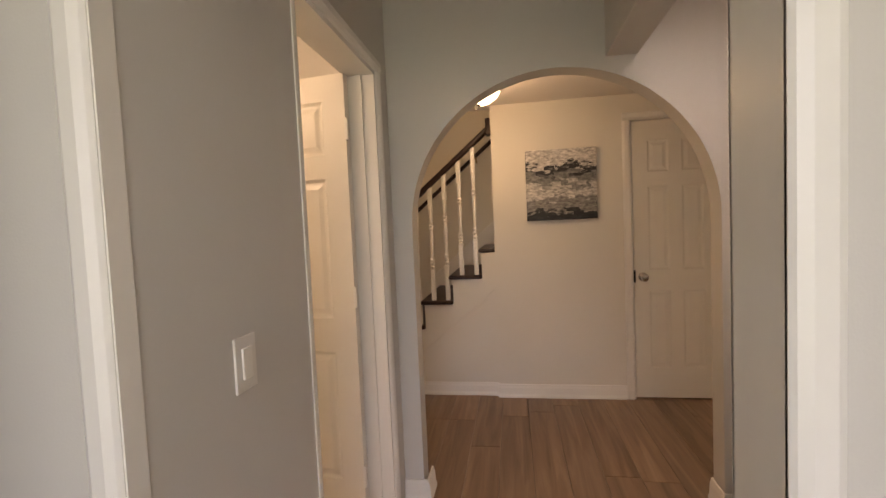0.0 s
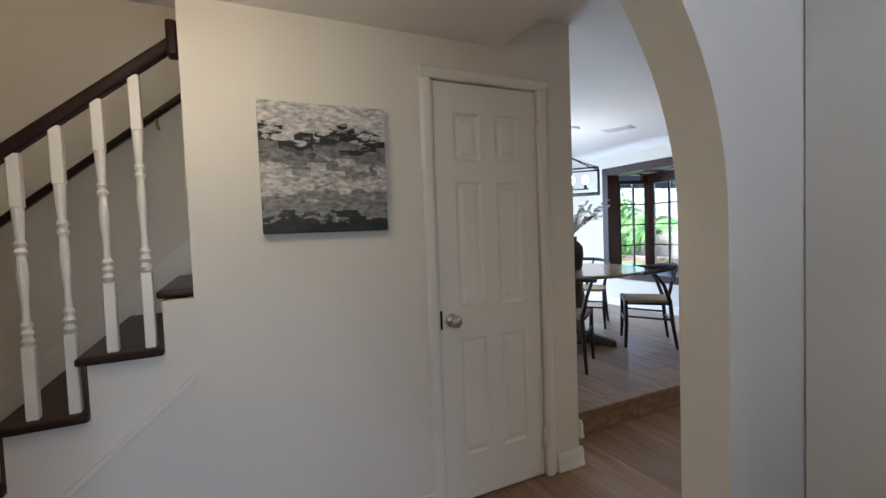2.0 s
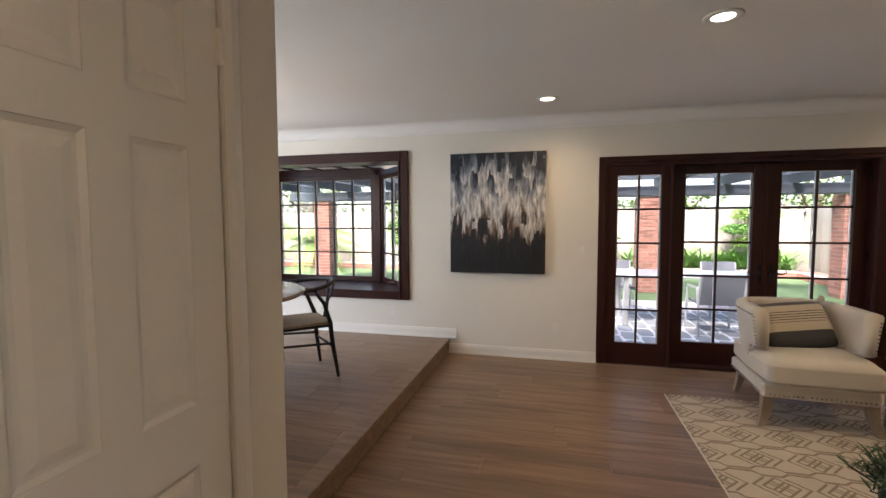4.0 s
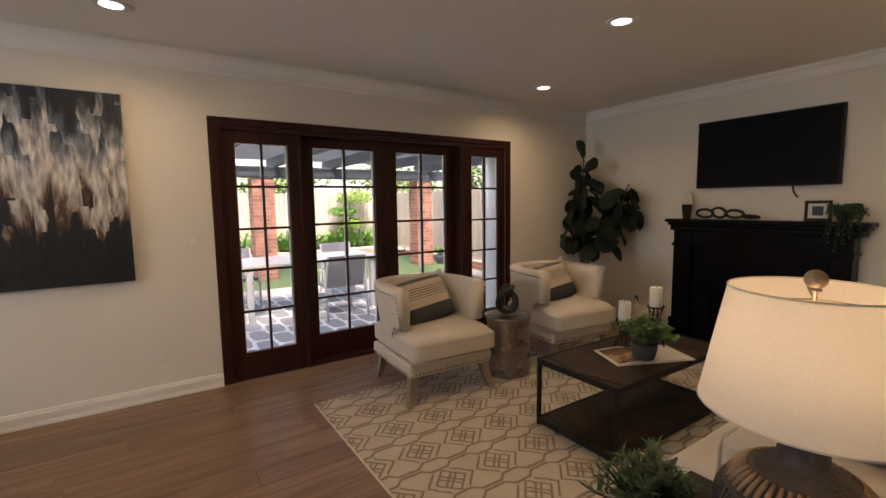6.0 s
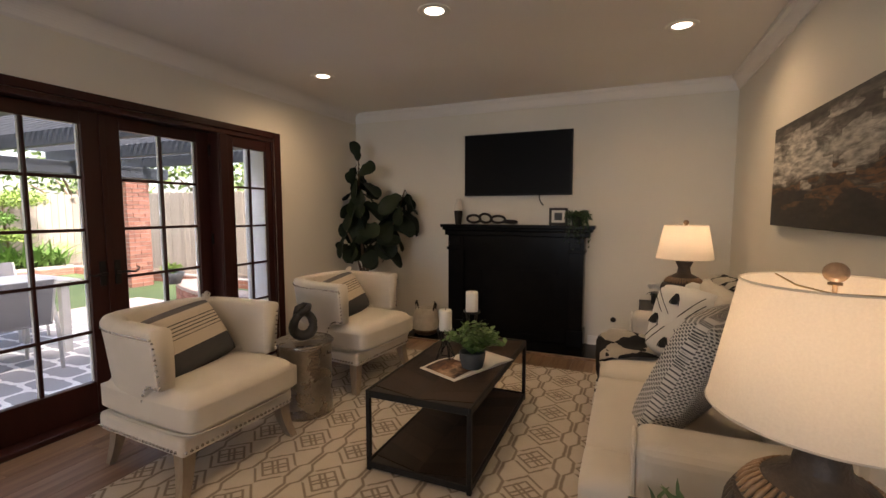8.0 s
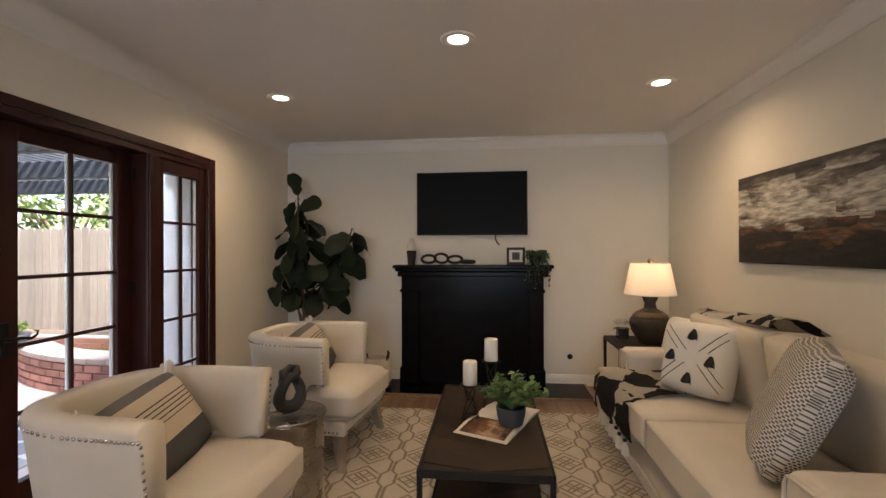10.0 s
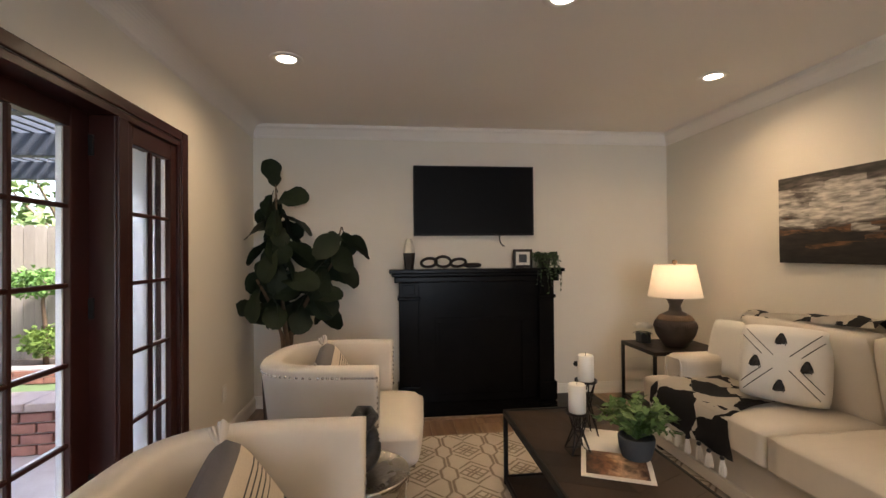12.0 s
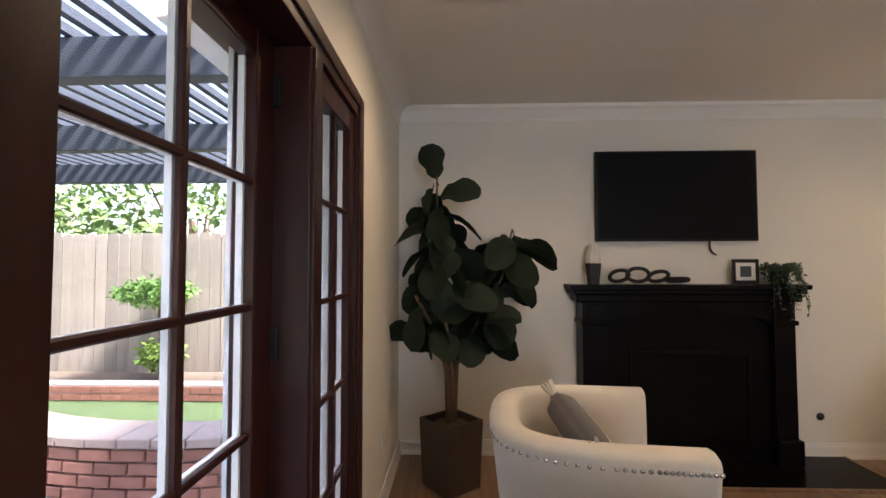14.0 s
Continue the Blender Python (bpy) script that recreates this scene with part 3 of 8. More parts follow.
muntin_window(fd, pose(1.197, DY, 0.03), 0.758, 1.90, 2, 5, 0.109, 0.085, 0.205, 0.045, MAHOG, muntin=0.02)
muntin_window(fd, pose(1.957, DY, 0.03), 0.742, 1.90, 2, 5, 0.105, 0.085, 0.205, 0.045, MAHOG, muntin=0.02)
part("astragal", boxes(((1.941, DY - 0.01, 0.03), (1.972, DY, 1.93)), bevel=0.003), MAHOG, fd)
for x, s in ((1.915, -1), (2.0, 1)):
    part("door_handle", tube([(x, DY, 0.92), (x, DY - 0.045, 0.92), (x + s * 0.03, DY - 0.055, 0.925), (x + s * 0.075, DY - 0.055, 0.915), (x + s * 0.10, DY - 0.053, 0.93), (x + s * 0.105, DY - 0.052, 0.945), (x + s * 0.09, DY - 0.052, 0.95)], [0.012, 0.009, 0.008, 0.007, 0.006, 0.005, 0.004]), BLACKM, fd, "black scrolled lever handle")
    part("escutcheon", boxes(((x - 0.018, DY - 0.009, 0.84), (x + 0.018, DY + 0.002, 1.0)), bevel=0.004), BLACKM, fd)
for z in (0.3, 1.05, 1.75):
    for x in (1.199, 2.697):
        part("hinge", boxes(((x - 0.008, DY - 0.02, z), (x + 0.008, DY + 0.001, z + 0.09)), bevel=0.003), BLACKM, fd)
part("outer_jamb", boxes(((0.60, 0.121, 0), (0.645, 0.34, 2.0)), ((3.24, 0.121, 0), (3.285, 0.34, 2.0)), ((1.163, 0.221, 0), (1.196, 0.235, 1.95)), ((2.70, 0.221, 0), (2.786, 0.235, 1.95)), ((0.66, 0.26, 1.93), (3.225, 0.34, 2.0))), WHITE_OUT, fd, "white painted outer jambs")


# ---- doors ----
def six_panel_door(parent, w, h, t=0.035, mat=None):
    """A moulded six-panel leaf in x (width) and z; both faces have raised panels."""
    mat = mat or DOORP
    st, mid = 0.105, 0.085
    rows = [(0.22, 0.80), (0.95, 1.56), (1.66, 1.89)]
    pw = (w - 2 * st - mid) / 2
    cols = [(st, st + pw), (st + pw + mid, w - st)]
    bm = bmesh.new()
    xs = [0, cols[0][0], cols[0][1], cols[1][0], cols[1][1], w]
    zs = [0.0] + [z for r in rows for z in r] + [h]
    for i in range(5):
        for j in range(len(zs) - 1):
            hole = i in (1, 3) and j in (1, 3, 5)
            box(bm, (xs[i], 0.0075 if hole else 0, zs[j]), (xs[i + 1], t - 0.0075 if hole else t, zs[j + 1]))
    body = part("leaf", bm, mat, parent)
    for c in cols:
        for r in rows:
            pm = bmesh.new()
            for y0, y1 in ((0.006, 0.001), (t - 0.006, t - 0.001)):
                a = [(c[0] + 0.001, r[0] + 0.001), (c[1] - 0.001, r[0] + 0.001), (c[1] - 0.001, r[1] - 0.001), (c[0] + 0.001, r[1] - 0.001)]
                # sloped ovolo down from the stile, then a raised field
                ring = []
                for inset, y in ((0.0, y1 - (0.001 if y0 < t / 2 else -0.001)), (0.012, y0), (0.022, y0), (0.042, y1), (0.044, y1)):
                    ring.append([pm.verts.new((x + (inset if x < (c[0] + c[1]) / 2 else -inset), y, z + (inset if z < (r[0] + r[1]) / 2 else -inset))) for x, z in a])
                for lo, hi in zip(ring, ring[1:]):
                    for k in range(4):
                        pm.faces.new((lo[k], lo[(k + 1) % 4], hi[(k + 1) % 4], hi[k]))
                pm.faces.new(ring[-1])
            bmesh.ops.recalc_face_normals(pm, faces=pm.faces)
            part("panel", pm, mat, parent)
    return body


def door_knob(parent, at, way):
    k = lathe([(0.0, 0.0), (0.032, 0.0), (0.033, 0.006), (0.026, 0.012), (0.012, 0.016), (0.011, 0.03), (0.02, 0.036), (0.028, 0.046), (0.029, 0.056), (0.022, 0.066), (0.0, 0.069)], 24)
    ob = part("door_knob", k, NICKEL, parent, "brushed nickel round knob", smooth=True)
    ob.matrix_basis = Matrix.Translation(at) @ Vector((0, 0, 1)).rotation_difference(Vector(way)).to_matrix().to_4x4()
    return ob


def door_hinge(parent, at, sx, sy):
    x, y, z = at
    h = part("hinge", boxes(((x - sx, y - sy, z), (x + sx, y + sy, z + 0.09)), bevel=0.003), TRIM, parent, "painted butt hinge")
    return h


closet = tagged(new("door_1"), "white painted six-panel closet door, closed", "door", kind="structure")
closet.matrix_basis = Matrix.Translation(HALL) @ pose(CLOSET_X - 0.004, -4.008, 0.012, 0, 0, 90)
six_panel_door(closet, 0.588, 2.03)
door_knob(closet, (0.06, 0.0, 0.90), (0, -1, 0))
part("latch_plate", boxes(((-0.004, -0.003, 0.86), (0.01, 0.001, 0.95))), BLACKM, closet)
for z in (0.17, 1.78):
    door_hinge(closet, (0.592, -0.006, z), 0.008, 0.008)
CASE = [(0, 0), (0.058, 0), (0.058, 0.008), (0.045, 0.016), (0.02, 0.018), (0.006, 0.012), (0, 0.006)]


def casing_set(name, x0, x1, top, m, mat=TRIM, label="white moulded door casing", sides=(-1, 1)):
    """Three mitre-less lengths of casing round an opening x0..x1, on the face y=0, standing off to -y."""
    holder = tagged(new(name), label, "door casing", kind="structure")
    holder.matrix_basis = Matrix.Translation(HALL) @ m
    for side in sides:
        xin = x0 if side < 0 else x1
        part("casing", extrude([(xin + side * u, -v) for u, v in CASE], top, "xy", 0.0), mat, holder)
    part("casing", extrude([(-v, top + u) for u, v in CASE], x1 - x0 + 0.116, "yz", x0 - 0.058), mat, holder)
    return holder


casing_set("trim_closet", -0.006, 0.597, 2.05, pose(CLOSET_X, -4.008, 0, 0, 0, 90))
struct("jamb_closet", boxes(((CLOSET_X - 0.12, -4.075, 0), (CLOSET_X + 0.001, -4.014, 2.095)), ((CLOSET_X - 0.12, -3.412, 0), (CLOSET_X + 0.001, -3.36, 2.095)), ((CLOSET_X - 0.12, -4.014, 2.05), (CLOSET_X + 0.001, -3.412, 2.095))), TRIM, "white closet door jamb", "jamb", at=HALL)

side_door = tagged(new("door_2"), "white painted six-panel door standing open", "door", kind="structure")
side_door.matrix_basis = Matrix.Translation(HALL) @ pose(DO[0] + 0.035, -5.56, 0.012, 0, 0, -97)
six_panel_door(side_door, 0.70, 2.0)
door_knob(side_door, (0.64, 0.035, 0.92), (0, 1, 0))
for z in (0.2, 1.0, 1.72):
    door_hinge(side_door, (-0.006, 0.036, z), 0.008, 0.008)
casing_set("trim_side_door", DO[0], DO[1], DO[2], pose(0, -5.45, 0, 0, 0, 0) @ Matrix.Diagonal((1, -1, 1, 1)), sides=(-1,))
struct("jamb_side_door", boxes(((DO[0] - 0.001, -5.575, 0), (DO[0] + 0.02, -5.446, DO[2])), ((DO[1] - 0.02, -5.575, 0), (DO[1] + 0.001, -5.446, DO[2])), ((DO[0], -5.575, DO[2] - 0.02), (DO[1], -5.446, DO[2] + 0.001)), ((DO[0] + 0.02, -5.53, 0), (DO[0] + 0.032, -5.50, DO[2] - 0.02))), TRIM, "white side door jamb", "jamb", at=HALL)
casing_set("trim_doorway", -5.45, -4.58, 2.03, pose(2.08, 0, 0, 0, 0, 90) @ Matrix.Diagonal((1, -1, 1, 1)), sides=(1,))
casing_set("trim_doorway_back", -5.45, -4.58, 2.03, pose(2.20, 0, 0, 0, 0, 90))
struct("jamb_doorway", boxes(((2.165, -5.47, 0), (2.204, -5.447, 2.05)), ((2.076, -4.58, 0), (2.204, -4.56, 2.05)), ((2.076, -5.447, 2.03), (2.204, -4.58, 2.05))), TRIM, "white doorway lining", "jamb", at=HALL)


# ---- stairs ----
stairs = thing("staircase", "staircase with dark treads and white turned balusters", "staircase", HALL, kind="structure")
RISE, RUN, Y0S = 0.1975, 0.234, -6.296
SX0, SX1 = -1.618, CLOSET_X - 0.035
DARKT = surf("dark_tread", (0.018, 0.008, 0.006), (0.032, 0.015, 0.011), scale=6, rough=0.36, stretch=(5, 1, 1), spec=0.22)
RISER = surf("brown_riser", (0.085, 0.062, 0.048), (0.11, 0.082, 0.064), scale=7, rough=0.8, bump=0.3, bscale=300)
for k in range(11):
    y, z = Y0S + k * RUN, 0.165 + k * RISE
    part("tread", boxes(((SX0, y - 0.03, z - 0.03), (SX1 + 0.03 if k < 5 else CLOSET_X - 0.125, y + (RUN if k != 5 else RUN), z)), bevel=0.01), DARKT, stairs)
    part("riser", boxes(((SX0, y, z - RISE - (0 if k else 0.0)), (SX1 - 0.02, y + 0.015, z - 0.03))), RISER, stairs)
sb = bmesh.new()
for k in range(11):
    y, z = Y0S + k * RUN, 0.135 + k * RISE
    box(sb, (SX1 - 0.05, y, 0), (SX1, y + RUN + 0.0005, z))
part("stringer_wall", sb, WALL, stairs, "painted wall beneath the stairs")
ang = math.atan2(RISE, RUN)


def rail_y(y, up):
    return 0.165 + (y - Y0S) / RUN * RISE + up


def sloped(x0, x1, ya, yb, up, th, bevel=0.006):
    bm = extrude([(ya, rail_y(ya, up)), (yb, rail_y(yb, up)), (yb, rail_y(yb, up) + th), (ya, rail_y(ya, up) + th)], x1 - x0, "yz", x0)
    return soften(bm, bevel, 2)


part("handrail", sloped(SX1 - 0.055, SX1 + 0.005, -6.35, -5.025, 0.83, 0.055, 0.012), DARKT, stairs, "dark stained handrail")
part("rail_cap", boxes(((SX1 - 0.06, -5.06, 2.03), (SX1 + 0.01, -5.021, 2.16)), bevel=0.01), DARKT, stairs)
part("wall_rail", sloped(SX0 + 0.04, SX0 + 0.09, -6.35, -3.9, 0.90, 0.045, 0.012), DARKT, stairs, "dark stained wall handrail")
part("wall_skirt", sloped(SX0 + 0.001, SX0 + 0.015, -6.35, -3.9, -0.02, 0.19, 0.002), TRIM, stairs)
part("trim_slope", sloped(SX1 - 0.002, SX1 + 0.008, -6.0, -5.021, -0.42, 0.03, 0.002), WALL, stairs)
for k, y in ((0, -5.02),):
    part("rail_bracket", tube([(SX0, -5.2, rail_y(-5.2, 0.86)), (SX0 + 0.06, -5.2, rail_y(-5.2, 0.86)), (SX0 + 0.065, -5.2, rail_y(-5.2, 0.90))], 0.008), BRASS, stairs)


def baluster(h):
    s = 0.022
    bm = boxes(((-s * 0.8, -s * 0.8, 0), (s * 0.8, s * 0.8, h * 0.28)), ((-s * 0.8, -s * 0.8, h * 0.80), (s * 0.8, s * 0.8, h)), bevel=0.003, seg=1)
    p = [(0.0, 0.28), (0.012, 0.285), (0.019, 0.30), (0.012, 0.315), (0.019, 0.33), (0.012, 0.345), (0.018, 0.36), (0.011, 0.375), (0.010, 0.43), (0.017, 0.55), (0.012, 0.62), (0.019, 0.635), (0.012, 0.65), (0.019, 0.665), (0.012, 0.68), (0.015, 0.72), (0.018, 0.80), (0.0, 0.805)]
    return lathe([(r, z * h) for r, z in p], 12, bm=bm)


for k in range(6):
    for f in (0.075, 0.19):
        y = Y0S + k * RUN + f
        if y > -5.12:
            continue
        base = 0.165 + k * RISE
        b = part("baluster", baluster(rail_y(y, 0.835) - base), TRIM, stairs)
        b.location = (SX1 - 0.025, y, base)


# ---- ceiling lights ----
WARM = (1.0, 0.70, 0.40)
CAN_GLOW = glow("can_light_glow", (1.0, 0.90, 0.74), 2.0)
BULB_GLOW = glow("bulb_glow", (1.0, 0.80, 0.52), 3.0)


def can_light(x, y, z=CEIL_Z, power=3.45, color=(1.0, 0.76, 0.45)):
    t = thing("recessed_light", "lit recessed ceiling light with a white trim ring", "ceiling light", (x, y, z), group="recessed ceiling lights")
    part("trim_ring", lathe([(0.0535, -0.001), (0.058, -0.006), (0.086, -0.007), (0.092, -0.003), (0.092, 0.001), (0.0535, 0.001)], 36), WHITEPL, t, smooth=True)
    part("lens", lathe([(0.0, -0.002), (0.054, -0.002), (0.054, 0.001), (0.0, 0.001)], 36), CAN_GLOW, t, "glowing lens")
    lamp_light("can_lamp", "SPOT", (x, y, z - 0.02), power * 2.0, color, 0.06, spot=165)
    return t


for x, y in ((0.071, -0.64), (3.331, -0.588), (2.587, -1.927), (3.341, -3.219), (0.95, -1.96)):
    can_light(x, y)
# unseen corridor can, added in place of daylight arriving from the entry
can_light(1.435, -4.19, power=3.2, color=(1.0, 0.97, 0.94))


# ---- table lamps ----
def shade_mat():
    m, nt, p = nodes_of("lamp_shade_linen")
    d = nt.nodes.new("ShaderNodeBsdfDiffuse")
    t = nt.nodes.new("ShaderNodeBsdfTranslucent")
    tc = nt.nodes.new("ShaderNodeTexCoord")
    n = nt.nodes.new("ShaderNodeTexNoise")
    n.inputs["Scale"].default_value, n.inputs["Detail"].default_value = 220, 2
    nt.links.new(tc.outputs["Object"], n.inputs[0])
    r = nt.nodes.new("ShaderNodeValToRGB")
    r.color_ramp.elements[0].color, r.color_ramp.elements[1].color = (0.74, 0.68, 0.60, 1), (0.86, 0.80, 0.71, 1)
    nt.links.new(n.outputs[0], r.inputs[0])
    nt.links.new(r.outputs[0], d.inputs[0])
    nt.links.new(r.outputs[0], t.inputs[0])
    mx = nt.nodes.new("ShaderNodeMixShader")
    mx.inputs[0].default_value = 0.45
    nt.links.new(d.outputs[0], mx.inputs[1])
    nt.links.new(t.outputs[0], mx.inputs[2])
    nt.links.new(mx.outputs[0], nt.nodes["Material Output"].inputs[0])
    return m


SHADE = shade_mat()

CERAMIC = surf("dark_ceramic", (0.035, 0.027, 0.022), (0.075, 0.055, 0.042), scale=14, rough=0.5, bump=0.3, bscale=120)
COPPER = surf("brown_glaze", (0.34, 0.215, 0.125), (0.21, 0.13, 0.075), scale=18, rough=0.4, bump=0.2, bscale=120)


def table_lamp(at, energy):
    t = thing("table_lamp", "lit table lamp with linen drum shade and ribbed dark ceramic base", "table lamp", at, group="matching table lamps")
    body = [(0.0, 0.0), (0.075, 0.0), (0.082, 0.006), (0.10, 0.03), (0.138, 0.09), (0.152, 0.14), (0.150, 0.17), (0.135, 0.20), (0.128, 0.203)]
    part("base", lathe(body, 48), CERAMIC, t, smooth=True)
    part("shoulder", lathe([(0.128, 0.2025), (0.134, 0.207), (0.126, 0.212), (0.092, 0.246), (0.086, 0.248), (0.08, 0.256), (0.05, 0.272), (0.047, 0.278), (0.040, 0.315), (0.060, 0.362), (0.060, 0.370), (0.0, 0.372)], 48), CERAMIC, t, smooth=True)
    for z0, z1, r0, r1, n, mat in ((0.208, 0.246, 0.131, 0.094, 44, COPPER), (0.150, 0.196, 0.1525, 0.138, 56, CERAMIC)):
        rb = bmesh.new()
        for k in range(n):
            a = 2 * math.pi * k / n
            tube([(r0 * math.cos(a), r0 * math.sin(a), z0), ((r0 * 0.52 + r1 * 0.48 + 0.002) * math.cos(a), (r0 * 0.52 + r1 * 0.48 + 0.002) * math.sin(a), (z0 + z1) / 2), (r1 * math.cos(a), r1 * math.sin(a), z1)], [0.004, 0.0062, 0.004], 6, rb)
        part("rib_band", rb, mat, t, "moulded ribs round the shoulder", smooth=True)
    part("neck", lathe([(0.012, 0.370), (0.012, 0.40), (0.016, 0.402), (0.016, 0.44), (0.0, 0.442)], 16), BRASS, t, smooth=True)
    zb, zt, rb_, rt = 0.385, 0.632, 0.194, 0.147
    sh = lathe([(rb_, zb), (rt, zt)], 64)
    for f in [f for f in sh.faces if len(f.verts) > 4]:
        sh.faces.remove(f)
    shade = part("shade", sh, SHADE, t, "white linen shade", smooth=True)
    for r, z in ((rb_, zb), (rt, zt)):
        part("shade_rim", tube([(r * math.cos(2 * math.pi * k / 48), r * math.sin(2 * math.pi * k / 48), z) for k in range(48)], 0.0022, 6, closed=True), CREAM, shade)
    for k in range(3):
        a = 2 * math.pi * k / 3 + 0.4
        part("spider", tube([(0, 0, zt - 0.02), (rt * 0.6 * math.cos(a), rt * 0.6 * math.sin(a), zt - 0.018), (rt * math.cos(a), rt * math.sin(a), zt - 0.002)], 0.0016, 6), BRASS, t)
    ball = [(0.020 * math.sin(radians(q)), 0.652 - 0.019 * math.cos(radians(q))) for q in range(20, 180, 16)]
    part("finial", lathe([(0.0, 0.608), (0.004, 0.608), (0.004, 0.628), (0.011, 0.629), (0.011, 0.633)] + ball + [(0.0, 0.671)], 28), COPPER, t, "round bronze finial", smooth=True)
    part("bulb", lathe([(0.0, 0.442), (0.013, 0.444), (0.016, 0.46), (0.028, 0.485), (0.03, 0.502), (0.022, 0.522), (0.0, 0.53)], 20), BULB_GLOW, t, smooth=True)
    lamp_light("lamp_bulb", "POINT", (at[0], at[1], at[2] + 0.545), energy, WARM, 0.02)
    return t


table_lamp((1.255, -3.321, 0.546), 0.15)
table_lamp((3.959, -3.355, 0.571), 0.29)

# ---- hall flush lamp ----
fl = thing("flush_ceiling_lamp", "lit hall ceiling lamp with a frosted glass bowl and bronze finial", "ceiling lamp", Vector((0.02, -5.07, HALL_Z)) + HALL)
FROST = glow("frosted_glow", (1.0, 0.84, 0.56), 1.0)
part("pan", lathe([(0.0, 0.0), (0.085, 0.0), (0.088, -0.012), (0.07, -0.022), (0.03, -0.028), (0.028, -0.06), (0.15, -0.066), (0.158, -0.074), (0.152, -0.084), (0.0, -0.084)], 40), BLACKM, fl, "bronze pan", smooth=True)
part("bowl", lathe([(0.148, -0.08), (0.145, -0.10), (0.128, -0.13), (0.09, -0.156), (0.03, -0.17), (0.0, -0.171)], 40), FROST, fl, "frosted glass bowl", smooth=True)
part("finial", lathe([(0.0, -0.168), (0.024, -0.170), (0.026, -0.177), (0.012, -0.184), (0.010, -0.192), (0.0, -0.202)], 16), BLACKM, fl, smooth=True)
lamp_light("hall_bulb", "POINT", (0.005, -5.21, HALL_Z - 0.25), 1.7, (1.0, 0.73, 0.43), 0.10)
# point light added out of view in the side room, without a fixture
lamp_light("side_room_fill", "POINT", (1.5, -6.54, 2.1), 3.0, (1.0, 0.80, 0.55), 0.1)
lamp_light("stairwell_bulb", "POINT", (-1.2, -5.74, 3.9), 2.6, (1.0, 0.78, 0.5), 0.12)


# ---- daylight in the window openings: two that the walk never faces; a strip lamp added above the french doors ----
def window_light(name, at, target, w, h, energy, color):
    d = bpy.data.lights.new(name, "AREA")
    d.shape, d.size, d.size_y, d.energy, d.color = "RECTANGLE", w, h, energy, color
    ob = new(name, d)
    ob.matrix_world = look(at, target)
    return ob


window_light("entry_daylight", (4.125, -5.04, 1.35), (2.0, -5.04, 1.2), 1.35, 1.65, 3.8, (0.86, 0.93, 1.0))
window_light("dining_daylight", (WEST - 0.1, -1.95, 1.25), (-2.0, -2.1, 0.7), 1.55, 1.9, 18, (0.62, 0.80, 1.0))
# hidden strip lamp, added outside the door head to boost the sky's light
window_light("patio_fill_strip", (2.0, 0.36, 2.09), (2.0, -1.3, -0.1), 2.6, 0.12, 60, (0.80, 0.90, 1.0))


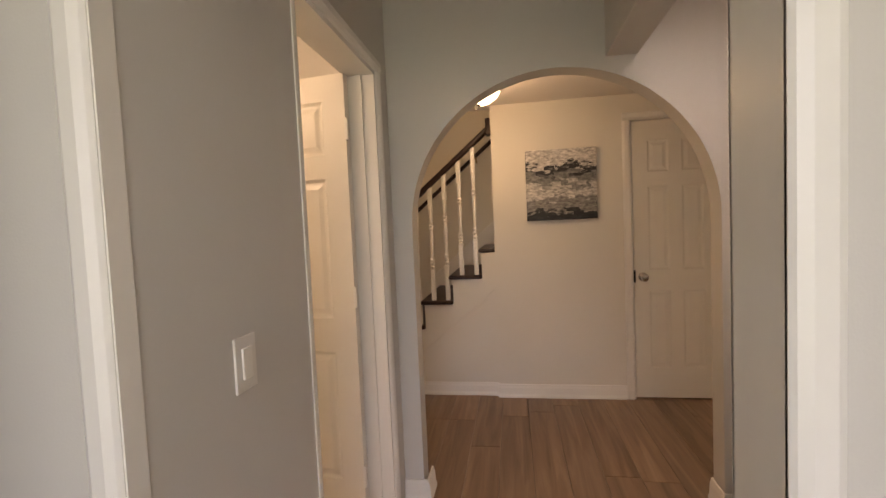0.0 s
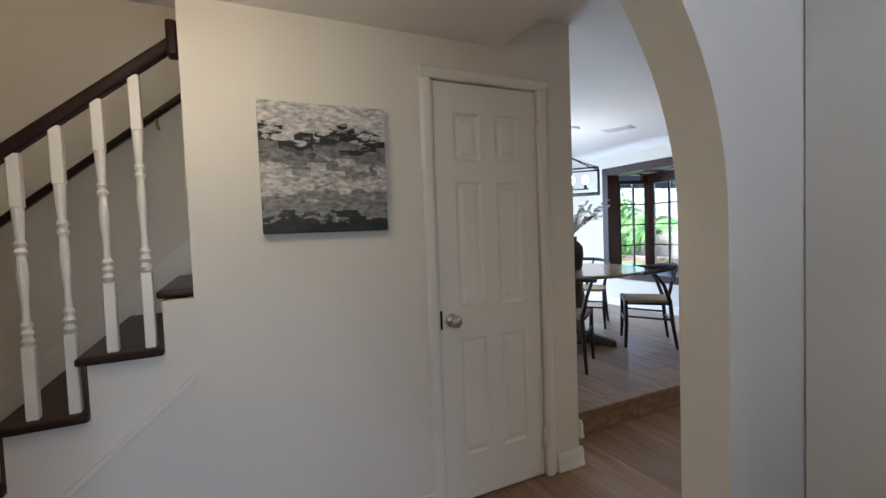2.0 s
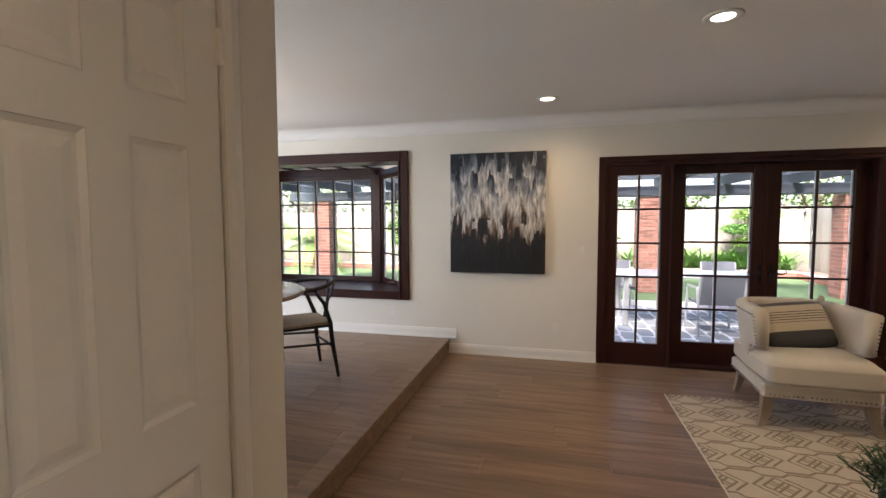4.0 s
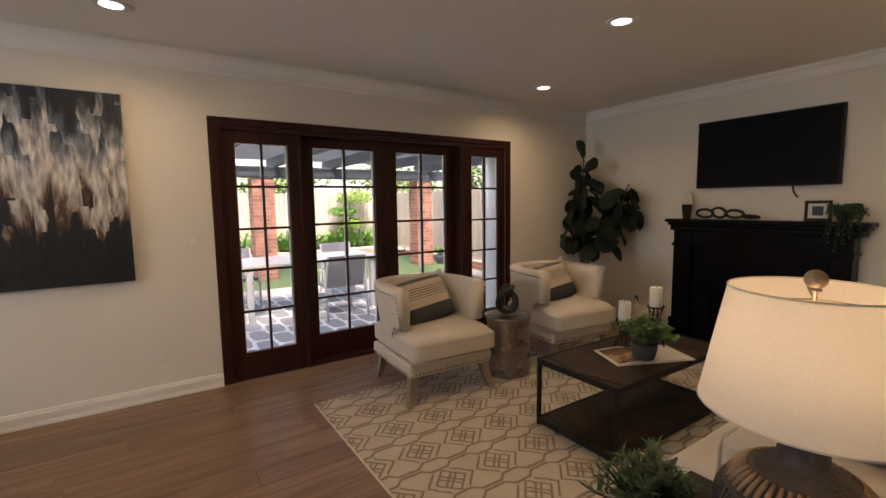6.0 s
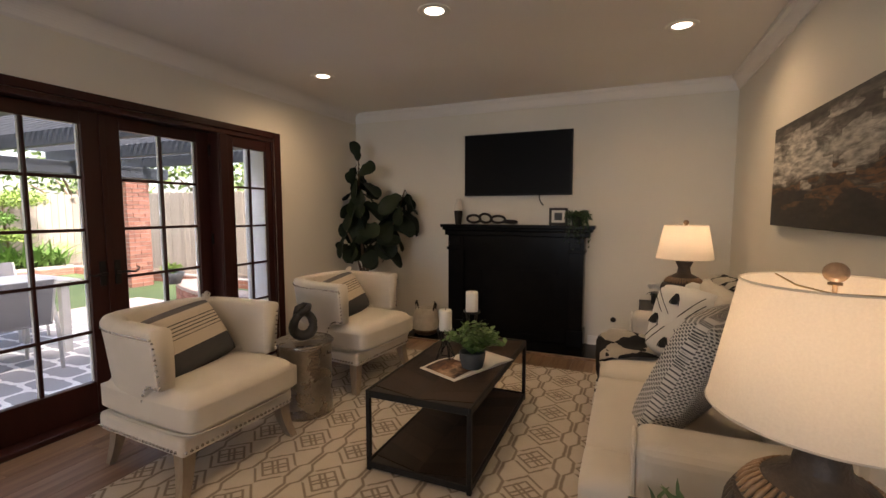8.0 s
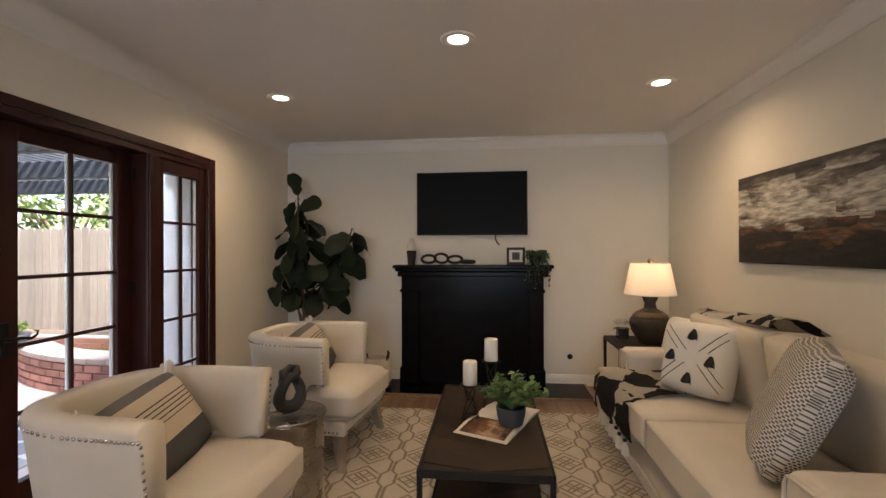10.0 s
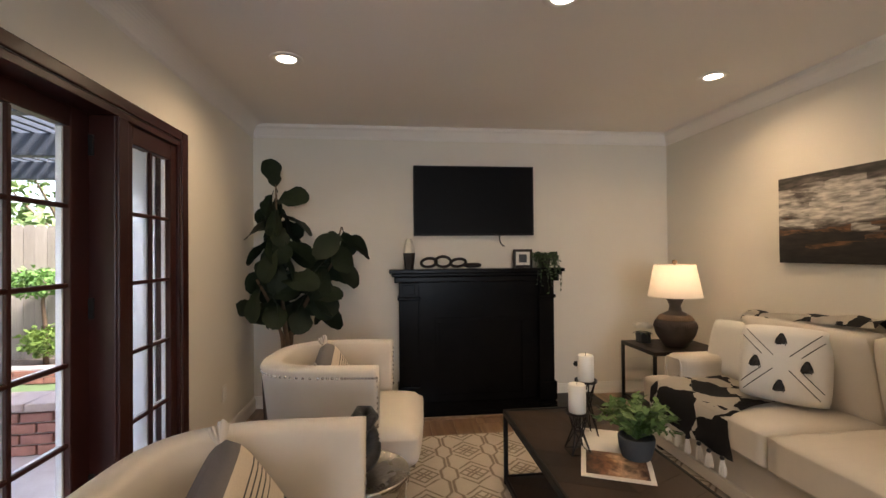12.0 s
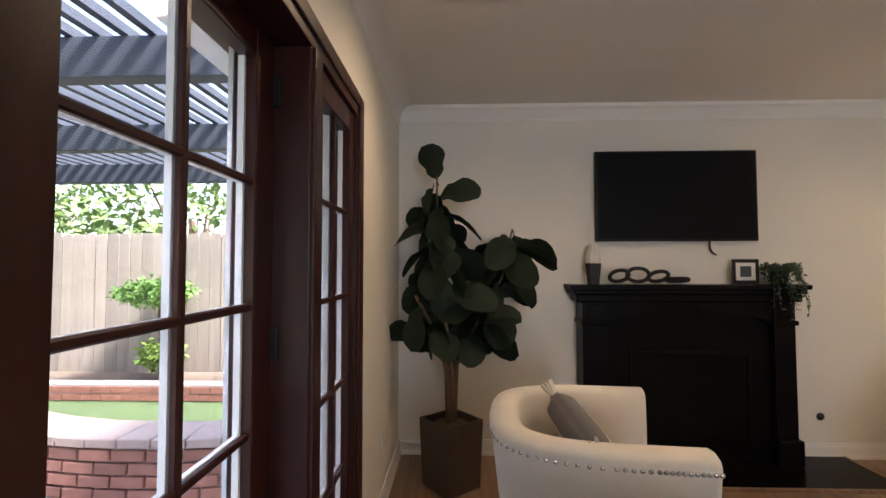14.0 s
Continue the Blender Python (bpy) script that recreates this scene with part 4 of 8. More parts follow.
# ---- living room: rug ----
def rug_mat():
    """Cream pile with a taupe trellis: two offset wave lattices and diamonds."""
    m, nt, p = nodes_of("trellis_rug")
    tc = nt.nodes.new("ShaderNodeTexCoord")
    sep = nt.nodes.new("ShaderNodeSeparateXYZ")
    nt.links.new(tc.outputs["Object"], sep.inputs[0])

    def math_node(op, a, b=None, c=None):
        n = nt.nodes.new("ShaderNodeMath")
        n.operation = op
        for k, v in enumerate((a, b, c)):
            if v is None:
                continue
            if isinstance(v, (int, float)):
                n.inputs[k].default_value = v
            else:
                nt.links.new(v, n.inputs[k])
        return n.outputs[0]

    x, y = sep.outputs[0], sep.outputs[1]
    P, Q = 0.29, 0.30

    def cell(v, period):
        return math_node("SUBTRACT", math_node("FRACT", math_node("DIVIDE", v, period)), 0.5)

    def mag_of(v):
        return math_node("ABSOLUTE", v)

    def away(v, r):
        return mag_of(math_node("SUBTRACT", v, r))

    # a slight waver of the woven lines
    wob = nt.nodes.new("ShaderNodeTexNoise")
    wob.inputs["Scale"].default_value = 26
    nt.links.new(tc.outputs["Object"], wob.inputs[0])
    shake = math_node("MULTIPLY", math_node("SUBTRACT", wob.outputs[0], 0.5), 0.012)
    u, v = cell(math_node("ADD", x, shake), P), cell(math_node("ADD", y, shake), Q)
    da, db = math_node("ADD", u, v), math_node("SUBTRACT", u, v)
    ways = []
    # knot of four overlapping diamonds in the middle of each repeat
    for sa, sb in ((0.115, 0.115), (-0.115, -0.115), (0.115, -0.115), (-0.115, 0.115)):
        ways.append(away(math_node("MAXIMUM", away(da, sa), away(db, sb)), 0.175))
    # long chain of hexagons and double stems between the knots
    au, dv = mag_of(u), math_node("SUBTRACT", 0.5, mag_of(v))
    bulge = nt.nodes.new("ShaderNodeMapRange")
    bulge.inputs[1].default_value, bulge.inputs[2].default_value, bulge.inputs[3].default_value, bulge.inputs[4].default_value = 0.16, 0.30, 0.155, 0.04
    nt.links.new(au, bulge.inputs[0])
    ways.append(mag_of(math_node("SUBTRACT", dv, bulge.outputs[0])))
    # slanting ties from the knots to the chain
    ways.append(math_node("MAXIMUM", away(math_node("ADD", au, mag_of(v)), 0.455), math_node("SUBTRACT", 0.20, au)))
    lines = ways[0]
    for w in ways[1:]:
        lines = math_node("MINIMUM", lines, w)
    line = nt.nodes.new("ShaderNodeMapRange")
    line.inputs[1].default_value, line.inputs[2].default_value = 0.016, 0.040
    nt.links.new(lines, line.inputs[0])
    n = nt.nodes.new("ShaderNodeTexNoise")
    n.inputs["Scale"].default_value, n.inputs["Detail"].default_value = 320, 3
    nt.links.new(tc.outputs["Object"], n.inputs[0])
    n2 = nt.nodes.new("ShaderNodeTexNoise")
    n2.inputs["Scale"].default_value, n2.inputs["Detail"].default_value = 5, 4
    nt.links.new(tc.outputs["Object"], n2.inputs[0])
    mix = nt.nodes.new("ShaderNodeMix")
    mix.data_type = "RGBA"
    mix.inputs[6].default_value, mix.inputs[7].default_value = (0.25, 0.205, 0.16, 1), (0.50, 0.44, 0.365, 1)
    nt.links.new(line.outputs[0], mix.inputs[0])
    hsv = nt.nodes.new("ShaderNodeHueSaturation")
    r = nt.nodes.new("ShaderNodeMapRange")
    r.inputs[3].default_value, r.inputs[4].default_value = 0.7, 1.3
    nt.links.new(math_node("MULTIPLY_ADD", n2.outputs[0], 0.5, math_node("MULTIPLY", n.outputs[0], 0.5)), r.inputs[0])
    nt.links.new(r.outputs[0], hsv.inputs["Value"])
    nt.links.new(mix.outputs[2], hsv.inputs["Color"])
    nt.links.new(hsv.outputs[0], p.inputs["Base Color"])
    p.inputs["Roughness"].default_value = 0.95
    p.inputs["Specular IOR Level"].default_value = 0.1
    b = nt.nodes.new("ShaderNodeBump")
    b.inputs["Strength"].default_value, b.inputs["Distance"].default_value = 0.6, 0.006
    nt.links.new(math_node("MULTIPLY_ADD", line.outputs[0], 0.8, math_node("MULTIPLY", n.outputs[0], 0.4)), b.inputs["Height"])
    nt.links.new(b.outputs[0], p.inputs["Normal"])
    return m


rug = thing("area_rug", "cream area rug with a taupe trellis pattern on the wood floor", "rug")
part("rug_field", boxes(((1.02, -3.15, 0.0005), (3.885, -0.73, 0.012)), bevel=0.004), rug_mat(), rug)
part("binding", boxes(((1.01, -3.16, 0.0002), (3.895, -0.72, 0.007)), bevel=0.003), CREAM, rug)

# ---- armchairs ----
WASHED = surf("washed_oak", (0.30, 0.235, 0.17), (0.22, 0.165, 0.115), scale=8, rough=0.5, bump=0.1, bscale=70, stretch=(4, 4, 1))


def chair_path(n=40):
    """Half U of the barrel back: from the front of one arm round to the other."""
    pts = []
    for k in range(n + 1):
        a = math.pi * (k / n)
        # superellipse for a squarish barrel
        c, s = math.cos(a), math.sin(a)
        x = -0.295 * math.copysign(abs(c) ** 0.55, c)
        y = -0.06 + 0.385 * abs(s) ** 0.7
        pts.append((x, y))
    arm = [-0.215 + 0.0155 * k for k in range(10)]
    return [(-0.295, y) for y in arm] + pts + [(0.295, y) for y in reversed(arm)]


def armchair(at, rz):
    t = thing("armchair", "cream upholstered barrel armchair with nailhead trim and pale splayed wood legs", "armchair", at, rz, group="pair of cream armchairs")
    path = chair_path()
    n = len(path)
    bm = bmesh.new()
    rings = []
    nails = []
    for k, (x, y) in enumerate(path):
        d = (Vector(path[min(k + 1, n - 1)]) - Vector(path[max(k - 1, 0)])).normalized()
        out = Vector((-d.y, d.x))
        if out.dot(Vector((x, y - 0.0)) - Vector((0, 0.02))) < 0:
            out = -out
        # a round notch cut out beneath the front of each arm
        front = max(0.0, min(1.0, (-y - 0.05) / 0.11))
        low = 0.25 + 0.235 * math.sqrt(1 - (1 - front) ** 2)
        top = 0.772

        def flare(z):
            return 0.018 + 0.056 * (z - 0.25) / 0.5

        h1, h2 = low + 0.012, low + 0.5 * (0.62 - low)
        prof = [(-0.030, low), (flare(low) - 0.006, low), (flare(h1), h1), (flare(h2), h2), (flare(0.66), 0.66), (flare(top), top - 0.022), (flare(top) - 0.010, top - 0.005), (0.03, top + 0.003), (-0.012, top - 0.002), (-0.028, top - 0.018), (-0.036, 0.66), (-0.036, h2), (-0.033, h1)]
        rings.append([bm.verts.new((x + out.x * u, y + out.y * u, z)) for u, z in prof])
        nails.append((Vector((x + out.x * 0.0725, y + out.y * 0.0725, top - 0.040)), Vector((x + out.x * (flare(low) + 0.001), y + out.y * (flare(low) + 0.001), low + 0.016)), front))
    m = len(rings[0])
    for lo, hi in zip(rings, rings[1:]):
        for j in range(m):
            bm.faces.new((lo[j], lo[(j + 1) % m], hi[(j + 1) % m], hi[j]))
    bm.faces.new(rings[0])
    bm.faces.new(rings[-1])
    bmesh.ops.recalc_face_normals(bm, faces=bm.faces)
    part("backrest", bm, CREAM, t, smooth=True)
    part("seat_frame", boxes(((-0.33, -0.345, 0.195), (0.33, 0.31, 0.29)), bevel=0.022, seg=4), CREAM, t)
    seat = cushion(0.665, 0.72, 0.215, 0.5, 14)
    s = part("seat_cushion", seat, CREAM, t, smooth=True)
    s.location = (0, -0.05, 0.378)
    part("piping", tube([(0.322 * math.copysign(abs(math.cos(a)) ** 0.3, math.cos(a)), 0.348 * math.copysign(abs(math.sin(a)) ** 0.3, math.sin(a)), -0.078) for a in [2 * math.pi * k / 64 for k in range(64)]], 0.005, 6, closed=True), CREAM, s, smooth=True)
    for sx in (-1, 1):
        leg = bmesh.new()
        for q in range(5):
            f = q / 4
            z = 0.22 * (1 - f)
            w = 0.034 - 0.013 * f
            cx, cy = sx * (0.285 + 0.045 * f * f), -0.295 - 0.035 * f * f
            vs = [leg.verts.new((cx + i * w, cy + j * w, z)) for i, j in ((-1, -1), (1, -1), (1, 1), (-1, 1))]
            if q:
                for e in range(4):
                    leg.faces.new((prev[e], prev[(e + 1) % 4], vs[(e + 1) % 4], vs[e]))
            else:
                leg.faces.new(vs)
            prev = vs
        leg.faces.new(list(reversed(prev)))
        bmesh.ops.recalc_face_normals(leg, faces=leg.faces)
        part("leg", leg, WASHED, t, "pale washed oak leg")
        back = bmesh.new()
        for q in range(5):
            f = q / 4
            z = 0.22 * (1 - f)
            w = 0.028 - 0.011 * f
            cx, cy = sx * (0.27 + 0.02 * f), 0.245 + 0.06 * f * f
            vs = [back.verts.new((cx + i * w, cy + j * w, z)) for i, j in ((-1, -1), (1, -1), (1, 1), (-1, 1))]
            if q:
                for e in range(4):
                    back.faces.new((prev[e], prev[(e + 1) % 4], vs[(e + 1) % 4], vs[e]))
            else:
                back.faces.new(vs)
            prev = vs
        back.faces.new(list(reversed(prev)))
        bmesh.ops.recalc_face_normals(back, faces=back.faces)
        part("leg", back, WASHED, t, "pale washed oak leg")
    # nailheads along the outer top edge, down the arm fronts and along the frame
    spots = []
    walk_len, last = 0.0, None
    for k in range(0, n - 1):
        a, b = nails[k][0], nails[k + 1][0]
        seglen = (b - a).length
        steps = max(1, round(seglen / 0.026))
        spots += [a.lerp(b, j / steps) for j in range(steps)]
    for sx in (-1, 1):
        for j in range(9):
            spots.append(Vector((sx * (0.295 + 0.062 - 0.0028 * j), -0.212, 0.715 - 0.026 * j)))
        for j in range(24):
            spots.append(Vector((sx * 0.331, -0.30 + 0.026 * j, 0.222)))
    for j in range(25):
        spots.append(Vector((-0.312 + 0.026 * j, -0.346, 0.222)))
    spots += [low for _, low, front in nails if 0.0 < front]
    nb = bmesh.new()
    for s_ in spots:
        mm = Matrix.Translation(s_)
        bmesh.ops.create_icosphere(nb, subdivisions=1, radius=0.0085, matrix=mm)
    tagged(part("nailhead_trim", nb, NICKEL, t, "row of nickel nailheads", smooth=True), kind="stuff")
    return t


armchair((1.86, -0.855, 0.012), -3)
armchair((3.165, -0.925, 0.012), -6)


def lumbar_mat():
    m, nt, p = nodes_of("striped_pillow")
    tc = nt.nodes.new("ShaderNodeTexCoord")
    sep = nt.nodes.new("ShaderNodeSeparateXYZ")
    nt.links.new(tc.outputs["Object"], sep.inputs[0])
    rng = nt.nodes.new("ShaderNodeMapRange")
    rng.inputs[1].default_value, rng.inputs[2].default_value = -0.17, 0.17
    nt.links.new(sep.outputs[1], rng.inputs[0])
    ramp = nt.nodes.new("ShaderNodeValToRGB")
    ramp.color_ramp.interpolation = "CONSTANT"
    cream, dark = (0.52, 0.45, 0.36, 1), (0.05, 0.05, 0.052, 1)
    e = ramp.color_ramp.elements
    e[0].position, e[0].color = 0.0, dark
    e[1].position, e[1].color = 0.33, cream
    for k in range(5):
        q = e.new(0.52 + 0.055 * k)
        q.color = dark
        q = e.new(0.535 + 0.055 * k)
        q.color = cream
    q = e.new(0.90)
    q.color = (0.12, 0.11, 0.11, 1)
    nt.links.new(rng.outputs[0], ramp.inputs[0])
    n = nt.nodes.new("ShaderNodeTexNoise")
    n.inputs["Scale"].default_value = 420
    nt.links.new(tc.outputs["Object"], n.inputs[0])
    hsv = nt.nodes.new("ShaderNodeHueSaturation")
    r = nt.nodes.new("ShaderNodeMapRange")
    r.inputs[3].default_value, r.inputs[4].default_value = 0.7, 1.3
    nt.links.new(n.outputs[0], r.inputs[0])
    nt.links.new(r.outputs[0], hsv.inputs["Value"])
    nt.links.new(ramp.outputs[0], hsv.inputs["Color"])
    nt.links.new(hsv.outputs[0], p.inputs["Base Color"])
    p.inputs["Roughness"].default_value = 0.95
    b = nt.nodes.new("ShaderNodeBump")
    b.inputs["Strength"].default_value, b.inputs["Distance"].default_value = 0.4, 0.004
    nt.links.new(n.outputs[0], b.inputs["Height"])
    nt.links.new(b.outputs[0], p.inputs["Normal"])
    return m


LUMBAR = lumbar_mat()


def fringe(n, length, r=0.0035, seed=1, spread=0.02):
    rnd = random.Random(seed)
    bm = bmesh.new()
    for k in range(n):
        a = rnd.random() * 6.283
        q = rnd.random() ** 0.5 * spread
        tube([(0.2 * q * math.cos(a), 0.2 * q * math.sin(a), 0), (q * 0.8 * math.cos(a), q * 0.8 * math.sin(a), -length * 0.5), (q * math.cos(a), q * math.sin(a), -length * (0.85 + 0.15 * rnd.random()))], r, 5, bm)
    return bm


def striped_pillow(m):
    t = thing("lumbar_pillow", "cream and charcoal striped lumbar pillow with corner tassels, on the armchair", "pillow", group="striped armchair pillows")
    t.matrix_basis = m
    part("cover", cushion(0.47, 0.35, 0.13, 0.75, 10), LUMBAR, t, smooth=True)
    for k, (x, y) in enumerate(((-0.215, 0.162), (0.215, 0.162), (-0.215, -0.162), (0.215, -0.162))):
        f = part("tassel", fringe(26, 0.06, 0.004, k, 0.026), CREAM, t, "cream yarn tassel")
        f.matrix_basis = pose(x, y, 0, 0, 0, 0) @ Vector((0, 0, -1)).rotation_difference(Vector((x, y, 0.02)).normalized()).to_matrix().to_4x4()


striped_pillow(pose(1.845, -0.815, 0.63, 58, -5, 8))
striped_pillow(pose(3.155, -0.885, 0.63, 58, -5, 4))

# ---- drum side table with a knot sculpture ----
HAMMER = surf("hammered_nickel", (0.42, 0.39, 0.35), (0.30, 0.28, 0.25), scale=9, rough=0.28, metal=1.0, bump=0.35, bscale=55)
drum = thing("drum_side_table", "hammered nickel drum side table between the armchairs", "side table", (2.47, -1.055, 0.012))
drum.scale = (1.04, 1.04, 0.915)
part("body", lathe([(0.0, 0.0), (0.165, 0.0), (0.168, 0.004), (0.166, 0.02), (0.163, 0.25), (0.166, 0.48), (0.172, 0.495)], 48), HAMMER, drum, smooth=True)
part("top", lathe([(0.0, 0.49), (0.172, 0.492), (0.177, 0.497), (0.177, 0.507), (0.172, 0.512), (0.166, 0.506), (0.0, 0.506)], 48), HAMMER, drum, smooth=True)
knot = thing("knot_sculpture", "black ring-shaped knot sculpture on the drum table", "sculpture", (2.455, -1.065, 0.478), -25)
knot.scale = (0.88, 0.88, 0.86)
kp = [(0.075 * math.cos(a), 0.012 * math.sin(2 * a), 0.105 + 0.085 * math.sin(a)) for a in [2 * math.pi * k / 40 for k in range(40)]]
kb = tube(kp, [0.027 + 0.012 * (0.5 - 0.5 * math.sin(2 * math.pi * k / 40)) for k in range(40)], 14, closed=True)
tube([(-0.05, 0.02, 0.165), (-0.02, -0.03, 0.20), (0.02, -0.035, 0.222), (0.045, 0.0, 0.235), (0.02, 0.03, 0.24), (-0.03, 0.025, 0.225), (-0.05, 0.0, 0.19)], 0.025, 12, kb)
bmesh.ops.translate(kb, verts=kb.verts, vec=(0, 0, 0.02))
part("ring", kb, surf("black_stone", (0.010, 0.010, 0.010), (0.02, 0.02, 0.02), scale=18, rough=0.5, bump=0.4, bscale=90), knot, smooth=True)

# ---- coffee table ----
PARQ = surf("dark_parquet", (0.024, 0.015, 0.010), (0.046, 0.030, 0.020), scale=4, rough=0.5, spec=0.25, bump=0.08, bscale=60, stretch=(1.5, 9, 9), vary=0.45)
CX0, CX1, CY0, CY1, CZ = 2.045, 3.19, -2.345, -1.79, 0.425
ct = thing("coffee_table", "black metal coffee table with dark parquet top and lower shelf", "coffee table")
for z0, z1, nm in ((CZ - 0.03, CZ - 0.006, "tabletop"), (0.03, 0.052, "lower_shelf")):
    part(nm, boxes(((CX0 + 0.012, CY0 + 0.012, z0), (CX1 - 0.012, CY1 - 0.012, z1))), BLACKW, ct)
    rim = boxes(((CX0, CY0, z0 - 0.004), (CX1, CY0 + 0.014, z1 + 0.007)), ((CX0, CY1 - 0.014, z0 - 0.004), (CX1, CY1, z1 + 0.007)), ((CX0, CY0 + 0.014, z0 - 0.004), (CX0 + 0.014, CY1 - 0.014, z1 + 0.007)), ((CX1 - 0.014, CY0 + 0.014, z0 - 0.004), (CX1, CY1 - 0.014, z1 + 0.007)), bevel=0.002, seg=1)
    part("rim", rim, BLACKM, ct)
for x in (CX0, CX1 - 0.022):
    for y in (CY0, CY1 - 0.022):
        part("leg", boxes(((x, y, 0.0125), (x + 0.022, y + 0.022, CZ - 0.03)), bevel=0.002, seg=1), BLACKM, ct)
# herringbone boards set in the top and shelf
for zz in (CZ - 0.0055, 0.0525):
    import_n = 8
    step = (CX1 - CX0 - 0.03) / import_n
    half = (CY1 - CY0 - 0.03) / 2
    for i in range(import_n):
        for j in range(2):
            x0, y0 = CX0 + 0.015 + i * step, CY0 + 0.015 + j * half
            skew = 0.06 * (1 if j else -1)
            pm = bmesh.new()
            co = [(max(CX0 + 0.015, min(CX1 - 0.015, x)), y) for x, y in ((x0 - skew, y0), (x0 + step - skew, y0), (x0 + step + skew, y0 + half), (x0 + skew, y0 + half))]
            extrude([(u + 0.0006 * (1 if q in (0, 3) else -1), v + 0.0006 * (1 if q < 2 else -1)) for q, (u, v) in enumerate(co)], 0.005, "xy", zz - 0.0005, pm)
            part("board", pm, PARQ, ct)

# on the coffee table: magazine, potted plant, candles
mag = thing("open_magazine", "open magazine with a brown photograph on the coffee table", "magazine", (2.59, -2.135, CZ + 0.002), 156)
mag.scale = (1.15, 0.98, 1.0)
PAPER = surf("paper", (0.70, 0.67, 0.61), (0.66, 0.63, 0.57), scale=10, rough=0.5)
PHOTO = canvas_mat("brown_photo", [(0.0, (0.03, 0.012, 0.006)), (0.4, (0.20, 0.09, 0.04)), (0.6, (0.55, 0.36, 0.22)), (1.0, (0.06, 0.02, 0.01))], axis=1, lo=-0.12, hi=0.12, streak=(8, 8, 8), amount=0.9)
for s, nm in ((-1, "left_page"), (1, "right_page")):
    pg = bmesh.new()
    cols = 8
    grid = []
    for i in range(cols + 1):
        f = i / cols
        z = 0.004 + 0.014 * math.sin(math.pi * min(1, f * 1.1)) * (1 - f * 0.4)
        grid.append([pg.verts.new((s * 0.215 * f, y, zz)) for y, zz in ((-0.14, 0.0), (0.14, 0.0), (0.14, z), (-0.14, z))])
    for lo, hi in zip(grid, grid[1:]):
        for q in range(4):
            pg.faces.new((lo[q], lo[(q + 1) % 4], hi[(q + 1) % 4], hi[q]))
    pg.faces.new(grid[0])
    pg.faces.new(grid[-1])
    bmesh.ops.recalc_face_normals(pg, faces=pg.faces)
    part("page", pg, PAPER, mag, smooth=False)
ph = bmesh.new()
prev = None
for i in range(7):
    f = 0.08 + 0.84 * i / 6
    z = 0.0062 + 0.014 * math.sin(math.pi * min(1, f * 1.1)) * (1 - f * 0.4)
    vs = [ph.verts.new((0.215 * f, y, z)) for y in (-0.12, 0.12)]
    if prev:
        ph.faces.new((prev[0], vs[0], vs[1], prev[1]))
    prev = vs
part("photo", ph, PHOTO, mag, "brown landscape photograph")

LEAF = surf("leaf_green", (0.050, 0.115, 0.028), (0.11, 0.19, 0.06), scale=14, rough=0.5, rvar=0.1)
LEAFD = surf("leaf_dark", (0.008, 0.017, 0.007), (0.015, 0.030, 0.012), scale=9, rough=0.4, bump=0.2, bscale=30)
SLATE = surf("slate_pot", (0.045, 0.052, 0.058), (0.07, 0.078, 0.082), scale=20, rough=0.7, bump=0.2)


def leaf_mesh(length, width, fold=0.15, droop=0.2, seg=5, notch=False):
    """One leaf in +x from the origin, folded along its rib and drooping."""
    bm = bmesh.new()
    rows = []
    for k in range(seg + 1):
        f = k / seg
        w = width / 2 * (math.sin(math.pi * min(1, f ** 0.75)) ** 0.8 if 0 < k < seg else (0.12 if k == 0 else 0.05))
        z = -droop * length * f * f
        rows.append([bm.verts.new((length * f, -w, z + fold * w)), bm.verts.new((length * f, 0, z)), bm.verts.new((length * f, w, z + fold * w))])
    for a, b in zip(rows, rows[1:]):
        bm.faces.new((a[0], b[0], b[1], a[1]))
        bm.faces.new((a[1], b[1], b[2], a[2]))
    return bm


def add_mesh(bm, src, m):
    vs = {}
    for v in src.verts:
        vs[v] = bm.verts.new(m @ v.co)
    for f in src.faces:
        bm.faces.new([vs[v] for v in f.verts])


def bushy(n, radius, height, leaf, seed, squash=1.0, stems=14):
    """Stems with leaves set along them, in a dome."""
    rnd = random.Random(seed)
    leaves, wood = bmesh.new(), bmesh.new()
    for s in range(stems):
        a, e = rnd.random() * 6.283, rnd.random() ** 0.6
        tip = Vector((radius * e * math.cos(a), radius * e * math.sin(a), height * (1 - 0.55 * e * e) * (0.75 + 0.25 * rnd.random())))
        mid = tip * 0.5 + Vector((0, 0, height * 0.15))
        tube([(0, 0, 0), mid, tip], 0.0022, 5, wood)
        for k in range(n // stems):
            f = 0.25 + 0.75 * (k + rnd.random()) / (n // stems)
            p = mid * (2 * f) if f < 0.5 else mid.lerp(tip, (f - 0.5) * 2)
            m = Matrix.Translation(p) @ Euler((rnd.uniform(-0.6, 0.6), rnd.uniform(-1.0, 0.5), rnd.random() * 6.283)).to_matrix().to_4x4() @ Matrix.Scale(rnd.uniform(0.7, 1.25), 4)
            add_mesh(leaves, leaf, m)
    return leaves, wood


